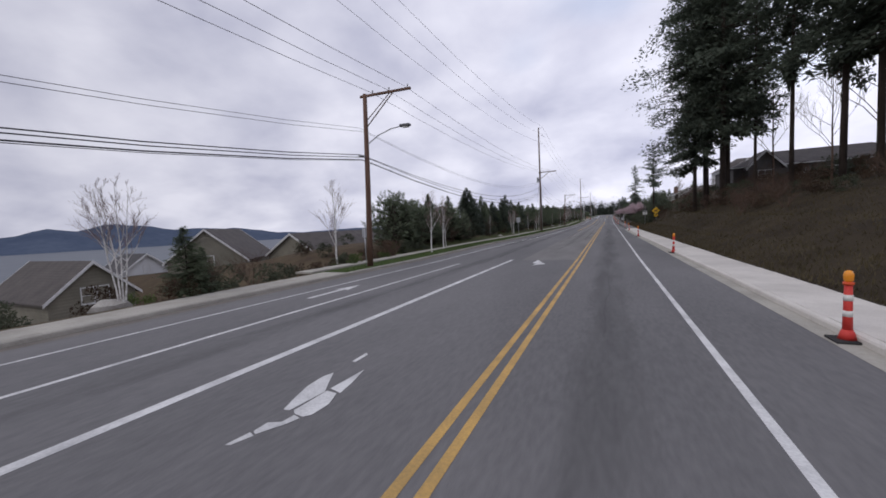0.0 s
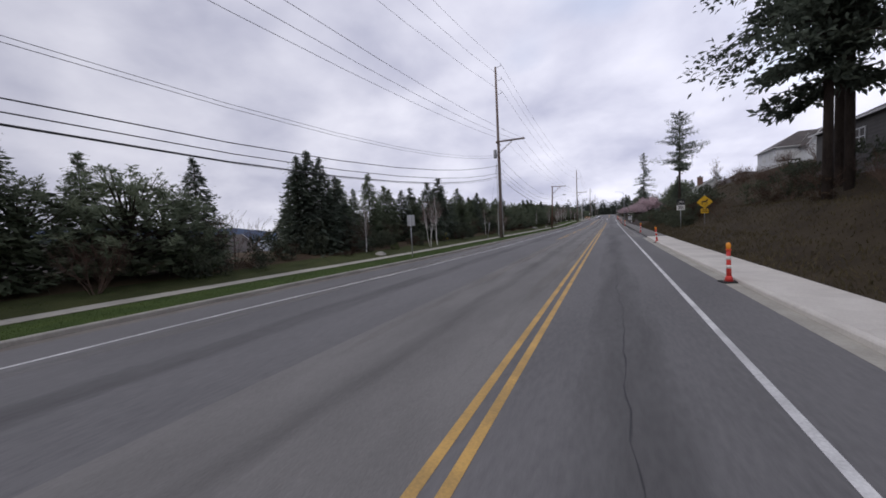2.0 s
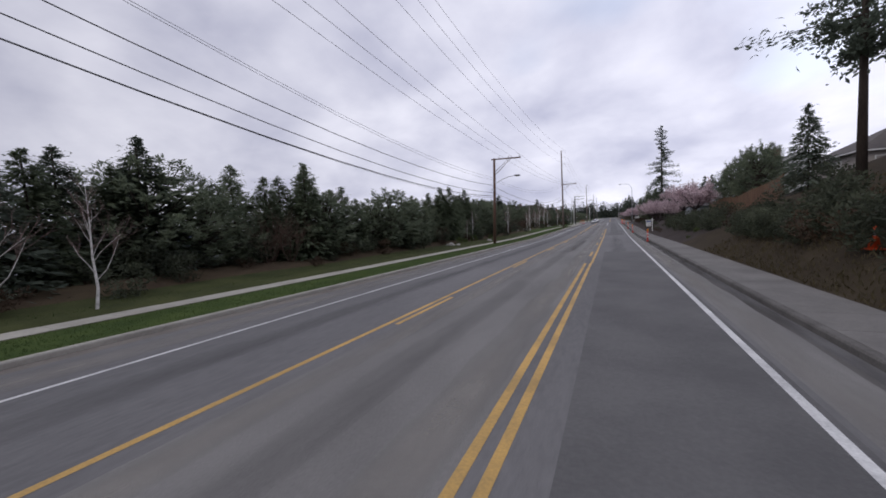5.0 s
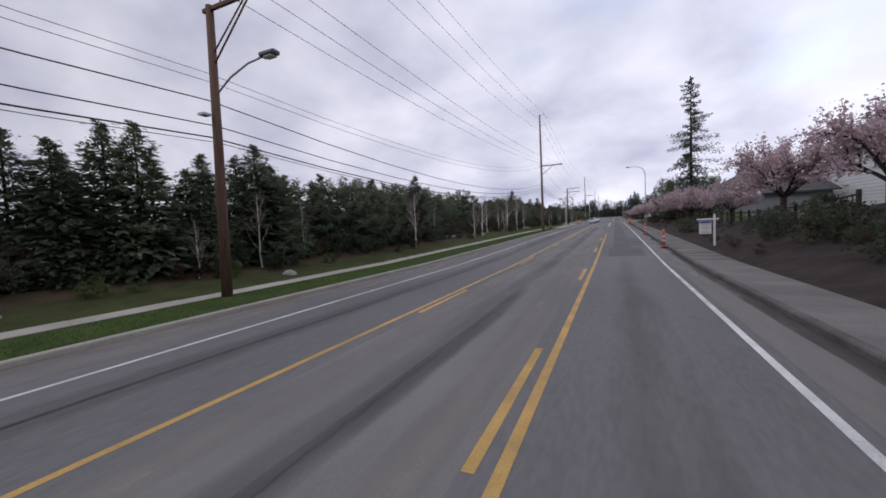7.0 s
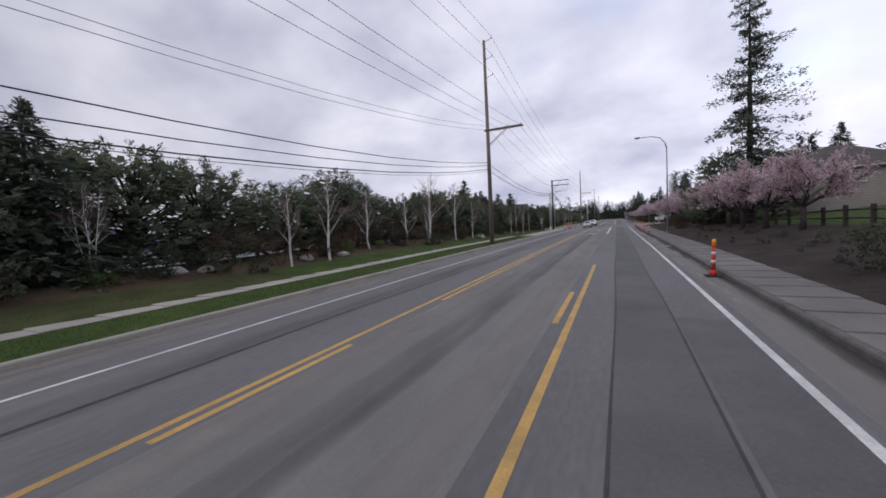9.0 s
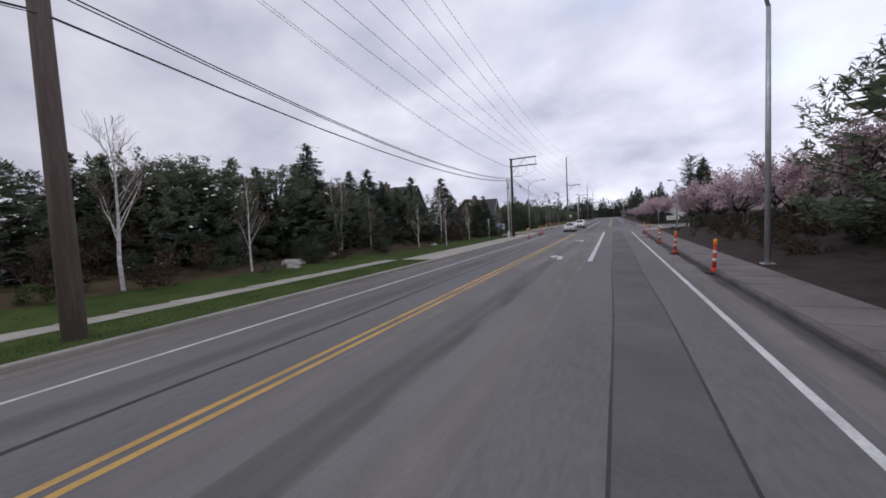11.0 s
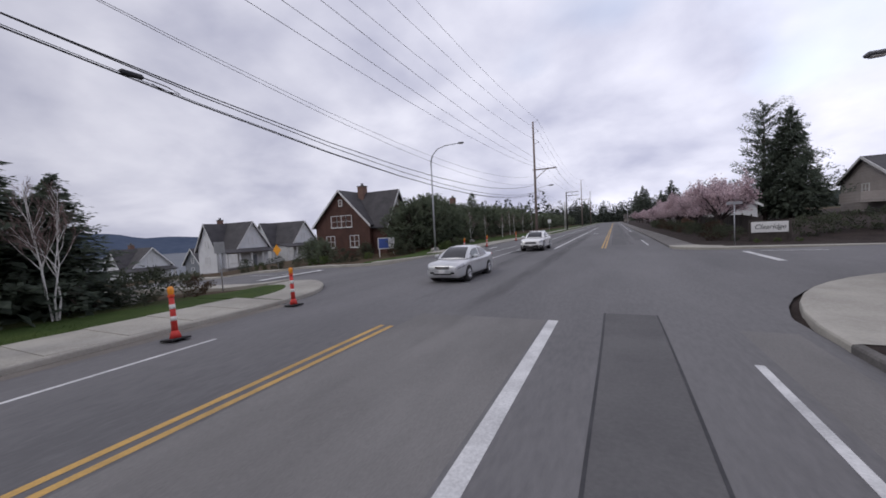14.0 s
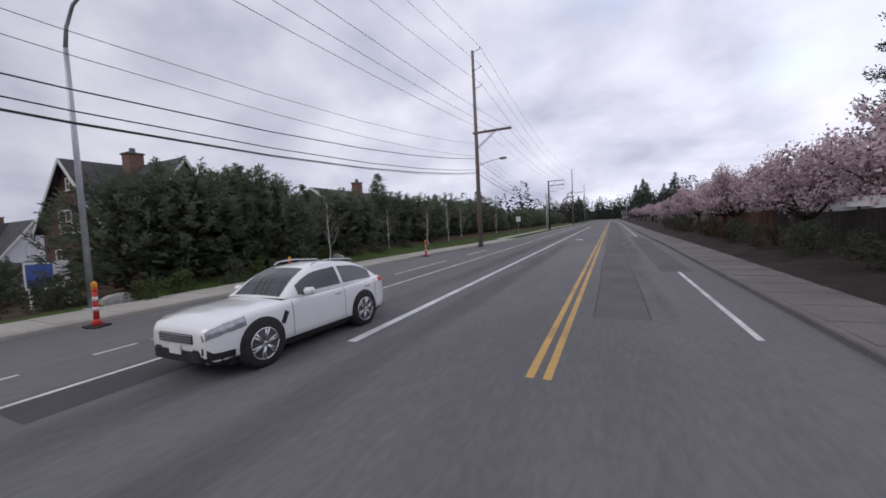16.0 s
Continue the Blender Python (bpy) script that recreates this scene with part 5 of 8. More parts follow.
def tuft_pine(height, radius, seed, mat, label, tufts=150, per=34, leaf=0.24, core=650):
    """A broad pine whose limbs end in upturned brushes of needles round a dark core."""
    rng = np.random.default_rng(seed)
    e = thing("pine_tree", Matrix.Identity(4), label, "tree")
    cs, ds, ls, limbs = [], [], [], []
    for k in range(tufts):
        v = (k + rng.random()) / tufts
        a = rng.uniform(0, 2 * math.pi)
        env = math.sin(math.pi * min(1.0, 0.20 + 0.74 * v)) ** 0.75
        r = radius * env * (1.0 if rng.random() < 0.72 else rng.uniform(0.3, 0.9)) * rng.uniform(0.86, 1.08)
        z = height * (0.05 + 0.93 * v) + rng.normal() * 0.12
        tip = np.array([r * math.cos(a), r * math.sin(a), z])
        axis = np.array([math.cos(a) * 0.75 * (1.15 - v), math.sin(a) * 0.75 * (1.15 - v), 0.55 + 0.6 * v])
        axis /= np.linalg.norm(axis)
        long = rng.uniform(0.28, 0.62)
        t = rng.uniform(-0.35, 1.0, per)
        cs.append(tip + axis * (t * long)[:, None] + rng.normal(size=(per, 3)) * 0.05)
        ds.append(axis * 0.75 + rng.normal(size=(per, 3)) * 0.75)
        ls.append(leaf * rng.uniform(0.7, 1.25, per))
        if k % 3 == 0:
            limbs.append(tube_data([(0, 0, z * 0.6), tuple(tip * np.array([0.55, 0.55, 0]) + np.array([0, 0, z * 0.8])), tuple(tip + axis * long * 0.5)], [0.05 + 0.006 * height, 0.03, 0.01], 4, False))
    h = rng.random(core)
    a, q = rng.uniform(0, 2 * math.pi, core), np.sqrt(rng.random(core)) * 0.7
    env = np.sin(np.pi * np.minimum(1.0, 0.20 + 0.74 * h)) ** 0.75 * radius * q
    cs.append(np.stack([env * np.cos(a), env * np.sin(a), height * (0.04 + 0.86 * h)], 1))
    ds.append(np.stack([np.cos(a), np.sin(a), rng.uniform(-0.5, 0.6, core)], 1))
    ls.append(leaf * 2.2 * rng.uniform(0.7, 1.2, core))
    c, d, l = np.concatenate(cs), np.concatenate(ds), np.concatenate(ls)
    limbs.append(tube_data([(0, 0, -0.3), (0.05, 0.03, height * 0.4), (0, 0, height * 0.85)], [0.05 + height * 0.012, 0.03 + height * 0.008, 0.02], 7))
    v, f = join_data(limbs)
    mesh_object("trunk", v, f, M["bark"], e)
    up = c * np.array([1.0, 1.0, 0.0]) / radius + np.array([0, 0, 0.6])
    leaf_object("crown", leaf_arrays(c, d, l, np.where(l > leaf * 1.4, l * 0.5, l * 0.24), rng, up), mat, e)
    return e


def grow(rng, p, d, length, r, level, segs, tips, spread=0.55, up=0.25, kids=(4, 4, 4), shrink=0.62):
    """Recursive limbs: appends tapered tubes to segs and end points to tips."""
    pts, radii = [p], [r]
    n = 3
    for i in range(n):
        d = (d + Vector(rng.normal(size=3)) * 0.13 + Vector((0, 0, up * 0.15))).normalized()
        p = p + d * length / n
        pts.append(p)
        radii.append(r * (1 - 0.55 * (i + 1) / n))
    segs.append((level, pts, radii))
    if level >= len(kids):
        tips.append((pts, d))
        return
    for k in range(kids[level]):
        u = 0.35 + 0.65 * (k + rng.random()) / kids[level]
        q = pts[0].lerp(pts[-1], 0) if u <= 0 else pts[min(n, int(u * n))].lerp(pts[min(n, int(u * n) + 1)], u * n - int(u * n)) if u * n < n else pts[-1]
        side = Vector(rng.normal(size=3)).cross(d).normalized()
        nd = (d * (1 - spread * 0.6) + side * spread + Vector((0, 0, up))).normalized()
        grow(rng, q, nd, length * shrink * rng.uniform(0.75, 1.2), r * 0.5, level + 1, segs, tips, spread, up, kids, shrink)


def cherry(seed, label, rich=1.0):
    rng = np.random.default_rng(seed)
    e = thing("cherry_tree", Matrix.Identity(4), label, "tree", "flowering cherry trees")
    segs, tips = [], []
    grow_pts = [Vector((0, 0, -0.2)), Vector((0.03, 0.02, 0.6)), Vector((0.0, 0.05, 1.25))]
    chunks = [tube_data(grow_pts, [0.17, 0.13, 0.12], 8)]
    for k in range(7):
        a = 2 * math.pi * (k + rng.random() * 0.6) / 7
        d = Vector((math.cos(a) * 0.9, math.sin(a) * 0.9, 0.62 + 0.35 * rng.random()))
        grow(rng, Vector((0, 0.05, 1.1 + 0.12 * rng.random())), d.normalized(), 1.75, 0.075, 0, segs, tips, 0.6, 0.26, (4, 5), 0.66)
    for level, pts, radii in segs:
        chunks.append(tube_data(pts, [max(0.006, x) for x in radii], 5 if level == 0 else 3, False))
    v, f = join_data(chunks)
    mesh_object("trunk", v, f, M["bark_cherry"], e, smooth=True)
    cs = []
    for level, pts, radii in segs:
        if level == 0:
            continue
        m = int((62 if level == 2 else 40) * rich)
        t = rng.uniform(0, len(pts) - 1.001, m)
        arr = np.array([tuple(p) for p in pts])
        i = t.astype(int)
        q = arr[i] + (arr[i + 1] - arr[i]) * (t - i)[:, None]
        cs.append(q + rng.normal(size=(m, 3)) * (0.11 if level == 2 else 0.09))
    c = np.concatenate(cs)
    l = rng.uniform(0.06, 0.145, len(c)) / rich ** 0.6
    leaf_object("blossom", leaf_arrays(c, rng.normal(size=c.shape), l, l * 0.85, rng), M["blossom"], e, "pale pink blossom")
    return e


def birch(seed, height, stems, label):
    """Pale stems that fork into steep limbs with a haze of fine twigs."""
    rng = np.random.default_rng(seed)
    e = thing("birch_tree", Matrix.Identity(4), label, "tree", "bare birch trees")
    trunk, twigs = [], []
    for k in range(stems):
        a = 2 * math.pi * (k + rng.random() * 0.7) / stems
        off = 0.12 if stems == 1 else 0.13 * height
        top = Vector((math.cos(a) * off, math.sin(a) * off, height * rng.uniform(0.88, 1.0)))
        base = Vector((math.cos(a) * 0.04 * (stems - 1), math.sin(a) * 0.04 * (stems - 1), -0.2))
        pts = [base.lerp(top, u) + Vector((rng.normal() * 0.05, rng.normal() * 0.05, 0)) for u in (0, 0.2, 0.45, 0.7, 1.0)]
        r0 = 0.09 if stems == 1 else 0.05
        trunk.append(tube_data(pts, [r0, r0 * 0.82, r0 * 0.6, r0 * 0.34, 0.012], 7, False))
        nb = 15 if stems == 1 else 9
        for j in range(nb):
            u = (0.24 if stems == 1 else 0.32) + 0.7 * (j + rng.random()) / nb
            p = base.lerp(top, u)
            az = rng.uniform(0, 6.28)
            L = height * (0.36 * (1.0 - u) + 0.07) * rng.uniform(0.75, 1.15)
            d = Vector((math.cos(az) * 0.55, math.sin(az) * 0.55, 1.0)).normalized()
            segs, tips = [], []
            grow(rng, p, d, L, 0.010 + 0.024 * (1 - u), 0, segs, tips, 0.42, 0.30, (5, 5), 0.5)
            for level, q, rr in segs:
                (trunk if level == 0 else twigs).append(tube_data(q, [max(0.0036, x) for x in rr], 3, False))
    v, f = join_data(trunk)
    mesh_object("trunk", v, f, M["bark_birch"], e, "white bark with dark bands", smooth=True)
    v, f = join_data(twigs)
    mesh_object("branchwork", v, f, M["twig_birch"], e, "fine reddish bare twigs")["kind"] = "stuff"
    return e


def bare_shrub(seed, height, label, mat="twig_brown"):
    rng = np.random.default_rng(seed)
    e = thing("bare_shrub", Matrix.Identity(4), label, "shrub")
    segs, tips = [], []
    for k in range(12):
        a = rng.uniform(0, 6.28)
        d = Vector((math.cos(a) * 0.5, math.sin(a) * 0.5, 1)).normalized()
        grow(rng, Vector((math.cos(a) * 0.1, math.sin(a) * 0.1, -0.05)), d, height * 0.6, 0.014, 0, segs, tips, 0.5, 0.25, (4, 4), 0.55)
    v, f = join_data([tube_data(q, [max(0.004, x) for x in r], 3, False) for _, q, r in segs])
    mesh_object("branchwork", v, f, M[mat], e)["kind"] = "stuff"
    return e


def plant(variants, x, y, scale, used, dz=0.0, squash=1.0):
    """Stand a copy of one of the variants on the ground; the first use moves the variant itself."""
    k = random.randrange(len(variants))
    v = variants[k]
    m = Matrix.Translation((x, y, land(x, y) + dz)) @ Matrix.Rotation(random.uniform(0, 6.28), 4, "Z") @ Matrix.Diagonal((scale * squash, scale * squash, scale, 1))
    if id(v) in used:
        return copy_thing(v, m)
    used.add(id(v))
    v.matrix_world = m
    return v


random.seed(11)
used = set()
CYPRESS = [conifer(6.8, 1.75, 100 + k, M["needles_cypress"], "slender dark green cypress in a hedge row", "cypress_tree", bare=0.01, leaves=4300, leaf=0.25, droop=0.12, shape=0.8, group="hedge trees", tip_up=0.22, low=0.9, dense=17, trunk_r=0.06, core=0.16, wisps=26) for k in range(4)]
YOUNG_FIR = [conifer(7.0, 2.2, 120 + k, M["needles_fir"], "young dark fir with drooping sprays", "fir_tree", bare=0.01, leaves=4300, leaf=0.27, droop=0.25, shape=0.95, group="hedge trees", low=0.9, dense=15, trunk_r=0.07, core=0.16, wisps=14) for k in range(3)]
PINE = [tuft_pine(6.4, 2.6, 140 + k, M["needles_pine"], "rounded dark green pine with upturned tufts") for k in range(3)]
CYPRESS_FAR = [conifer(6.8, 1.75, 104, M["needles_cypress"], "slender dark green cypress far along the hedge", "cypress_tree", bare=0.01, leaves=1300, leaf=0.42, droop=0.12, shape=0.85, group="hedge trees", tip_up=0.22, low=0.9, dense=12, core=0.15)]
PINE_FAR = [tuft_pine(6.4, 2.6, 144, M["needles_pine"], "rounded dark green pine far along the road", 90, 26, 0.3, 320)]
SHRUB = [clump_tree(1.4, 1.05, 160 + k, M["leaf_shrub"], "low dark evergreen shrub", "evergreen_shrub", leaves=800, leaf=0.19, base=0.02, category="shrub", lumps=26, trunk=False) for k in range(3)]
GREEN_SHRUB = [clump_tree(0.9, 0.75, 170 + k, M["leaf_green"], "small leafy green shrub", "green_shrub", leaves=900, leaf=0.14, base=0.02, category="shrub", lumps=18, trunk=False) for k in range(2)]
BROWN_SHRUB = [clump_tree(1.2, 0.9, 176 + k, M["leaf_brown"], "brown winter shrub with dry leaves", "brown_shrub", leaves=1000, leaf=0.13, base=0.02, category="shrub", lumps=20, trunk=False) for k in range(2)]
BARE = [bare_shrub(180 + k, 2.2, "bare reddish brown shrub") for k in range(3)]
BIRCH = [birch(200 + k, 7.4, 1, "bare birch with a white trunk") for k in range(3)]
BIRCH_MULTI = [birch(210 + k, 6.4, 4, "bare multi-stemmed birch with white trunks") for k in range(2)]
CHERRY = [cherry(230 + k, "flowering cherry tree full of pale pink blossom") for k in range(3)]
CHERRY_FAR = [cherry(236 + k, "flowering cherry tree in the long pink row", 0.4) for k in range(2)]

# hedge on the left, by stretches along the road
def hedge(y0, y1, kinds, x0, x1, gap, s0=0.85, s1=1.15):
    y = y0
    while y < y1:
        kind = random.choice(kinds)
        sc = random.uniform(s0, s1)
        plant(kind, random.uniform(x0, x1), y, sc * 1.02, used, squash=1.3)
        y += gap * (1.5 if kind in (PINE, PINE_FAR) else 0.8) * random.uniform(0.75, 1.25)


hedge(28.5, 35, [PINE], -20.5, -18.5, 1.2, 0.72, 0.88)
hedge(35, 45.5, [PINE, PINE, CYPRESS, YOUNG_FIR], -21, -18.5, 1.2, 0.75, 0.95)
hedge(52.5, 57, [YOUNG_FIR], -20, -18.5, 1.6, 0.95, 1.1)
hedge(58, 95, [CYPRESS, CYPRESS, CYPRESS, YOUNG_FIR], -21, -18.5, 1.9, 0.74, 1.02)
hedge(75, 79, [PINE], -21, -19.5, 2.0, 0.6, 0.7)
hedge(95, 112, [CYPRESS, PINE, CYPRESS], -21, -18.5, 1.6, 0.8, 1.0)
hedge(112, 123, [PINE], -20.5, -18.5, 2.1, 0.84, 0.95)
hedge(123, 138, [CYPRESS], -21, -18.5, 1.3, 0.9, 1.08)
hedge(138, 147, [PINE, CYPRESS, YOUNG_FIR], -21.5, -19, 1.5, 0.92, 1.08)
hedge(147, 158, [PINE, YOUNG_FIR], -21.5, -19, 1.7, 0.92, 1.08)
hedge(158, 168, [PINE], -22.8, -20.2, 2.0, 1.15, 1.36)
hedge(168, 196, [PINE, PINE, CYPRESS], -25.0, -22.0, 2.1, 0.95, 1.18)
for i in range(9):
    plant(BARE, random.uniform(-21.5, -18.8), 175 + 2.3 * i, random.uniform(1.0, 1.4), used)
hedge(196, 208, [PINE, CYPRESS, YOUNG_FIR], -22.2, -19.8, 1.5, 1.02, 1.2)
hedge(208, 219.5, [CYPRESS, YOUNG_FIR, PINE], -21.5, -19, 1.5, 0.85, 1.0)
for x, y, s in ((-20.4, 217.2, 1.0), (-19.6, 219.2, 0.95), (-20.2, 221.6, 0.9), (-18.7, 225.7, 1.02), (-19.4, 230.0, 0.8), (-17.0, 231.6, 0.8), (-18.0, 232.6, 0.88), (-16.7, 233.2, 0.78), (-17.6, 234.2, 0.86), (-16.5, 235.0, 0.8), (-17.8, 235.8, 0.86), (-16.4, 236.8, 0.8), (-18.4, 237.2, 0.84)):
    plant(random.choice([CYPRESS, CYPRESS, YOUNG_FIR]), x, y, s, used, squash=1.45)
for x, y, s in ((-16.4, 219.8, 1.4), (-17.2, 221.4, 1.5), (-16.0, 222.6, 1.3), (-17.4, 223.8, 1.5), (-19.2, 228.0, 1.9), (-18.6, 229.0, 1.7)):
    plant(BARE, x, y, s * 0.5, used)
    plant(BROWN_SHRUB, x + 0.5, y + 0.4, s * 0.75, used)
for x, y, s in ((-15.2, 229.2, 0.9), (-15.9, 230.6, 1.0), (-14.9, 231.6, 0.8), (-15.4, 238.4, 0.95), (-16.6, 239.6, 1.0), (-15.7, 241.0, 0.85), (-17.2, 241.4, 0.9)):
    plant(random.choice([SHRUB, BROWN_SHRUB]), x, y, s * 0.9, used)
hedge(56, 95, [CYPRESS, PINE], -26.5, -24, 4.6, 0.5, 0.7)
hedge(95, 215, [CYPRESS_FAR, PINE_FAR], -26.5, -24, 4.6, 0.65, 0.85)
hedge(272.5, 277, [PINE], -23.5, -20, 1.2, 1.0, 1.15)
hedge(276, 330, [PINE, PINE, CYPRESS], -23, -20.5, 1.6, 0.9, 1.1)
hedge(330, 420, [PINE_FAR, CYPRESS_FAR], -22, -18.5, 2.0, 0.7, 0.95)
for x, y, s in ((-17.6, 18.2, 1.0), (-13.4, 26.2, 0.8), (-14.2, 30.6, 0.75), (-15.0, 33.0, 0.62), (-17.0, 56.5, 0.85), (-15.2, 66.3, 0.7), (-14.8, 88.0, 0.95), (-14.6, 90.2, 0.95), (-16.6, 87.0, 0.9),
                (-17.2, 134.0, 0.95), (-16.6, 130.2, 0.62), (-18.0, 138.0, 0.85), (-16.2, 150.2, 0.98), (-16.2, 190.5, 0.95), (-16.2, 196.0, 0.9),
                (-17.4, 208.2, 1.0), (-15.5, 213.0, 0.95), (-16.4, 219.8, 0.9), (-14.2, 216.4, 0.9), (-15.0, 224.9, 0.82), (-17.2, 229.8, 0.85), (-19.5, 277.4, 0.92), (-17.2, 279.4, 1.0), (-18.0, 288.4, 0.85), (-16.8, 294.2, 0.9), (-17.6, 306.0, 0.9), (-17.0, 300.2, 0.85), (-17.4, 313, 0.9), (-17.0, 321, 0.9)):
    plant(BIRCH, x, y, s, used)
for x, y, s in ((-16.0, 165.9, 1.0), (-16.0, 169.0, 1.05), (-17.2, 174.8, 1.05), (-17.0, 180.5, 1.05), (-16.6, 184.5, 0.98)):
    plant(BIRCH, x, y, s, used, squash=1.45)
for x, y, s in ((-14.8, 3.1, 0.7), (-15.0, 64.2, 0.7), (-18.2, 157.8, 0.85), (-18.3, 205.4, 1.2), (-14.6, 236.0, 0.95), (-17.5, 186.0, 0.9)):
    plant(BIRCH_MULTI, x, y, s, used)
for y in [30 + 3.1 * i for i in range(66)]:
    if y < 232:
        plant(random.choice([SHRUB, SHRUB, BROWN_SHRUB, BARE, SHRUB]), random.uniform(-18.6, -16.4), y + random.uniform(-1, 1), random.uniform(0.7, 1.3), used)
        plant(random.choice([SHRUB, SHRUB, BARE]), random.uniform(-19.6, -17.6), y + random.uniform(-1, 1.5), random.uniform(0.9, 1.5) * (0.5 if 160 < y < 206 else 1.0), used)
for x, y, s in ((-15.2, 266.8, 0.9), (-16.2, 268.5, 1.0), (-15.8, 271.0, 0.9), (-16.4, 273.4, 1.1), (-17.0, 276.2, 1.1), (-17.8, 279.5, 1.2), (-18, 283, 1.0), (-17.5, 286, 1.0), (-17.8, 291, 1.1), (-18.2, 297, 1.2)):
    plant(random.choice([SHRUB, SHRUB, GREEN_SHRUB]), x, y, s, used)
for x, y, s in ((-14.5, 6.0, 1.3), (-15.5, 9.0, 1.4), (-16.0, 13.5, 1.3), (-17.0, 16.0, 1.5), (-16, 20.0, 1.3), (-15.0, 22.0, 1.1), (-16.5, 24.5, 1.2), (-17.5, 3.5, 1.5)):
    plant(random.choice([BARE, SHRUB, BROWN_SHRUB]), x, y, s * 0.62, used)
for x, y, s in ((-14.4, 5.2, 0.42), (-15.6, 6.6, 0.4)):
    plant(CYPRESS, x, y, s, used, squash=1.4)
for x, y, s in ((-16.5, 236.2, 0.8), (-18.0, 238.0, 0.7), (-16.5, 229.5, 0.6), (-15.0, 231.0, 0.55)):
    plant(SHRUB, x, y, s, used)
for i in range(64):
    y = 44 + 3.0 * i + random.uniform(-1.2, 1.2)
    if y < 238:
        plant(random.choice([BROWN_SHRUB, SHRUB, GREEN_SHRUB, SHRUB]), x_left(y) - random.uniform(5.8, 7.6), y, random.uniform(0.4, 0.95), used)
yb = clump_tree(1.0, 0.8, 190, M["flower_yellow"], "small yellow flowering shrub", "flowering_shrub", leaves=700, leaf=0.1, base=0.02, category="shrub", lumps=20, trunk=False)
yb.matrix_world = pose(-17.0, 72.3, land(-17.0, 72.3)) @ Matrix.Diagonal((0.7, 0.7, 0.7, 1))
for i in range(14):
    plant(random.choice([SHRUB, SHRUB, BROWN_SHRUB, GREEN_SHRUB]), random.uniform(-18.5, -15.2), 16 + 1.0 * i + random.uniform(-0.5, 0.5), random.uniform(0.6, 1.05), used)

# cherries on the right
for y in [139.5, 151.5, 164, 179.2, 184.5, 189.5, 194.5, 203, 212, 222.5, 235.0]:
    plant(CHERRY, random.uniform(10.4, 11.4), y + random.uniform(-0.6, 0.6), random.uniform(1.12, 1.28) if y < 160 else random.uniform(1.06, 1.16), used)
for y in [207, 218, 229]:
    plant(CHERRY, random.uniform(14.5, 16), y, random.uniform(1.0, 1.15), used)
for x, y, sc in ((11.2, 246.2, 1.08), (14.2, 243.8, 1.15), (14.4, 246.6, 1.0), (17.4, 246.0, 1.15)):
    plant(CHERRY, x, y, sc, used)
for y in [271, 276, 281, 286.5, 292, 297.5, 303, 309, 315, 321, 328, 335, 342, 350, 358, 366, 375, 384, 394, 405]:
    plant(CHERRY if y < 312 else CHERRY_FAR, random.uniform(9.4, 11.4), y + random.uniform(-0.6, 0.6), random.uniform(0.95, 1.12), used)

# tall firs on the right
TALL_FIR = [conifer(25, (6.2, 5.6, 5.2)[k], 300 + k, M["needles_fir"], "tall dark fir with ragged drooping limbs", "tall_fir_tree", bare=(0.18, 0.24, 0.30)[k], leaves=(24000, 17000, 10500)[k], leaf=0.34, droop=(0.3, 0.28, 0.36)[k], shape=(0.55, 0.5, 0.45)[k], gappy=(0.35, 0.6, 1.0)[k], trunk_r=(0.18, 0.17, 0.15)[k], low=(0.5, 0.4, 0.25)[k], ramp=(0.28, 0.35, 0.5)[k], dense=7, slim=0.4, fan=0.17) for k in range(3)]
for x, y, s, k in ((13.4, 62.2, 1.5, 0), (14.9, 63.4, 1.55, 1), (16.4, 60.5, 1.5, 0), (15.6, 66.0, 1.4, 1), (19.2, 57.5, 1.3, 2), (18.0, 65, 1.4, 1), (22.0, 55, 1.4, 2), (26.5, 48, 1.35, 1), (29.0, 41.0, 1.2, 2), (32.5, 46, 1.3, 2), (31, 35, 1.25, 1), (24.5, 50, 1.3, 1), (27.5, 44, 1.3, 1), (30.5, 39, 1.35, 1)):
    plant([TALL_FIR[k]], x, y, s, used, -0.2)
DEAD = [birch(262 + k, 11.0, 1, "tall thin leafless tree between firs") for k in range(1)]
for o in DEAD[0].children:
    o.data.materials[0] = M["twig_brown"]
for x, y, s in ((24.5, 52, 1.3), (28.0, 51, 1.5), (31.5, 41, 1.4), (22.5, 62, 1.2)):
    plant(DEAD, x, y, s, used, -0.1)
lone = conifer(16.6, 4.6, 330, M["needles_fir"], "lone fir with a long bare trunk and open crown", "lone_fir_tree", bare=0.38, leaves=9000, leaf=0.36, droop=0.14, shape=0.42, gappy=0.7, trunk_r=0.24, tip_up=0.14, dense=7, slim=0.4, low=0.6)
lone.matrix_world = pose(12.6, 110, land(12.6, 110) - 0.2)
spire = conifer(25, 5.4, 331, M["needles_fir"], "tall open spire-shaped fir behind cherries", "spire_fir_tree", bare=0.1, leaves=13000, leaf=0.46, droop=0.34, shape=0.5, gappy=0.5, trunk_r=0.36, dense=6.5, slim=0.38)
spire.matrix_world = pose(13.4, 198.5, land(13.4, 198.5) - 0.2)
broad = conifer(13.6, 5.4, 310, M["needles_fir"], "broad dense dark fir beside the estate entrance", "broad_fir_tree", bare=0.04, leaves=17000, leaf=0.42, droop=0.05, shape=0.72, trunk_r=0.35, tip_up=0.15, core=0.18, dense=11)
broad.matrix_world = pose(20.8, 290.5, land(20.8, 290.5) - 0.2)
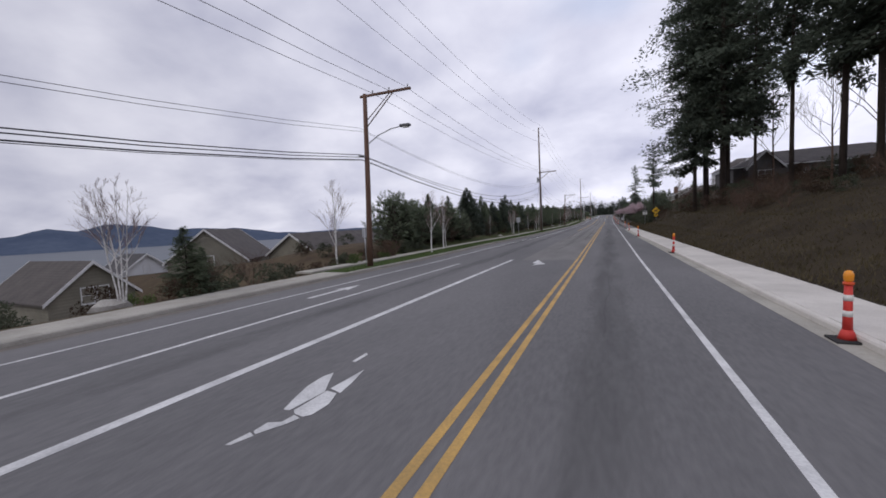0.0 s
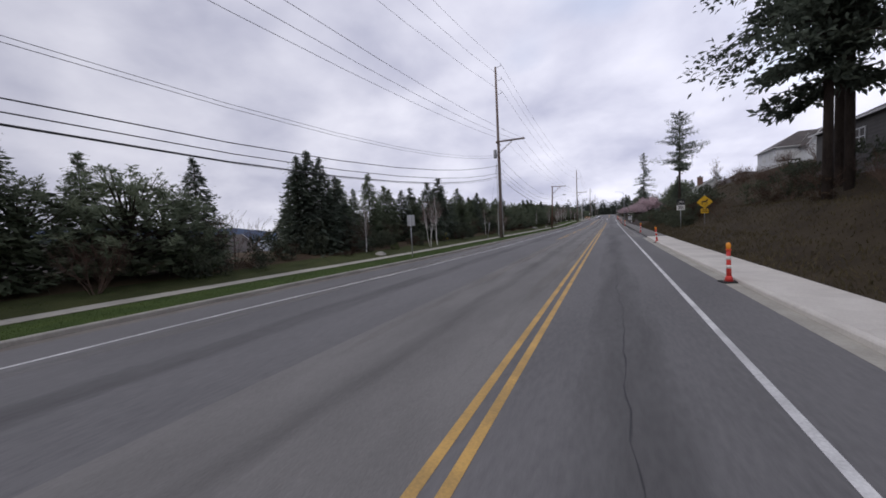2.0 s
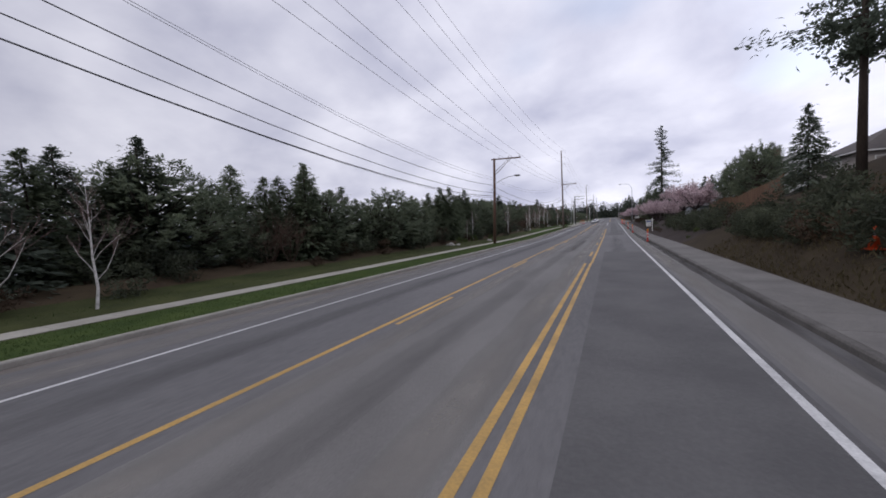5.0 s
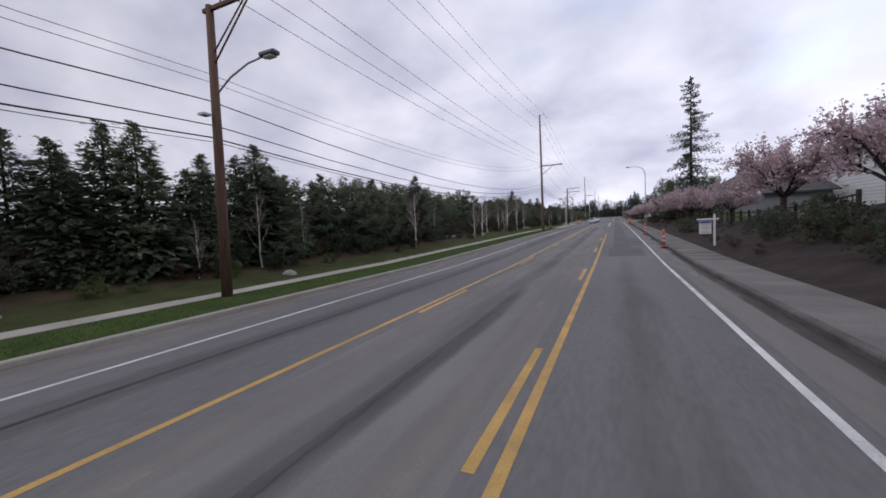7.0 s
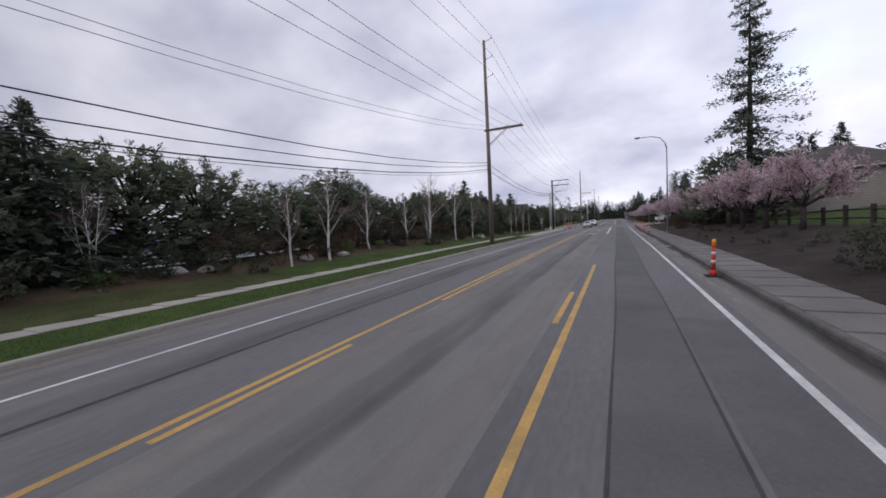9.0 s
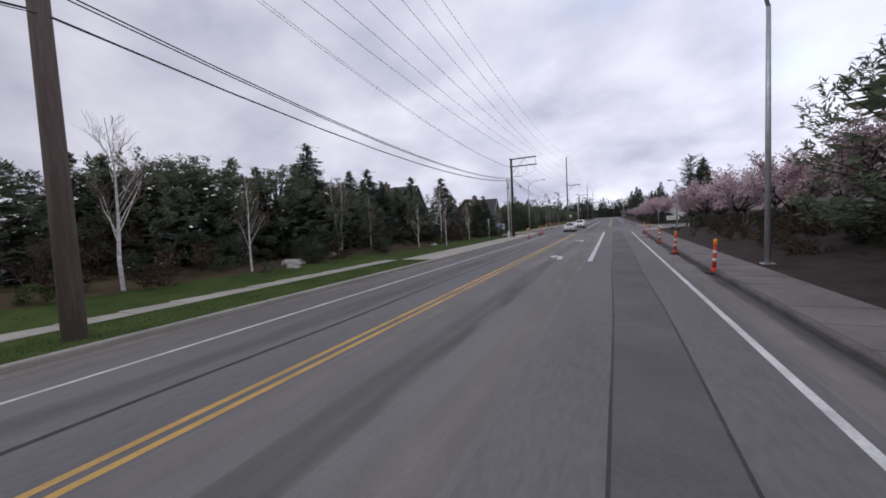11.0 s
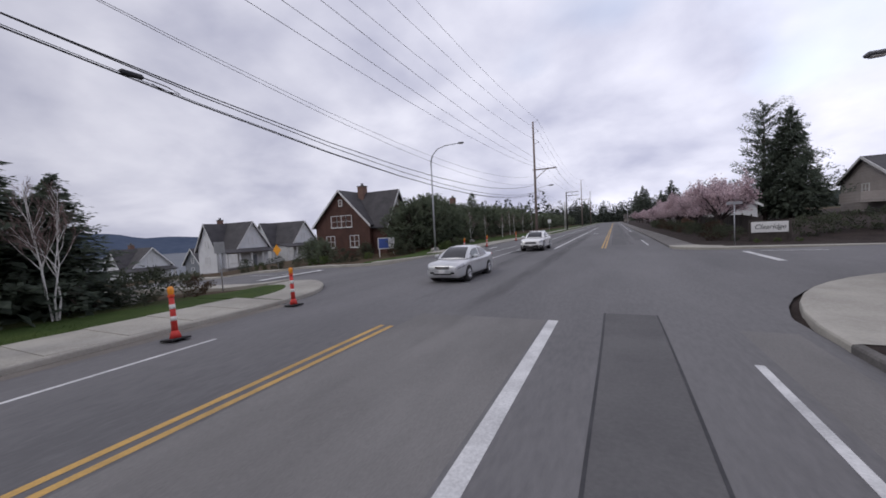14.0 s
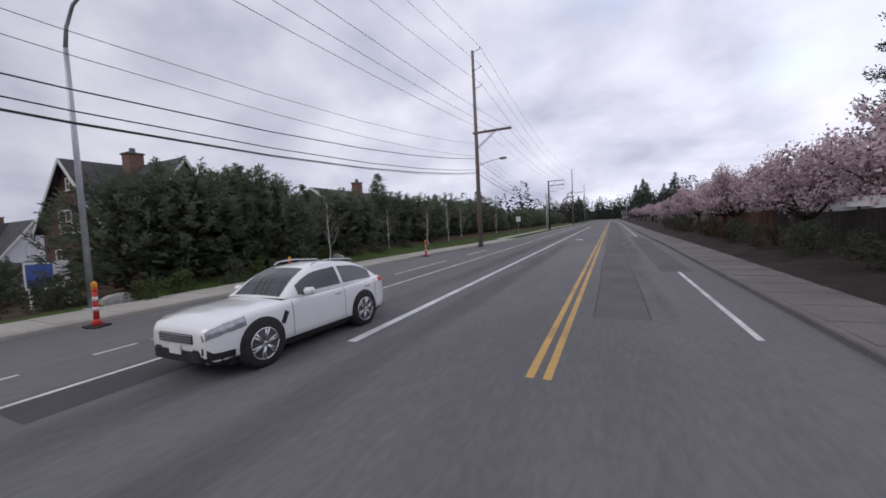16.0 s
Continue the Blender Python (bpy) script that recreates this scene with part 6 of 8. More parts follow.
old = conifer(14.4, 4.3, 312, M["needles_fir"], "old open-crowned fir leaning over a denser fir", "open_fir_tree", bare=0.16, leaves=13000, leaf=0.36, droop=-0.05, shape=0.17, gappy=0.35, trunk_r=0.3, tip_up=0.22, dense=7, low=0.62, ramp=0.8, fan=0.16)
old.matrix_world = pose(18.2, 290.0, land(18.2, 290) - 0.2)
plant(PINE, 12.2, 203, 1.6, used)
plant(PINE, 17.5, 206, 1.5, used)
for x, y, s in ((33, 196, 1.7), (35, 199, 1.9), (38, 203, 2.0), (30, 236, 1.7), (33, 240, 1.8), (36, 238, 2.0), (14.5, 500, 3.1), (17.0, 486, 2.8), (20.5, 510, 3.3), (26, 478, 2.6), (33, 496, 3.0), (-17, 520, 2.0), (-20, 540, 2.4), (13.5, 118, 0.8)):
    plant(YOUNG_FIR, x, y, s, used)
for x, y, s in ((16.0, 144.5, 1.1), (17.2, 140.0, 1.3), (15.8, 136.0, 1.15), (18.6, 147, 1.2)):
    plant(PINE, x, y, s, used)
# garden of the brown house
for x, y, s in ((-20.6, 273.6, 1.2), (-22.0, 277.0, 1.3), (-20.0, 271.2, 1.08), (-20.7, 268.7, 1.02), (-22.2, 270.4, 1.0), (-26.4, 267.4, 0.4), (-31.6, 266.0, 0.6), (-34.2, 267.4, 0.7), (-18.8, 276.2, 1.0), (-36.5, 268.5, 0.6)):
    plant(PINE, x, y, s, used)
for x, y, s in ((-23.5, 264.0, 0.9), (-25.2, 263.4, 0.8), (-27.0, 263.6, 1.0), (-29.2, 263.2, 1.1), (-31.6, 263.8, 1.0), (-33.6, 263.4, 0.9), (-20.4, 264.0, 0.6), (-36, 262.5, 1.0), (-40, 263.5, 1.2), (-44, 264.5, 1.2), (-19.4, 266.0, 0.9)):
    plant(random.choice([SHRUB, BROWN_SHRUB, SHRUB, GREEN_SHRUB]), x, y, s, used)
# low planting on the slope below the road at the start
for x, y, s in ((-13.9, 4.6, 1.3), (-15.4, 6.4, 1.5), (-18.5, 9.5, 1.9), (-20, 6, 1.9), (-22, 12, 2.0), (-24, 8, 2.2), (-19.5, 14.5, 1.8), (-22.5, 18, 2.0), (-26, 14, 2.2), (-28, 20, 2.2), (-21, 22.5, 1.8), (-25, 25, 2.0), (-30, 27, 2.2), (-17.8, 0.5, 1.8), (-21, 1.5, 2.0), (-26, 2.5, 2.2), (-31, 8.5, 2.3), (-34, 15, 2.2), (-18, 26.5, 1.3), (-16.2, 28.2, 1.2), (-37, 34, 2.0), (-31, 36, 2.0)):
    plant(random.choice([SHRUB, SHRUB, BROWN_SHRUB, GREEN_SHRUB]), x, y, s * 0.55, used)
# evergreen mass on the bank by the sale board
for i in range(13):
    plant(SHRUB, random.uniform(8.6, 11.2), 124 + 2.1 * i + random.uniform(-0.8, 0.8), random.uniform(0.8, 1.25), used)
for i in range(26):
    plant(SHRUB, random.uniform(7.6, 9.8), 79 + 1.3 * i + random.uniform(-0.5, 0.5), random.uniform(0.8, 1.15), used)
for i in range(20):
    plant(random.choice([SHRUB, SHRUB, BROWN_SHRUB]), random.uniform(7.8, 11.5), 78 + 1.9 * i + random.uniform(-0.8, 0.8), random.uniform(0.9, 1.4), used)
for i in range(60):
    y = 122 + 1.95 * i + random.uniform(-0.9, 0.9)
    plant(random.choice([SHRUB, GREEN_SHRUB, BROWN_SHRUB, SHRUB]), random.uniform(6.9, 9.2), y, random.uniform(0.22, 0.5) * (0.55 if y > 150 else 1.0), used)
# dark low planting under the cherries
for i in range(30):
    plant(random.choice([SHRUB, SHRUB, BROWN_SHRUB]), random.uniform(9.0, 10.4), 103 + 4.7 * i + random.uniform(-1, 1), random.uniform(0.6, 1.0) * (1.0 if i < 10 else 0.45), used)
for i in range(16):
    plant(random.choice([BROWN_SHRUB, SHRUB]), random.uniform(10.6, 12.0), 197 + 2.5 * i + random.uniform(-0.6, 0.6), random.uniform(0.9, 1.2), used)
# shrubs and dark hedges on the right bank
for x, y, s in ((10.2, 84, 1.3), (10.8, 87.5, 1.5), (10.0, 91, 1.4), (11.5, 94, 1.6), (9.2, 97, 1.1), (10.8, 99, 1.4), (12.5, 89, 1.7), (13.5, 95, 1.7), (9.4, 104, 1.2), (9.0, 108, 1.1), (8.8, 113, 1.0), (9.2, 118, 1.2), (8.4, 128, 1.0), (8.6, 131, 1.1), (8.2, 134.5, 0.9), (9, 122, 1.2),
                (7.5, 161.8, 0.95), (7.6, 164.8, 1.0), (12.2, 245.2, 0.9), (12.9, 246.0, 0.8), (13.6, 247.0, 0.8)):
    plant(SHRUB, x, y, s, used)
for x, y, s in ((13, 40, 1.5), (15, 46, 1.6), (16, 52, 1.7), (14.2, 58, 1.5), (14, 64, 1.6), (13.5, 68, 1.6), (13, 73, 1.5), (17, 77, 1.8), (16, 82, 1.7), (18, 86, 1.8), (19, 92, 1.8), (18, 98, 1.8), (20, 104, 1.7), (22, 80, 1.8), (24, 90, 1.8), (24, 100, 1.8), (16, 104, 1.6), (27, 110, 1.5), (25, 70, 1.6), (20, 74, 1.7), (22, 110, 1.6), (19, 112, 1.5)):
    s = s * 0.62
    plant(BARE, x, y, s, used)
    plant(random.choice([BARE, BROWN_SHRUB]), x + random.uniform(-2.5, 2.5), y + random.uniform(-2.5, 2.5), s, used)
for x, y, s in ((15, 70, 2.0), (17, 67, 1.8), (16, 74, 1.7), (19, 62, 1.7), (13.8, 76, 1.5)):
    plant(SHRUB, x, y, s, used)
for y in [267.5 + 2.2 * i for i in range(26)]:
    plant(random.choice([SHRUB, SHRUB, BROWN_SHRUB]), random.uniform(8.4, 9.4), y, random.uniform(0.8, 1.1), used)
for x, y, s in ((10.3, 264.0, 0.3), (11.4, 263.9, 0.35), (12.6, 264.0, 0.3)):
    plant(GREEN_SHRUB, x, y, s, used)
for x, y, s in ((9.3, 266.2, 0.9), (13.6, 265.8, 1.1), (15.2, 266.4, 1.1), (17.0, 266.8, 1.15), (18.8, 267.2, 1.1), (20.4, 267.8, 1.2), (10.6, 235.6, 0.9), (12.6, 246.6, 0.95), (11.9, 246.0, 0.7), (-21.0, 266.3, 1.0), (-20.2, 265.6, 0.85)):
    plant(SHRUB, x, y, s, used)
for x, y, s in ((8.0, 203, 0.9), (8.6, 208, 1.0), (8.2, 213, 0.9), (8.8, 218, 1.0)):
    plant(BROWN_SHRUB, x, y, s, used)
for i in range(46):
    x, y = random.uniform(14.5, 31), random.uniform(36, 69)
    plant(random.choice([BROWN_SHRUB, SHRUB, BARE, BROWN_SHRUB]), x, y, random.uniform(0.9, 1.7), used)
bare_tree = birch(260, 6.0, 3, "bare spreading tree above the bank")
bare_tree.matrix_world = pose(20, 119, land(20, 119))


def far_woods():
    """Distant woods along the skyline, too many to count."""
    rng = np.random.default_rng(5)
    cs, ds, ls = [], [], []
    spots = []
    for k in range(330):
        side = rng.random()
        if side < 0.45:
            x, y = rng.uniform(-70, -24), rng.uniform(340, 760)
        elif side < 0.8:
            x, y = rng.uniform(16, 140), rng.uniform(330, 760)
        else:
            x, y = rng.uniform(-60, 60), rng.uniform(720, 900)
        h = rng.uniform(7, 13) * (1.0 if rng.random() < 0.8 else 1.5)
        spots.append((x, y, h))
    for k in range(150):
        spots.append((rng.uniform(-75, 75), rng.uniform(622, 760), rng.uniform(13, 25)))
    for k in range(60):
        spots.append((rng.uniform(-34, -15), rng.uniform(420, 620), rng.uniform(8, 15)))
        spots.append((rng.uniform(14, 40), rng.uniform(440, 620), rng.uniform(8, 17)))
    for k in range(70):
        spots.append((rng.uniform(45, 130), rng.uniform(120, 330), rng.uniform(10, 18)))
    for x, y, h in spots:
        n = 150
        u = rng.random(n) ** 1.25
        r = h * 0.26 * (1 - u) ** 0.8 * rng.uniform(0.3, 1.15, n)
        a = rng.uniform(0, 6.28, n)
        z0 = land(x, y) - 0.3
        cs.append(np.stack([x + r * np.cos(a), y + r * np.sin(a), z0 + h * (0.04 + 0.95 * u)], 1))
        ds.append(np.stack([np.cos(a), np.sin(a), rng.uniform(-0.6, 0.5, n)], 1))
        ls.append(h * 0.13 * rng.uniform(0.6, 1.2, n) * (0.5 + 0.6 * (1 - u)))
    c, d, l = np.concatenate(cs), np.concatenate(ds), np.concatenate(ls)
    ob = leaf_object("distant_woods", leaf_arrays(c, d, l, l * 0.5, rng), M["woods"], None)
    return tagged(ob, "dark distant conifer woods on the skyline", "woods", kind="stuff")


far_woods()


def blades(name, count, seed, spot, h0, h1, mat, label):
    rng = np.random.default_rng(seed)
    cs = []
    while len(cs) < count:
        p = spot(rng)
        if p:
            cs.append((p[0], p[1], land(p[0], p[1]) - 0.01))
    c = np.array(cs)
    d = rng.normal(size=c.shape) * 0.35 + np.array([0, 0, 1.0])
    l = rng.uniform(h0, h1, len(c))
    ob = leaf_object(name, leaf_arrays(c, d, l, l * 0.16 + 0.012, rng), mat, None)
    return tagged(ob, label, "grass", kind="stuff")


def verge_spot(rng):
    y = rng.uniform(12, 204)
    return (x_left(y) - rng.uniform(0.2, VERGE - 0.05), y)


def lawn_spot(rng):
    y = rng.uniform(20, 236)
    return (x_left(y) - (rng.uniform(4.0, 6.0) if y < 204 else rng.uniform(2.7, 5.0)), y)


def bank_spot(rng):
    y = rng.uniform(-5, 112)
    d = 1.75 + 20 * rng.random() ** 1.5
    return (x_right(y) + d, y)


blades("verge_grass", 80000, 1, verge_spot, 0.025, 0.06, M["grass_blade"], "short green verge grass")
blades("lawn_grass", 34000, 2, lawn_spot, 0.025, 0.07, M["grass_blade"], "short green lawn grass")
blades("bank_grass", 56000, 3, bank_spot, 0.06, 0.26, M["dead_grass"], "dry brown grass on the bank")


def rock(x, y, s, seed):
    bm = bmesh.new()
    bmesh.ops.create_icosphere(bm, subdivisions=2, radius=s)
    for v in bm.verts:
        k = 1 + 0.35 * noise.noise(v.co * (1.3 / s) + Vector((seed * 7.1, 0, 0)))
        v.co = Vector((v.co.x * k * 1.25, v.co.y * k, max(v.co.z * k * 0.72, -0.25 * s)))
    ob = part("boulder", bm, M["rock"])
    ob.matrix_world = pose(x, y, land(x, y) + 0.1 * s, 0, 0, seed * 40)
    tagged(ob, "pale grey boulder in the planting bed", "boulder", "boulders in the beds")


for i, (x, y, s) in enumerate(((-15.0, 55.6, 0.35), (-15.6, 122.2, 0.4), (-15.2, 123.4, 0.25), (-17.6, 160.6, 0.45), (-17.4, 161.9, 0.4), (-16.2, 198.6, 0.5), (-15.6, 198.2, 0.3), (-16.4, 199.4, 0.35), (-16.8, 202.8, 0.35), (-17.0, 168.0, 0.4), (-16.6, 171.0, 0.35), (-15.2, 215.6, 0.3), (-16.4, 266.4, 0.5), (-17.6, 280.6, 0.45), (-14.6, 133.6, 0.3), (-16.4, 238.6, 0.45), (-15.0, 2.8, 0.5))):
    rock(x, y, s, i)

# ---- houses ----
def window(parent, face, u, z, w, h, bx):
    """A framed sash window on a face of the block bx = (x0, y0, x1, y1): 'S' is the face at y0, 'E' at x1, 'W' at x0, 'N' at y1."""
    x0, y0, x1, y1 = bx
    if face in "SN":
        yy = y0 if face == "S" else y1
        s = -1 if face == "S" else 1
        m = Matrix.Translation((u, yy, z)) @ (Matrix.Identity(4) if s < 0 else Matrix.Rotation(math.pi, 4, "Z"))
    else:
        xx = x1 if face == "E" else x0
        m = Matrix.Translation((xx, u, z)) @ Matrix.Rotation(math.pi / 2 if face == "E" else -math.pi / 2, 4, "Z")
    t = 0.09
    rings = []
    for yy in (-0.07, 0.05):
        for k in (1, 0):
            a, b = w / 2 + t * k, h / 2 + t * k
            rings += [m @ Vector(p) for p in ((-a, yy, -b), (a, yy, -b), (a, yy, b), (-a, yy, b))]
    quads = []
    for i in range(4):
        j = (i + 1) % 4
        quads += [(i, j, 4 + j, 4 + i), (8 + j, 8 + i, 12 + i, 12 + j), (j, i, 8 + i, 8 + j), (4 + i, 4 + j, 12 + j, 12 + i)]
    win = mesh_object("window", rings, quads, M["trim_white"], parent, "white-framed window")
    bars = [("sill", (-w / 2 - t - 0.04, -0.13, -h / 2 - t - 0.05, w / 2 + t + 0.04, 0.03, -h / 2 - t - 0.002)), ("glazing_bar", (-w / 2, -0.05, -0.03, w / 2, 0.018, 0.03))]
    if w > 1.0:
        bars.append(("mullion", (-0.04, -0.055, -h / 2, 0.04, 0.016, h / 2)))
    for nm, corners in bars:
        bm = bmesh.new()
        box(bm, *corners, m=m)
        part(nm, bm, M["trim_white"], win)
    bm = bmesh.new()
    box(bm, -w / 2, 0.02, -h / 2, w / 2, 0.045, h / 2, m=m)
    part("pane", bm, M["pane"], win)


def block(e, x0, y0, x1, y1, z0, eave, ridge, axis, wall, roof, over=0.45, hip=False, trim=True):
    """Walls and roof of one wing; axis is the way the ridge runs."""
    cx, cy = (x0 + x1) / 2, (y0 + y1) / 2
    if hip:
        v = [(x0, y0, z0), (x1, y0, z0), (x1, y1, z0), (x0, y1, z0), (x0, y0, eave), (x1, y0, eave), (x1, y1, eave), (x0, y1, eave)]
        f = [(0, 1, 5, 4), (1, 2, 6, 5), (2, 3, 7, 6), (3, 0, 4, 7), (4, 5, 6, 7)]
        mesh_object("wall", v, f, wall, e)
        k = min(x1 - x0, y1 - y0) / 2
        a = [(x0 - over, y0 - over, eave - 0.1), (x1 + over, y0 - over, eave - 0.1), (x1 + over, y1 + over, eave - 0.1), (x0 - over, y1 + over, eave - 0.1)]
        if axis == "x":
            r = [(x0 + k, cy, ridge), (x1 - k, cy, ridge)]
            fs = [(0, 1, 5, 4), (1, 2, 5), (2, 3, 4, 5), (3, 0, 4)]
        else:
            r = [(cx, y0 + k, ridge), (cx, y1 - k, ridge)]
            fs = [(0, 1, 4), (1, 2, 5, 4), (2, 3, 5), (3, 0, 4, 5)]
        mesh_object("roof", a + r, fs + [(3, 2, 1, 0)], roof, e)
        bm = bmesh.new()
        box(bm, x0 - over - 0.03, y0 - over - 0.03, eave - 0.22, x1 + over + 0.03, y0 - over + 0.03, eave - 0.08)
        box(bm, x0 - over - 0.03, y0 - over, eave - 0.22, x0 - over + 0.03, y1 + over, eave - 0.08)
        box(bm, x1 + over - 0.03, y0 - over, eave - 0.22, x1 + over + 0.03, y1 + over, eave - 0.08)
        part("gutter", bm, M["trim_white"], e)
        return
    if axis == "y":
        v = [(x0, y0, z0), (x1, y0, z0), (x1, y0, eave), (cx, y0, ridge), (x0, y0, eave), (x0, y1, z0), (x1, y1, z0), (x1, y1, eave), (cx, y1, ridge), (x0, y1, eave)]
        half = (x1 - x0) / 2
    else:
        v = [(x1, y0, z0), (x1, y1, z0), (x1, y1, eave), (x1, cy, ridge), (x1, y0, eave), (x0, y0, z0), (x0, y1, z0), (x0, y1, eave), (x0, cy, ridge), (x0, y0, eave)]
        half = (y1 - y0) / 2
    f = [(0, 1, 2, 3, 4), (9, 8, 7, 6, 5), (1, 6, 7, 2), (0, 4, 9, 5), (2, 7, 8, 3), (3, 8, 9, 4)]
    mesh_object("wall", v, f, wall, e)
    slope = (ridge - eave) / half
    t = 0.16
    for s in (-1, 1):
        lo, hi = half + over, 0.0
        zl, zh = eave - slope * over, ridge
        if axis == "y":
            quad = [(cx + s * lo, y0 - over, zl), (cx + s * lo, y1 + over, zl), (cx, y1 + over, zh), (cx, y0 - over, zh)]
        else:
            quad = [(x0 - over, cy + s * lo, zl), (x1 + over, cy + s * lo, zl), (x1 + over, cy, zh), (x0 - over, cy, zh)]
        up = [(a, b, c + t) for a, b, c in quad]
        lowq = [(a, b, c + 0.02) for a, b, c in quad]
        vv = lowq + up
        mesh_object("roof", vv, [(0, 1, 2, 3), (7, 6, 5, 4), (0, 4, 5, 1), (1, 5, 6, 2), (2, 6, 7, 3), (3, 7, 4, 0)], roof, e)
        if trim:
            for end in (0, 1):
                if axis == "y":
                    yy = y0 - over - 0.03 if end == 0 else y1 + over + 0.03
                    p, q = (cx + s * lo, yy, zl), (cx, yy, zh)
                    off = (0, 0.05, 0)
                else:
                    xx = x1 + over + 0.03 if end == 0 else x0 - over - 0.03
                    p, q = (xx, cy + s * lo, zl), (xx, cy, zh)
                    off = (0.05, 0, 0)
                vv = []
                for b in (p, q):
                    vv += [(b[0], b[1], b[2] - 0.12), (b[0] + off[0], b[1] + off[1], b[2] - 0.12), (b[0] + off[0], b[1] + off[1], b[2] + 0.2), (b[0], b[1], b[2] + 0.2)]
                mesh_object("bargeboard", vv, [(0, 1, 2, 3), (7, 6, 5, 4), (0, 4, 5, 1), (1, 5, 6, 2), (2, 6, 7, 3), (3, 7, 4, 0)], M["trim_white"], e)


def chimney(e, x, y, z0, z1, w=0.8):
    bm = bmesh.new()
    box(bm, x - w / 2, y - w / 2, z0, x + w / 2, y + w / 2, z1, 0.02)
    c = part("chimney", bm, M["brick_chimney"], e)
    bm = bmesh.new()
    box(bm, x - w / 2 - 0.08, y - w / 2 - 0.08, z1, x + w / 2 + 0.08, y + w / 2 + 0.08, z1 + 0.12, 0.02)
    part("cap", bm, M["concrete_old"], c)
    tube("flue", [(x, y, z1 + 0.12), (x, y, z1 + 0.5)], [0.2, 0.2], M["lamp_head"], c, n=10)


def porch(e, x0, x1, y, depth, floor_z, top, n, roof):
    """A roofed veranda along the face at y, towards -y."""
    v = [(x0 - 0.3, y, top + 0.55), (x1 + 0.3, y, top + 0.55), (x1 + 0.3, y - depth - 0.3, top), (x0 - 0.3, y - depth - 0.3, top)]
    vv = v + [(a, b, c + 0.14) for a, b, c in v]
    mesh_object("porch_roof", vv, [(0, 1, 2, 3), (7, 6, 5, 4), (0, 4, 5, 1), (1, 5, 6, 2), (2, 6, 7, 3), (3, 7, 4, 0)], roof, e)
    bm = bmesh.new()
    box(bm, x0, y - depth, floor_z - 1.2, x1, y - 0.01, floor_z, 0.02)
    part("porch_floor", bm, M["concrete_old"], e)
    for i in range(n):
        px = x0 + 0.15 + (x1 - x0 - 0.3) * i / (n - 1)
        bm = bmesh.new()
        box(bm, px - 0.13, y - depth + 0.05, floor_z, px + 0.13, y - depth + 0.31, top + 0.08, 0.02)
        part("porch_post", bm, M["trim_white"], e)
    bm = bmesh.new()
    box(bm, x0, y - depth + 0.08, top - 0.12, x1, y - depth + 0.28, top + 0.06)
    part("porch_beam", bm, M["trim_white"], e)
    for i in range(n - 1):
        if i == n // 2:
            continue
        pa = x0 + 0.15 + (x1 - x0 - 0.3) * i / (n - 1) + 0.14
        pb = x0 + 0.15 + (x1 - x0 - 0.3) * (i + 1) / (n - 1) - 0.14
        bm = bmesh.new()
        box(bm, pa, y - depth + 0.14, floor_z + 0.8, pb, y - depth + 0.22, floor_z + 0.88)
        box(bm, pa, y - depth + 0.14, floor_z + 0.1, pb, y - depth + 0.22, floor_z + 0.16)
        k = max(3, int((pb - pa) / 0.16))
        for j in range(k):
            qx = pa + (pb - pa) * (j + 0.5) / k
            box(bm, qx - 0.025, y - depth + 0.16, floor_z + 0.16, qx + 0.025, y - depth + 0.2, floor_z + 0.8)
        part("railing", bm, M["trim_white"], e)["kind"] = "stuff"


def house(x, y, z, label, rot=0):
    return thing("house", pose(x, y, z, 0, 0, rot), label, "house")


def scaled_house(x, y, s, label):
    e = house(x, y, land(x, y) + 0.3, label)
    e.matrix_world = Matrix.Translation((x, y, land(x, y) + 0.3)) @ Matrix.Diagonal((s, s, s, 1))
    return e


# the brown shingled house beside the side street
h = house(-33.0, 271.5, 1.25, "brown shingled house with white trim and two gables")
block(h, -5.0, 0, 4.4, 7.0, -2.5, 3.6, 8.2, "y", M["shingle_brown"], M["roof_grey"])
block(h, -0.3, 0.7, 6.6, 6.5, -2.5, 3.5, 8.0, "x", M["shingle_brown"], M["roof_grey"])
for u, w in ((-1.0, 0.9), (0.3, 1.5), (1.6, 0.9)):
    window(h, "S", u - 0.6, 4.0, w, 1.5, (-5, 0, 4.4, 7))
window(h, "S", -0.3, 6.6, 0.45, 0.7, (-5, 0, 4.4, 7))
window(h, "S", -2.4, 1.2, 1.4, 1.5, (-5, 0, 4.4, 7))
window(h, "S", 1.8, 1.2, 1.4, 1.5, (-5, 0, 4.4, 7))
window(h, "E", 2.4, 4.2, 0.9, 1.1, (-0.3, 0.7, 6.6, 6.5))
window(h, "E", 4.8, 4.2, 0.9, 1.1, (-0.3, 0.7, 6.6, 6.5))
window(h, "E", 3.6, 6.4, 0.4, 0.5, (-0.3, 0.7, 6.6, 6.5))
window(h, "E", 3.6, 1.2, 1.4, 1.6, (-0.3, 0.7, 6.6, 6.5))
chimney(h, 1.0, 3.4, 6.0, 9.0, 1.0)

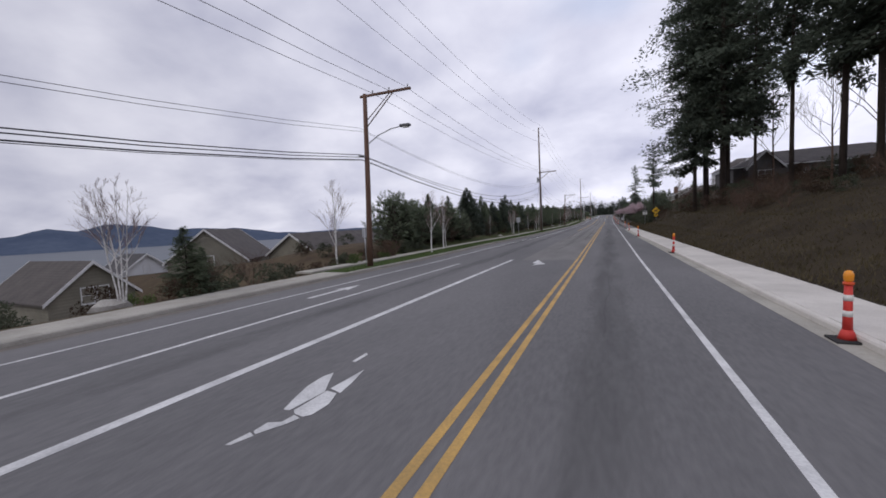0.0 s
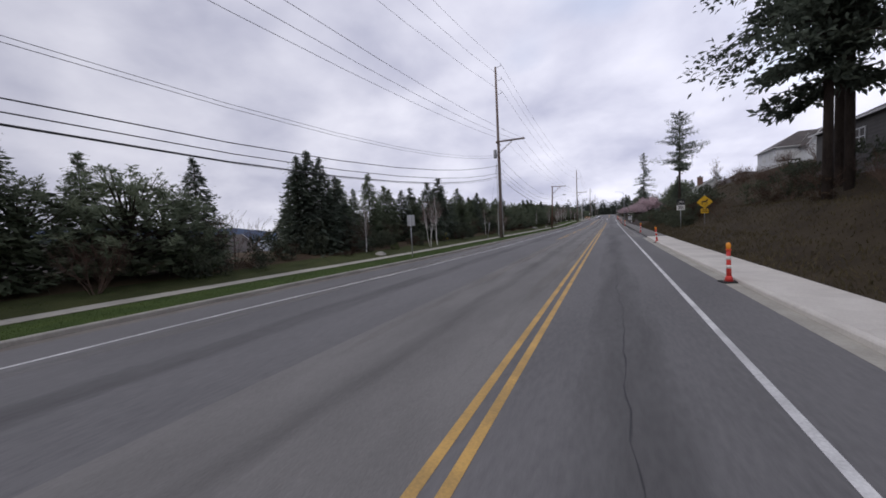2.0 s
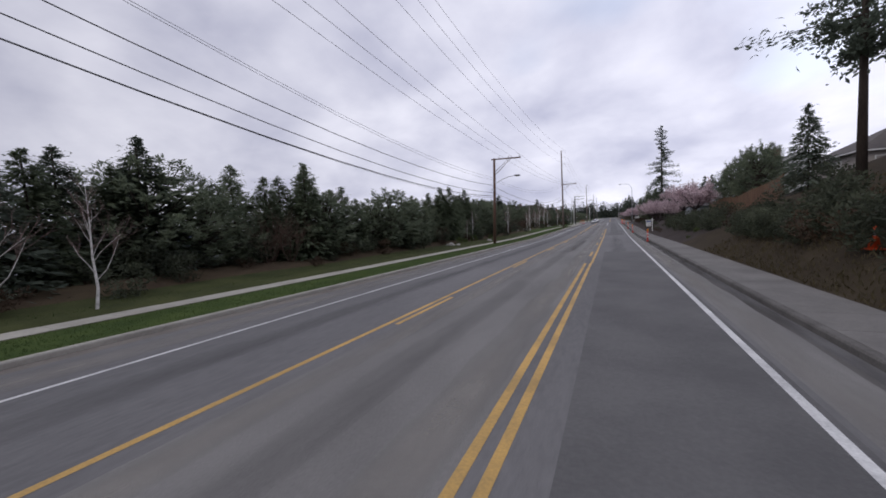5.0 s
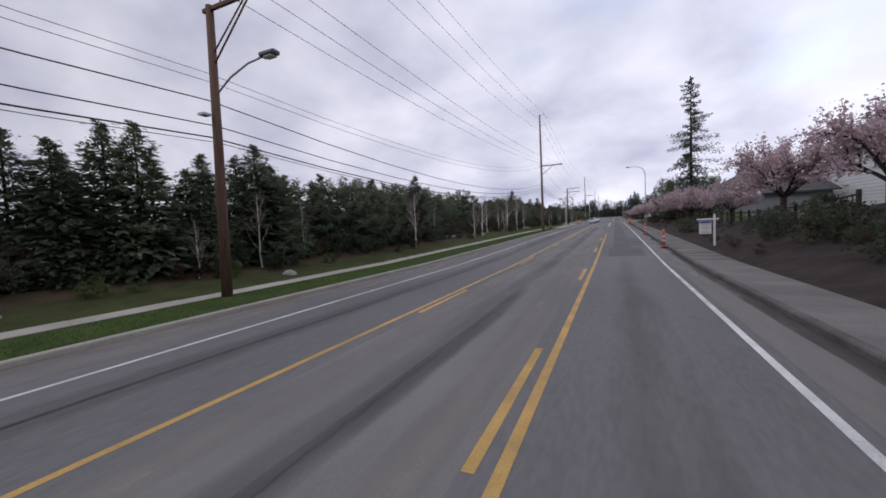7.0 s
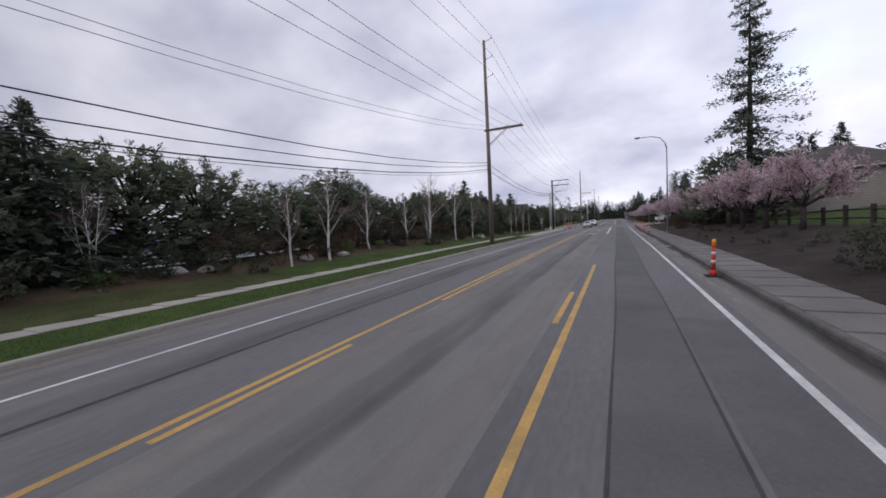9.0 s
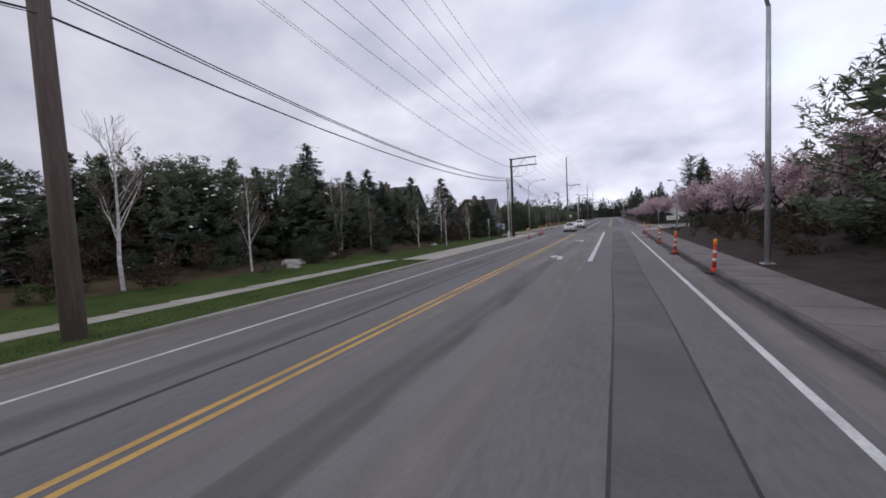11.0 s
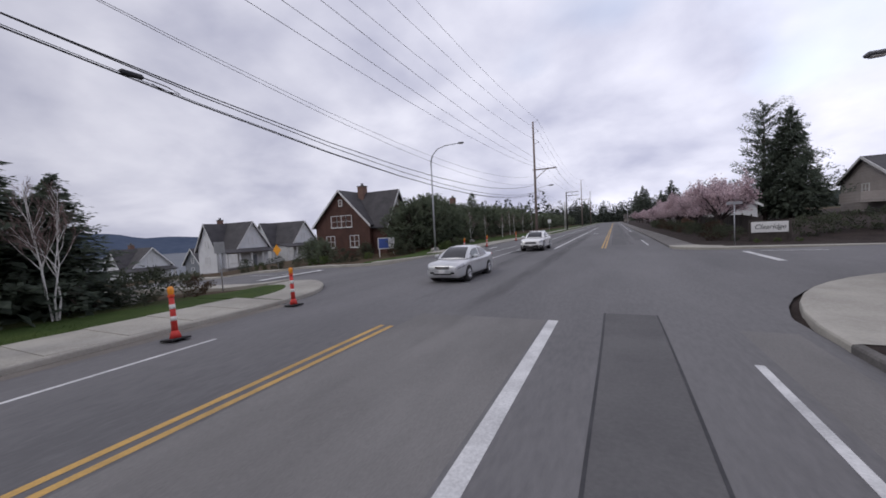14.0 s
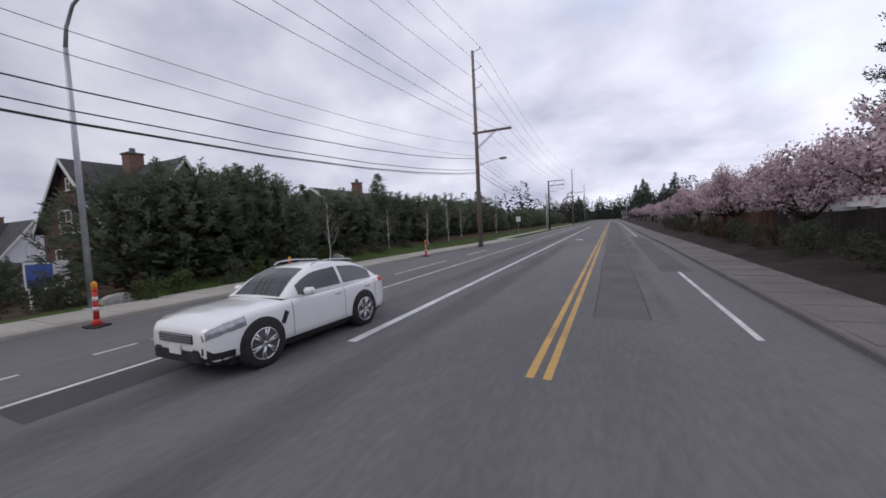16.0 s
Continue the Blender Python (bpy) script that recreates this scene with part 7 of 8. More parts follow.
# pale houses with verandas, gable end towards the road
def veranda_house(x, y, z, s, eave, ridge, length, wall, wing_wall, label, stack=True):
    e = house(x, y, z, label)
    e.matrix_world = Matrix.Translation((x, y, z)) @ Matrix.Rotation(math.pi / 2, 4, "Z") @ Matrix.Diagonal((s, s, s, 1))
    front = (-3.2, 0, 3.2, length)
    side = (-4.4, length - 5.6, 1.0, length - 0.4)
    block(e, *front, -2.5, eave, ridge, "y", wall, M["roof_grey"])
    block(e, *side, -2.5, eave - 0.1, ridge - 0.15, "x", wing_wall, M["roof_grey"])
    for u in (-0.45, 0.45):
        window(e, "S", u, eave + 1.05, 0.62, 1.15, front)
    window(e, "S", 0.0, eave + (ridge - eave) * 0.68, 0.4, 0.5, front)
    for u in (-1.9, 1.6):
        window(e, "S", u, 1.55, 1.1, 1.4, front)
    window(e, "W", length - 3.0, eave + 0.6, 0.8, 1.1, side)
    window(e, "W", length - 3.0, 1.5, 1.2, 1.3, side)
    bm = bmesh.new()
    box(bm, -0.25, -0.06, 0.3, 0.65, 0.02, 2.3, 0.01)
    part("door", bm, M["siding_blue"], e, "blue panelled front door")
    porch(e, -6.6, 3.0, -0.02, 2.1, 0.3, eave - 1.05, 5, M["roof_grey"])
    if stack:
        chimney(e, -0.6, length - 1.6, ridge - 1.0, ridge + 0.75, 0.8)
    return e


veranda_house(-60.0, 277.9, -1.6, 1.0, 3.9, 8.3, 9.6, M["siding_white"], M["siding_white"], "pale grey house with a veranda and white posts")
veranda_house(-60.0, 290.6, -1.5, 1.0, 4.2, 8.4, 10.8, M["siding_white"], M["siding_white"], "pale gabled house with a blue door behind shrubs", False)
veranda_house(-131.0, 296.6, -7.4, 1.6, 2.9, 6.2, 7.5, M["siding_white"], M["siding_white"], "white cottage with a veranda near the water")
h = scaled_house(-101, 291, 1.25, "small blue-grey gabled house down the side street")
block(h, -2.6, 0, 2.8, 8, -3, 2.8, 5.8, "y", M["siding_blue"], M["roof_grey"])
window(h, "S", 0.1, 3.4, 0.7, 1.0, (-2.6, 0, 2.8, 8))
window(h, "S", 0.1, 1.2, 1.0, 1.2, (-2.6, 0, 2.8, 8))
h = scaled_house(-150, 285, 1.2, "low brown-roofed house by the water")
block(h, -5, 0, 5, 8, -3, 2.2, 4.2, "x", M["siding_grey"], M["roof_brown"])
# behind the hedge before the side street
h = house(-26.6, 225.8, land(-27, 227), "blue-grey gabled house behind the hedge")
block(h, -2.8, 0, 2.8, 7.0, -2, 2.1, 5.0, "y", M["siding_blue"], M["roof_grey"])
window(h, "S", 0.2, 2.4, 0.8, 1.3, (-2.8, 0, 2.8, 7))
h = house(-31.6, 231.0, 1.0, "tall blue-grey house with a steep dark roof and white bargeboards")
block(h, -5.5, 0, 4.5, 6.0, -2, 4.6, 8.3, "x", M["siding_blue"], M["roof_grey"])
window(h, "S", 3.2, 3.3, 0.9, 1.5, (-5.5, 0, 4.5, 6.0))
window(h, "E", 3.0, 5.6, 0.9, 1.3, (-5.5, 0, 4.5, 6.0))
window(h, "E", 4.2, 1.8, 0.9, 1.3, (-5.5, 0, 4.5, 6.0))
chimney(h, -1.0, 3.2, 6.6, 9.0, 0.9)
h = house(-27.0, 289, land(-27, 290), "house with a long dark roof behind the hedge")
block(h, -5, 0, 4, 16, -2, 3.3, 6.2, "y", M["siding_grey"], M["roof_grey"])
chimney(h, 0.6, 6.0, 5.0, 7.2, 0.9)
# houses below the road at the start
h = house(-52.9, 30.9, -5.2, "olive sided house with a steep gable and white trim", 35)
block(h, -5.4, 0, 5.4, 14, -4, 4.0, 8.5, "y", M["siding_olive"], M["roof_brown"])
window(h, "S", 0.0, 3.6, 1.7, 2.0, (-5.4, 0, 5.4, 14))
window(h, "S", 2.9, 1.2, 1.3, 1.3, (-5.4, 0, 5.4, 14))
h = house(-50.0, 12.3, -6.2, "olive sided house with a low gable and a white window")
block(h, -8.0, -1.4, 5.0, 5.4, -3, 3.4, 6.6, "x", M["siding_olive"], M["roof_brown"])
for u in (1.5, 2.7):
    window(h, "E", u, 3.4, 0.9, 1.5, (-8, -1.4, 5, 5.4))
h = house(-74.5, 28.0, -6.6, "white cottage below the road")
block(h, -3.5, 0, 3.5, 8, -6, 3.4, 6.4, "x", M["siding_white"], M["roof_grey"])
window(h, "E", 4.0, 4.0, 0.9, 1.1, (-3.5, 0, 3.5, 8))
window(h, "E", 4.0, 1.4, 1.4, 1.2, (-3.5, 0, 3.5, 8))
h = house(-45.0, 41.0, -4.2, "long low house with a brown roof below the road")
block(h, -7, 0, 4, 26, -3, 2.9, 6.2, "y", M["siding_olive"], M["roof_brown"])
window(h, "E", 6.0, 1.6, 1.4, 1.2, (-7, 0, 4, 26))
window(h, "E", 14.0, 1.6, 1.4, 1.2, (-7, 0, 4, 26))
h = house(-34.0, 66.0, land(-34, 70), "grey house with a white gable behind the hedge")
block(h, -4, 0, 4, 9, -3, 2.8, 5.8, "y", M["siding_white"], M["roof_grey"])
h = house(-36.0, 154.0, land(-36, 156), "white house seen through the hedge")
block(h, -4, 0, 4, 9, -3, 2.6, 5.4, "y", M["siding_white"], M["roof_grey"])
window(h, "S", 0.0, 2.6, 1.2, 1.3, (-4, 0, 4, 9))

# houses above the right bank
h = house(30.5, 124.0, land(30, 123) + 0.9, "two-storey pale grey house with a hipped roof and balcony")
block(h, 0, 0, 16, 10, -2.5, 5.3, 8.6, "x", M["siding_white"], M["roof_brown"], hip=True)
block(h, 3.6, -3.0, 6.8, 0.5, -2.5, 5.2, 7.4, "y", M["siding_white"], M["roof_brown"])
bm = bmesh.new()
box(bm, -0.06, -0.08, 2.5, 16.06, -0.005, 2.75)
part("belt_course", bm, M["fence_dark"], h)
for u in (1.6, 8.8, 11.2, 14.2):
    window(h, "S", u, 3.9, 1.3, 1.3, (0, 0, 16, 10))
for u in (2.5, 6.0):
    window(h, "W", u, 3.9, 1.2, 1.2, (0, 0, 16, 10))
    window(h, "W", u, 1.2, 1.2, 1.2, (0, 0, 16, 10))
bm = bmesh.new()
box(bm, 6.9, -3.0, 2.55, 13.0, -0.01, 2.75)
part("balcony_floor", bm, M["trim_white"], h)
for px in (7.0, 10.0, 12.9):
    bm = bmesh.new()
    box(bm, px - 0.12, -2.98, -2.0, px + 0.12, -2.74, 2.55)
    part("balcony_post", bm, M["trim_white"], h)
bm = bmesh.new()
box(bm, 6.9, -3.0, 3.6, 13.0, -2.9, 3.7)
for j in range(24):
    qx = 7.0 + j * 0.255
    box(bm, qx - 0.03, -2.97, 2.75, qx + 0.03, -2.92, 3.6)
part("railing", bm, M["trim_white"], h)["kind"] = "stuff"
M["siding_dark"] = siding("siding_dark", (0.075, 0.070, 0.066), (0.11, 0.103, 0.097))
h = house(20.0, 70.0, 6.0, "long dark grey house with a brown roof above the bank")
block(h, 0, 0, 24, 11, -2.5, 3.2, 5.8, "x", M["siding_dark"], M["roof_brown"], hip=True)
block(h, 1.6, -1.4, 5.6, 3.0, -2.5, 3.0, 5.2, "y", M["siding_dark"], M["roof_brown"])
for u in (8.0, 12.0, 17.0):
    window(h, "S", u, 1.6, 1.5, 1.3, (0, 0, 24, 11))
window(h, "S", 3.6, 1.7, 1.6, 1.2, (1.6, -1.4, 5.6, 3.0))
window(h, "W", 4.0, 1.6, 1.5, 1.3, (0, 0, 24, 11))
h = house(24.0, 136.0, land(27, 140) - 0.4, "single-storey house with a brown hipped roof")
block(h, 0, 0, 15, 10, -2.5, 3.0, 6.0, "x", M["siding_tan"], M["roof_brown"], hip=True)
for u in (2.0, 6.0, 10.0):
    window(h, "S", u, 1.6, 1.6, 1.3, (0, 0, 15, 10))
window(h, "W", 4.0, 1.6, 1.6, 1.3, (0, 0, 15, 10))
h = house(21.0, 160.0, land(24, 164) - 0.3, "two-storey white house with a brick chimney")
block(h, 0, 0, 14, 11, -2.5, 5.4, 9.2, "y", M["siding_white"], M["roof_grey"])
for u in (3.0, 7.0, 10.5):
    window(h, "S", u, 4.2, 1.4, 1.3, (0, 0, 14, 11))
window(h, "W", 3.0, 4.2, 1.4, 1.3, (0, 0, 14, 11))
window(h, "W", 8.0, 1.5, 1.4, 1.3, (0, 0, 14, 11))
chimney(h, 4.0, 0.6, 3.0, 10.0, 1.2)
h = house(19.5, 208.0, land(22, 212) - 0.3, "two-storey pale house with a hipped roof behind cherries")
block(h, 0, 0, 12, 10, -2.5, 5.2, 8.2, "x", M["siding_tan"], M["roof_brown"], hip=True)
for u in (2.0, 6.0, 9.5):
    window(h, "S", u, 4.0, 1.2, 1.2, (0, 0, 12, 10))
window(h, "W", 3.0, 4.0, 1.2, 1.2, (0, 0, 12, 10))
window(h, "W", 7.0, 4.0, 1.2, 1.2, (0, 0, 12, 10))
h = house(19.5, 231.5, land(22, 235) - 0.3, "pale grey house behind cherries with white windows")
block(h, 0, 0, 12, 9, -2.5, 4.6, 7.2, "x", M["siding_grey"], M["roof_grey"], hip=True)
for u in (2.0, 5.5, 9.0):
    window(h, "S", u, 3.6, 1.2, 1.1, (0, 0, 12, 9))
window(h, "W", 4.0, 3.6, 1.4, 1.1, (0, 0, 12, 9))
h = house(26.5, 283.0, land(29, 287) - 0.9, "tan house with a grey roof and raised deck stairs")
block(h, 0, 0, 15, 10, -2.0, 4.4, 6.9, "x", M["siding_tan"], M["roof_grey"])
for u in (1.6, 4.2, 8.0, 11.5):
    window(h, "S", u, 3.4, 1.2, 1.1, (0, 0, 15, 10))
window(h, "W", 5.0, 3.4, 1.2, 1.1, (0, 0, 15, 10))
bm = bmesh.new()
box(bm, -2.4, 0.5, 1.9, -0.01, 4.5, 2.1)
box(bm, -2.4, 0.45, 2.1, -0.01, 0.55, 3.0)
box(bm, -2.4, 0.55, 2.1, -2.3, 4.5, 3.0)
part("deck", bm, M["siding_tan"], h)
for k in range(9):
    bm = bmesh.new()
    box(bm, 0.2 + 0.26 * k, -1.2, 1.85 - 0.2 * k, 0.5 + 0.26 * k, -0.02, 1.92 - 0.2 * k)
    part("stair_tread", bm, M["siding_tan"], h)
h = house(14.5, 166.5, land(16, 168) - 0.1, "small white garage behind the rail fence")
block(h, 0, 0, 5.0, 6.0, -1.0, 2.5, 3.6, "x", M["siding_blue"], M["roof_grey"])
h = house(13.0, 288.0, land(15, 290), "small white shed with a gable behind a hedge")
block(h, 0, 0, 4.0, 5.0, -1.0, 2.4, 3.6, "y", M["siding_white"], M["roof_grey"])
window(h, "S", 1.2, 1.7, 0.9, 0.6, (0, 0, 4, 5))
h = house(5.5, 560.0, zr(560) - 0.2, "far brown-roofed house at the road's end")
block(h, 3, 0, 15, 8, -2.0, 3.0, 6.5, "x", M["siding_tan"], M["roof_brown"])

# ---- fences ----
def board_fence(x, y0, y1, height, mat, label, name="board_fence"):
    e = thing(name, pose(x, y0, 0), label, "fence")
    n = int((y1 - y0) / 0.155)
    bm = bmesh.new()
    box(bm, -0.01, -0.07, 0, 0.01, 0.07, height, 0.004)
    me = bpy.data.meshes.new("board")
    bm.to_mesh(me)
    bm.free()
    me.materials.append(mat)
    for i in range(n):
        yy = i * 0.155
        ob = new("board", me)
        ob.parent = e
        ob.matrix_basis = pose(random.uniform(-0.004, 0.004), yy, land(x, y0 + yy) - 0.05 + random.uniform(-0.015, 0.015))
    for k in range(int((y1 - y0) / 2.4) + 1):
        yy = k * 2.4
        z = land(x, y0 + yy)
        bm = bmesh.new()
        box(bm, 0.02, yy - 0.05, z - 0.2, 0.12, yy + 0.05, z + height + 0.08, 0.01)
        part("post", bm, mat, e)
    return e


board_fence(13.4, 122.0, 146.2, 1.8, M["fence_wood"], "brown cedar board fence behind the shrubs")
board_fence(11.8, 292.0, 312.0, 1.5, M["fence_wood"], "brown cedar board fence beyond the junction")
board_fence(11.5, 267.5, 291.5, 1.5, M["fence_dark"], "dark weathered board fence by the estate sign")


def rail_fence(x, y0, y1, label):
    e = thing("rail_fence", pose(x, y0, 0), label, "fence")
    step = 2.5
    n = int((y1 - y0) / step)
    for k in range(n + 1):
        yy = k * step
        z = land(x, y0 + yy)
        bm = bmesh.new()
        box(bm, -0.09, yy - 0.09, z - 0.2, 0.09, yy + 0.09, z + 1.15, 0.02)
        part("post", bm, M["fence_dark"], e)
        if k < n:
            z2 = land(x, y0 + yy + step)
            for hh in (0.45, 0.9):
                tube("rail", [(0, yy, z + hh), (0, yy + step, z2 + hh)], [0.055, 0.05], M["fence_dark"], e, n=5)
    return e


rail_fence(12.6, 146.5, 244, "dark split-rail fence behind the cherry trees")

# ---- signs ----
def plate(parent, name, w, h, z, mat, y=-0.04, turn=0.0, x=0.0, thick=0.006):
    bm = bmesh.new()
    box(bm, -w / 2, -thick / 2, -h / 2, w / 2, thick / 2, h / 2, 0.002, Matrix.Translation((x, y, z)) @ Matrix.Rotation(radians(turn), 4, "Y"))
    return part(name, bm, mat, parent)


def sign_post(x, y, label, height, facing=180, name="road_sign"):
    e = thing(name, pose(x, y, land(x, y), 0, 0, facing + 180), label, "sign")
    tube("post", [(0, 0, -0.2), (0, 0, height)], [0.032, 0.032], M["galvanised"], e, n=6)
    return e


s = sign_post(7.9, 76.8, "black and white bicycle sign with a smaller plate", 3.0)
p = plate(s, "sign_panel", 0.72, 0.6, 2.72, M["sign_black"])
for cx in (-0.14, 0.16):
    tube("wheel_symbol", [(cx + 0.09 * math.cos(a), -0.052, 2.68 + 0.09 * math.sin(a)) for a in [math.pi * 2 * i / 12 for i in range(13)]], [0.012] * 13, M["sign_white"], p, n=4)
bm = bmesh.new()
box(bm, -0.14, -0.055, 2.74, 0.14, -0.047, 2.765)
box(bm, -0.02, -0.055, 2.66, 0.005, -0.047, 2.86)
part("frame_symbol", bm, M["sign_white"], p)
p = plate(s, "lower_plate", 0.72, 0.52, 2.14, M["sign_white"])
for z, w in ((2.26, 0.5), (2.14, 0.4), (2.02, 0.54)):
    plate(p, "text_bar", w, 0.06, z, M["sign_black"], -0.047)
s = sign_post(9.5, 74.4, "yellow diamond deer warning sign with a lower plate", 2.9)
p = plate(s, "sign_panel", 0.92, 0.92, 2.20, M["sign_yellow"], turn=45)
bm = bmesh.new()
box(bm, -0.24, -0.05, 2.17, 0.16, -0.045, 2.31, m=Matrix.Rotation(radians(0), 4, "Y"))
box(bm, 0.12, -0.05, 2.25, 0.20, -0.045, 2.43)
box(bm, 0.16, -0.05, 2.37, 0.30, -0.045, 2.45)
for lx in (-0.3, -0.2, 0.08, 0.2):
    box(bm, lx, -0.05, 1.99, lx + 0.04, -0.045, 2.19)
part("deer_symbol", bm, M["sign_black"], p)
p = plate(s, "lower_plate", 0.62, 0.46, 1.35, M["sign_yellow"])
for z, w in ((1.45, 0.4), (1.29, 0.46)):
    plate(p, "text_bar", w, 0.07, z, M["sign_black"], -0.047)
s = sign_post(-11.75, 54.8, "grey back of a road sign on a steel post", 3.0, 0)
plate(s, "sign_panel", 0.62, 0.78, 2.62, M["sign_back"])
s = sign_post(-13.2, 15.8, "narrow road sign seen from behind", 2.5, 0)
plate(s, "sign_panel", 0.45, 0.6, 2.2, M["sign_back"])
s = sign_post(-12.6, 225.4, "narrow road sign on a steel post", 2.6, 60)
plate(s, "sign_panel", 0.3, 0.45, 2.35, M["sign_back"])
s = sign_post(-12.4, 318.0, "pale back of a road sign far along", 3.0, 0)
plate(s, "sign_panel", 0.7, 0.8, 2.6, M["sign_white"])
s = sign_post(8.7, 262.6, "street name sign post at the corner", 3.0)
plate(s, "name_plate", 0.9, 0.2, 2.9, M["sign_grey"])
p = plate(s, "name_plate_across", 0.01, 0.2, 3.1, M["sign_grey"])
s = sign_post(-17.6, 243.4, "road sign at the side street", 2.6, 200)
plate(s, "sign_panel", 0.6, 0.6, 2.3, M["sign_back"])
top = 2.03 - land(-32.8, 260.0)
s = sign_post(-32.8, 260.0, "orange diamond sign beside the side street", top + 0.4)
plate(s, "sign_panel", 0.9, 0.9, top, M["orange_sign"], turn=45)

# for-sale board
s = thing("sale_sign", pose(6.6, 147.6, land(6.6, 147.6), 0, 0, 8), "white hanging sale board on a white post", "sign")
bm = bmesh.new()
box(bm, -0.05, -0.05, -0.3, 0.05, 0.05, 1.95, 0.008)
part("post", bm, M["sign_white"], s)
bm = bmesh.new()
box(bm, -0.95, -0.04, 1.62, 0.22, 0.04, 1.72, 0.008)
part("arm", bm, M["sign_white"], s)
p = plate(s, "board", 0.66, 0.82, 1.16, M["sign_white"], 0.0, 0, -0.5, 0.02)
plate(p, "header", 0.6, 0.13, 1.48, M["sign_blue"], -0.013, 0, -0.5)
for z, w in ((1.34, 0.46), (1.2, 0.36), (1.1, 0.4), (0.94, 0.2), (0.84, 0.46)):
    plate(p, "text_bar", w, 0.035, z, M["sign_grey"], -0.013, 0, -0.5)

# estate name board
s = thing("estate_sign", pose(11.3, 265.0, zr(265) + 0.3, 0, 0, -8) @ Matrix.Diagonal((0.82, 0.9, 0.86, 1)), "white estate name board with dark script lettering", "sign")
bm = bmesh.new()
box(bm, -1.25, -0.05, 0.62, 1.25, 0.05, 1.52, 0.01)
brd = part("board", bm, M["sign_white"], s)
bm = bmesh.new()
box(bm, -1.45, 0.06, -0.2, 1.45, 0.2, 1.62, 0.02)
part("backing", bm, M["fence_dark"], s)
for px in (-1.35, 1.35):
    bm = bmesh.new()
    box(bm, px - 0.09, -0.06, -0.3, px + 0.09, 0.055, 1.7, 0.01)
    part("post", bm, M["fence_dark"], s)
fc = bpy.data.curves.new("lettering", "FONT")
fc.body = "Clearidge"
fc.size = 0.55
fc.align_x, fc.align_y = "CENTER", "CENTER"
fc.shear = 0.35
fc.extrude = 0.004
fc.materials.append(M["sign_black"])
lt = new("lettering", fc)
lt.parent = brd
lt.matrix_basis = Matrix.Translation((0, -0.058, 1.08)) @ Matrix.Rotation(math.pi / 2, 4, "X")

# blue and white boards by the side streets
s = thing("advert_board", pose(-22.8, 266.6, land(-22.8, 266.6) - 0.45, 0, 0, 35), "blue and white advertising board on posts", "sign")
for px in (-0.8, 0.8):
    bm = bmesh.new()
    box(bm, px - 0.05, -0.05, -0.3, px + 0.05, 0.05, 2.6)
    part("post", bm, M["sign_white"], s)
p = plate(s, "board", 1.9, 1.3, 1.95, M["sign_white"], -0.07)
plate(p, "picture", 1.1, 1.1, 1.95, M["sign_blue"], -0.08, 0, -0.3)
for z, w in ((2.3, 0.5), (2.1, 0.4), (1.9, 0.5)):
    plate(p, "text_bar", w, 0.08, z, M["sign_grey"], -0.08, 0, 0.6)
# utility cabinet by the dark pole
s = thing("utility_box", pose(-11.9, 231.9, land(-11.9, 231.9)), "small grey utility pedestal beside the pole", "utility box")
bm = bmesh.new()
box(bm, -0.14, -0.14, -0.05, 0.14, 0.14, 0.75, 0.03)
body = part("body", bm, M["trim_white"], s)
bm = bmesh.new()
box(bm, -0.155, -0.155, 0.75, 0.155, 0.155, 0.84, 0.03)
part("cap", bm, M["trim_white"], s)

# ---- cars ----
def ring_skin(stations, fn, close):
    """Skin over stations: fn(y) gives the half-section from bottom centre to top centre, mirrored left to right."""
    verts, faces = [], []
    n = 0
    for yy in stations:
        half = fn(yy)
        ring = [(x, yy, z) for x, z in half] + [(-x, yy, z) for x, z in reversed(half[1:-1])]
        n = len(ring)
        verts += ring
    for i in range(len(stations) - 1):
        for k in range(n):
            a, b = i * n + k, i * n + (k + 1) % n
            faces.append((a, a + n, b + n, b))
    if close:
        faces.append(tuple(range(n)))
        faces.append(tuple((len(stations) - 1) * n + k for k in reversed(range(n))))
    return verts, faces


def sheet(fn, us, vs):
    """A grid of points fn(u, v)."""
    verts = [fn(u, v) for u in us for v in vs]
    w = len(vs)
    return verts, [(i * w + j, i * w + j + 1, (i + 1) * w + j + 1, (i + 1) * w + j) for i in range(len(us) - 1) for j in range(w - 1)]


def steps(a, b, n):
    return [a + (b - a) * i / n for i in range(n + 1)]


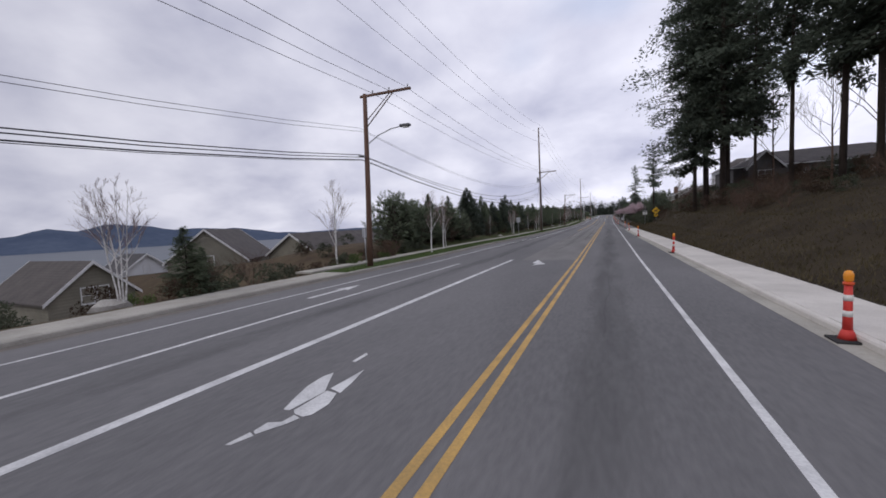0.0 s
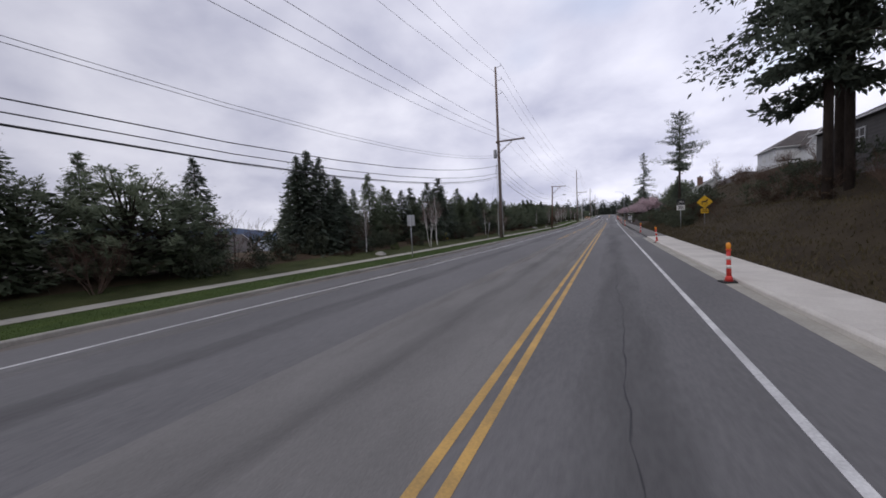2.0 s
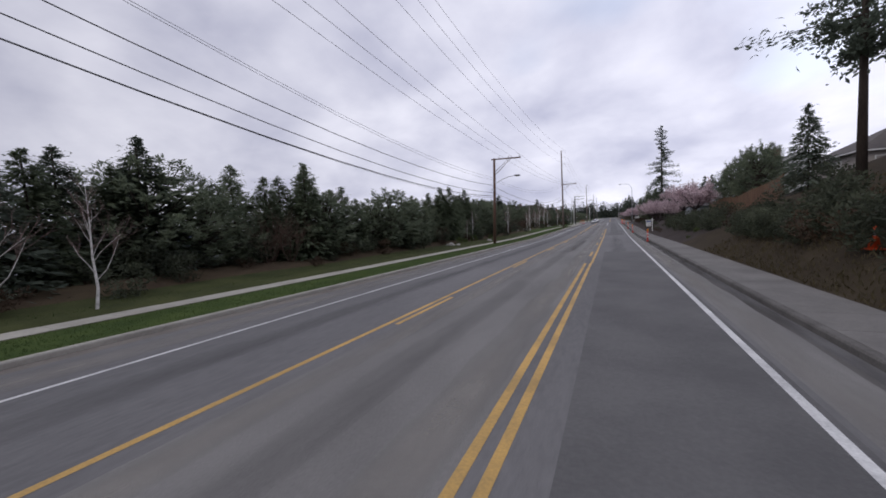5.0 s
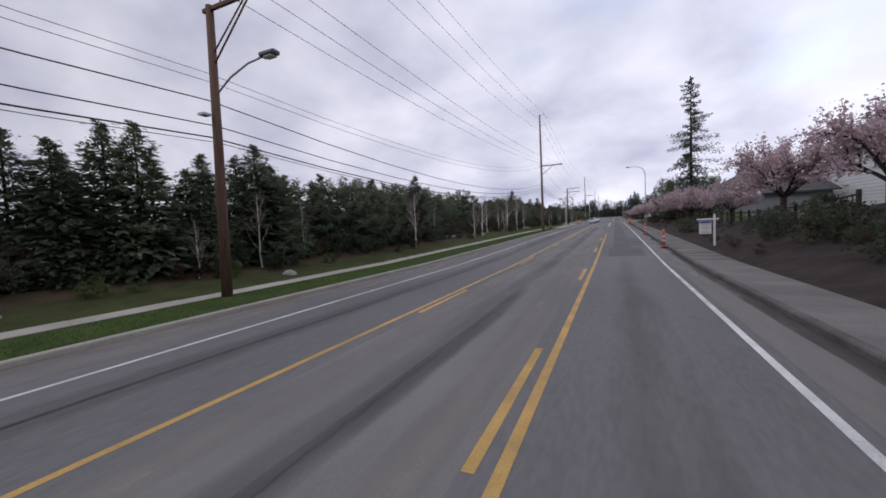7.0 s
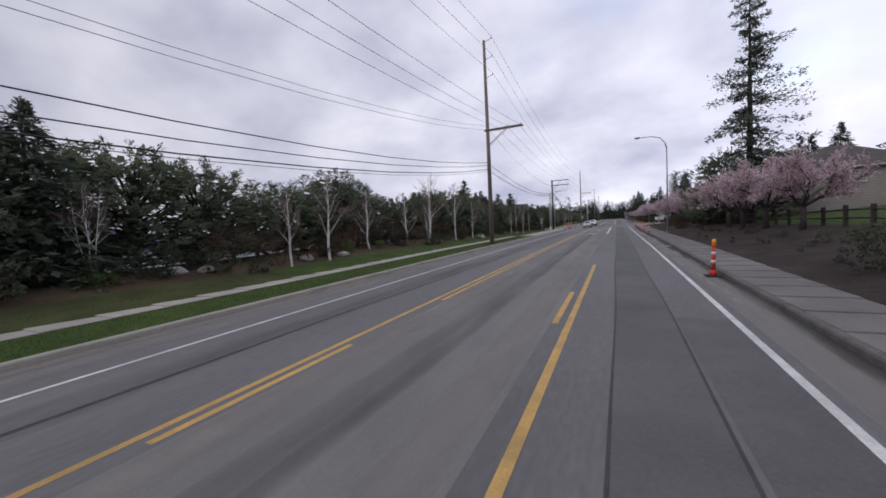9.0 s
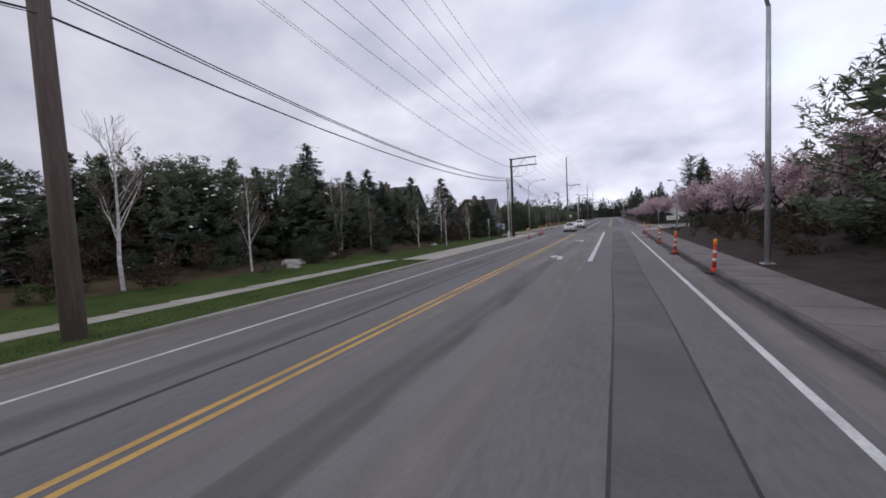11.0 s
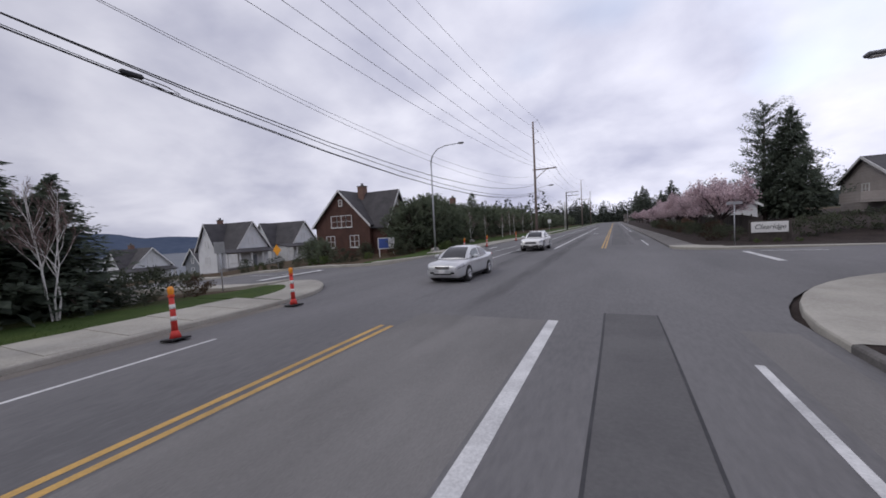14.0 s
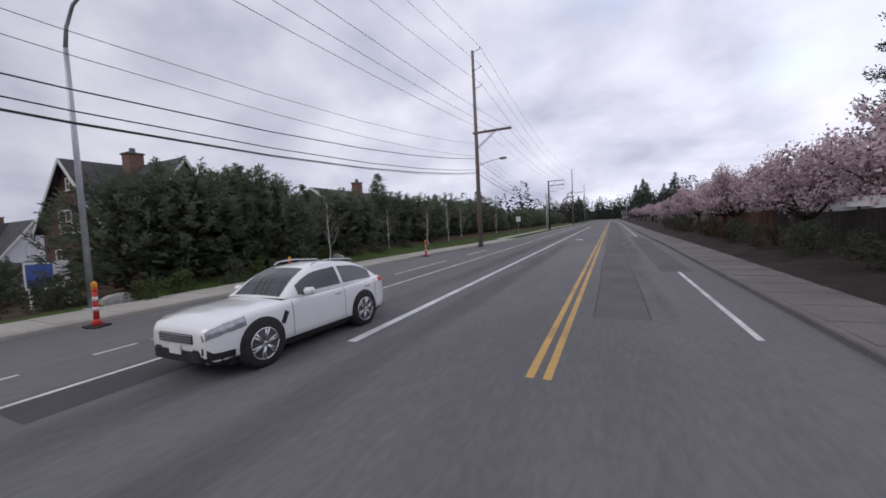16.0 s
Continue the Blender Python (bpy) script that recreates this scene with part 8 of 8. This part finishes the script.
def car(name, x, y, rot, label, paint, g):
    """A car that faces local -y, shaped by the table g."""
    e = thing(name, pose(x, y, zr(y) + 0.004, 0, 0, rot), label, "car")
    L, w, H, R = g["length"], g["width"] / 2, g["height"], g["wheel"]
    f, r = -L / 2, L / 2
    belt, ws, rs, re_, rb = g["belt"], f + g["ws"], f + g["rs"], r - g["re"], r - g["rb"]
    lo, hood, deck = g["low"], g["hood"], g["deck"]
    top_t = [(f, hood - 0.24), (f + 0.03, hood - 0.17), (f + 0.10, hood - 0.11), (f + 0.32, hood - 0.045), (f + 0.8, hood + 0.015), (ws - 0.1, belt - 0.03), (ws + 0.3, belt), (rb - 0.5, belt + 0.03), (rb, deck), (r - 0.16, deck), (r - 0.05, deck - 0.1), (r, deck - 0.26)]
    low_t = [(f, lo + 0.1), (f + 0.1, lo), (r - 0.25, lo), (r, lo + 0.14)]
    wid_t = [(f, 0.70), (f + 0.03, 0.78), (f + 0.09, 0.86), (f + 0.22, 0.935), (f + 0.42, 0.975), (f + 0.75, 1.0), (r - 0.7, 1.0), (r - 0.3, 0.965), (r - 0.1, 0.9), (r - 0.03, 0.84), (r, 0.78)]

    def half(yy):
        t, b, k = lerp_table(top_t, yy), lerp_table(low_t, yy), lerp_table(wid_t, yy) * w
        m = b + (t - b) * 0.55
        return [(0, b), (k * 0.9, b), (k * 0.985, b + 0.07), (k * 1.0, b + 0.2), (k * 1.0, m), (k * 0.985, t - 0.11), (k * 0.95, t - 0.045), (k * 0.86, t - 0.008), (k * 0.55, t + 0.012), (0, t + 0.025)]

    ys = sorted(set([f, f + 0.025, f + 0.05, f + 0.1, f + 0.18, f + 0.3, f + 0.5] + steps(f + 0.7, r - 0.7, 18) + [r - 0.5, r - 0.35, r - 0.22, r - 0.16, r - 0.1, r - 0.05, r - 0.02, r]))
    v, fc2 = ring_skin(ys, half, True)
    body = mesh_object("body", v, fc2, paint, e, "", True)

    def skin(yy, u, out=0.006):
        """A point on the right or left flank: u runs from the sill to the bonnet's edge over the section's corners."""
        h = half(yy)
        s = 1 if u > 0 else -1
        u = abs(u)
        i = min(int(u), len(h) - 2)
        a, b = h[i], h[i + 1]
        k = u - i
        px, pz = a[0] + (b[0] - a[0]) * k, a[1] + (b[1] - a[1]) * k
        return (s * (px + out), yy - out * (1 if yy < f + 0.3 else -1 if yy > r - 0.3 else 0), pz)

    # glasshouse: painted shell, then separate panes
    zt_t = [(ws, belt - 0.03), (ws + (rs - ws) * 0.5, belt + (H - belt) * 0.56), (rs, H - 0.06), ((rs + re_) / 2, H), (re_, H - 0.07), (re_ + (rb - re_) * 0.5, belt + (H - belt) * 0.56), (rb, deck - 0.01)]

    def line(table, yy):
        for (a, p), (b, q) in zip(table, table[1:]):
            if yy <= b + 1e-6:
                return p + (q - p) * max(0, (yy - a)) / (b - a)
        return table[-1][1]

    def zt(yy):
        return sum(line(zt_t, yy + d) for d in (-0.12, -0.05, 0, 0.05, 0.12)) / 5 if ws + 0.15 < yy < rb - 0.15 else line(zt_t, yy)

    wt_t = [(ws, 0.84), (rs, 0.66), ((rs + re_) / 2, 0.665), (re_, 0.63), (rb, 0.74)]
    wb_t = [(ws, 0.86), (ws + 0.4, 0.93), ((rs + re_) / 2, 0.945), (re_, 0.92), (rb, 0.80)]

    def cab(yy):
        z, wb, wt = zt(yy), line(wb_t, yy) * w, line(wt_t, yy) * w
        return [(0, belt - 0.08), (wb, belt - 0.08), (wb, belt - 0.0), (wb + (wt - wb) * 0.55 + 0.015, belt + (z - belt) * 0.55), (wt + 0.02, z - 0.05 * (z - belt) / (H - belt)), (wt - 0.06, z + 0.005), (wt * 0.5, z + 0.022), (0, z + 0.028)]

    cys = steps(ws, rs, 7)[:-1] + steps(rs, re_, 7)[:-1] + steps(re_, rb, 7)
    v, fc2 = ring_skin(cys, cab, True)
    mesh_object("cabin", v, fc2, paint, e, "", True)

    def side(s):
        def fn(yy, q):
            h = cab(yy)
            a, m, b = h[2], h[3], h[4]
            p = (a[0] + (m[0] - a[0]) * q * 2, a[1] + (m[1] - a[1]) * q * 2) if q < 0.5 else (m[0] + (b[0] - m[0]) * (q * 2 - 1), m[1] + (b[1] - m[1]) * (q * 2 - 1))
            return (s * (p[0] + 0.006), yy, p[1])
        return fn

    def over(yy, q):
        h = cab(yy)
        k = abs(q) * 0.9
        edge = h[5][0]
        zz = h[7][1] + (h[5][1] - h[7][1]) * k * k
        return (math.copysign(edge * k, q), yy, zz + 0.007)

    mid = (rs + re_) / 2 + g["b_pillar"]
    for nm, ya, yb in (("windscreen", ws + 0.05, rs - 0.03), ("rear_window", re_ + 0.04, rb - 0.05)):
        v, fc2 = sheet(over, steps(ya, yb, 7), steps(-1, 1, 8))
        mesh_object(nm, v, fc2, M["car_glass"], e, "", True)
    for s in (-1, 1):
        for ya, yb in ((ws + g["quarter"], mid - 0.05), (mid + 0.05, re_ + g["tail_glass"])):
            v, fc2 = sheet(side(s), steps(ya, yb, 8), (0.10, 0.36, 0.62, 0.88))
            mesh_object("side_window", v, fc2, M["car_glass"], e, "", True)
        bm = bmesh.new()
        box(bm, -0.11, -0.09, -0.07, 0.11, 0.09, 0.08, 0.045, Matrix.Translation((s * (w * 0.96 + 0.14), ws + g["quarter"] + 0.12, belt + 0.08)))
        mir = part("mirror", bm, paint, e, smooth=True)
        tube("mirror_arm", [(s * w * 0.9, ws + g["quarter"] + 0.12, belt + 0.02), (s * (w * 0.96 + 0.08), ws + g["quarter"] + 0.12, belt + 0.06)], [0.03, 0.03], M["rubber"], mir, n=6)
        v, fc2 = sheet(lambda a, b: skin(a, s * b), steps(f + 0.012, f + g["lamp_len"], 10), (4.55, 4.9, 5.3, 5.7, 6.05))
        mesh_object("headlight", v, fc2, M["headlight"], e, "clear headlight", True)
        v, fc2 = sheet(lambda a, b: skin(a, s * b), steps(r - 0.36, r - 0.005, 6), (4.9, 5.3, 5.8, 6.3))
        mesh_object("tail_light", v, fc2, M["cone_red"], e, "red tail light", True)
        v, fc2 = sheet(lambda a, b: skin(a, s * b, 0.004), steps(f + 0.3, r - 0.3, 16), (1.1, 1.6, 2.0))
        mesh_object("sill", v, fc2, M["rubber"], e, "dark sill", True)
        bm = bmesh.new()
        box(bm, w * 0.55 * s - 0.1, f - 0.012, lo + 0.16, w * 0.55 * s + 0.1, f + 0.1, lo + 0.27, 0.025)
        part("fog_light", bm, M["car_glass"], e)
        for hy in (mid - 0.32, re_ + 0.02):
            bm = bmesh.new()
            box(bm, w * 0.985 * s - 0.02, hy, belt - 0.15, w * 0.985 * s + 0.028, hy + 0.2, belt - 0.115, 0.01)
            part("door_handle", bm, M["chrome"] if g["suv"] else paint, e)
        for dy in (ws + 0.12, mid, rb - 0.35):
            v, fc2 = sheet(lambda a, b: skin(a, s * b, 0.0025), (dy - 0.006, dy + 0.006), (2.2, 3, 4, 5, 6))
            mesh_object("door_gap", v, fc2, M["rubber"], body)
        for wy in (f + g["front_axle"], r - g["rear_axle"]):
            arch = R + 0.05
            tube("wheel_arch", [(s * (w - 0.3), wy, R + 0.02), (s * (w + 0.006), wy, R + 0.02)], [arch, arch], M["rubber"], e, n=28)
            tyre = tube("tyre", [(s * (w - 0.2), wy, R), (s * (w - 0.185), wy, R), (s * (w - 0.005), wy, R), (s * (w + 0.018), wy, R), (s * (w + 0.022), wy, R)], [R - 0.03, R, R, R - 0.03, R - 0.09], M["rubber"], e, n=28)
            wheel = tube("rim", [(s * (w + 0.012), wy, R), (s * (w + 0.024), wy, R)], [R * 0.72, R * 0.70], M["rim_shade"], e, n=24)
            ring = [(s * (w + 0.026), wy + R * 0.68 * math.cos(2 * math.pi * k / 24), R + R * 0.68 * math.sin(2 * math.pi * k / 24)) for k in range(25)]
            tube("rim_ring", ring, [R * 0.045] * 25, M["chrome"], wheel, n=6)
            for k in range(g["spokes"]):
                for d in (-0.13, 0.13):
                    a = 2 * math.pi * k / g["spokes"] + 0.3
                    tube("spoke", [(s * (w + 0.028), wy + R * 0.12 * math.cos(a), R + R * 0.12 * math.sin(a)), (s * (w + 0.028), wy + R * 0.67 * math.cos(a + d), R + R * 0.67 * math.sin(a + d))], [R * 0.06, R * 0.05], M["chrome"], wheel, n=6)
            tube("hub_cap", [(s * (w + 0.02), wy, R), (s * (w + 0.04), wy, R)], [R * 0.17, R * 0.14], M["chrome"], wheel, n=12)
    gw, gz0, gz1 = g["grille"]
    bm = bmesh.new()
    box(bm, -w * gw, f - 0.02, gz0, w * gw, f + 0.1, gz1, 0.025)
    gr = part("grille", bm, M["car_glass"], e, "dark front grille")
    for k in range(4):
        zz = gz0 + (gz1 - gz0) * (k + 0.6) / 4.2
        bm = bmesh.new()
        box(bm, -w * gw * 0.94, f - 0.028, zz - 0.008, w * gw * 0.94, f - 0.018, zz + 0.008)
        part("grille_bar", bm, M["chrome"], gr)
    bm = bmesh.new()
    box(bm, -w * 0.5, f - 0.01, lo + 0.12, w * 0.5, f + 0.1, lo + 0.2, 0.02)
    part("air_intake", bm, M["rubber"], e)
    bm = bmesh.new()
    box(bm, -0.155, f - 0.035, gz0 - 0.17, 0.155, f - 0.015, gz0 - 0.02)
    part("number_plate", bm, M["sign_white"], e)
    if g["suv"]:
        bm = bmesh.new()
        box(bm, -w * 0.69, f - 0.014, lo + 0.02, w * 0.69, f + 0.1, lo + 0.24, 0.03)
        part("lower_bumper", bm, M["rubber"], e, "dark lower bumper")
        for s in (-1, 1):
            v, fc2 = sheet(lambda a, b: skin(a, s * b, 0.005), steps(f + 0.004, f + 0.4, 8), (1.0, 1.6, 2.2, 3.0))
            mesh_object("bumper_corner", v, fc2, M["rubber"], e, "dark bumper corner", True)
            tube("roof_rail", [(s * w * 0.60, rs + 0.15, H - 0.01), (s * w * 0.61, rs + 0.3, H + 0.05), (s * w * 0.61, (rs + re_) / 2, H + 0.065), (s * w * 0.58, re_ - 0.05, H + 0.01), (s * w * 0.57, re_ + 0.1, H - 0.07)], [0.018] * 5, M["chrome"], e, n=6)
            bm = bmesh.new()
            box(bm, -0.02, -0.05, -0.12, 0.005, 0.05, 0.12, 0.005, Matrix.Translation((s * w, f + 1.42, belt - 0.33)) @ Matrix.Rotation(-0.5, 4, "X"))
            part("side_vent", bm, M["rubber"], e)
    bm = bmesh.new()
    box(bm, -w * 0.84, f + 0.35, lo - 0.09, w * 0.84, r - 0.35, lo + 0.03)
    part("underbody", bm, M["rubber"], e)
    return e


M["rim_shade"] = material("rim_shade", (0.05, 0.05, 0.052), (0.09, 0.09, 0.092), scale=5, rough=0.5)
SALOON = dict(length=4.54, width=1.76, height=1.49, wheel=0.315, belt=0.96, hood=0.90, deck=1.05, low=0.22, ws=1.10, rs=1.95, re=1.32, rb=0.52, b_pillar=-0.12, quarter=0.34, tail_glass=0.34, lamp_len=0.5, front_axle=0.92, rear_axle=0.98, spokes=7, grille=(0.40, 0.60, 0.71), suv=False)
CROSSOVER = dict(length=4.86, width=1.93, height=1.66, wheel=0.41, belt=1.10, hood=1.03, deck=1.15, low=0.28, ws=1.50, rs=2.36, re=1.0, rb=0.20, b_pillar=0.02, quarter=0.34, tail_glass=0.45, lamp_len=0.62, front_axle=0.93, rear_axle=1.05, spokes=6, grille=(0.50, 0.61, 0.79), suv=True)
car("sedan", -5.5, 247.3, -1.0, "silver saloon car on the oncoming lane", M["car_silver"], SALOON)
car("crossover", -5.3, 264.8, -1.0, "white crossover car with roof rails and dark sills", M["car_white"], CROSSOVER)
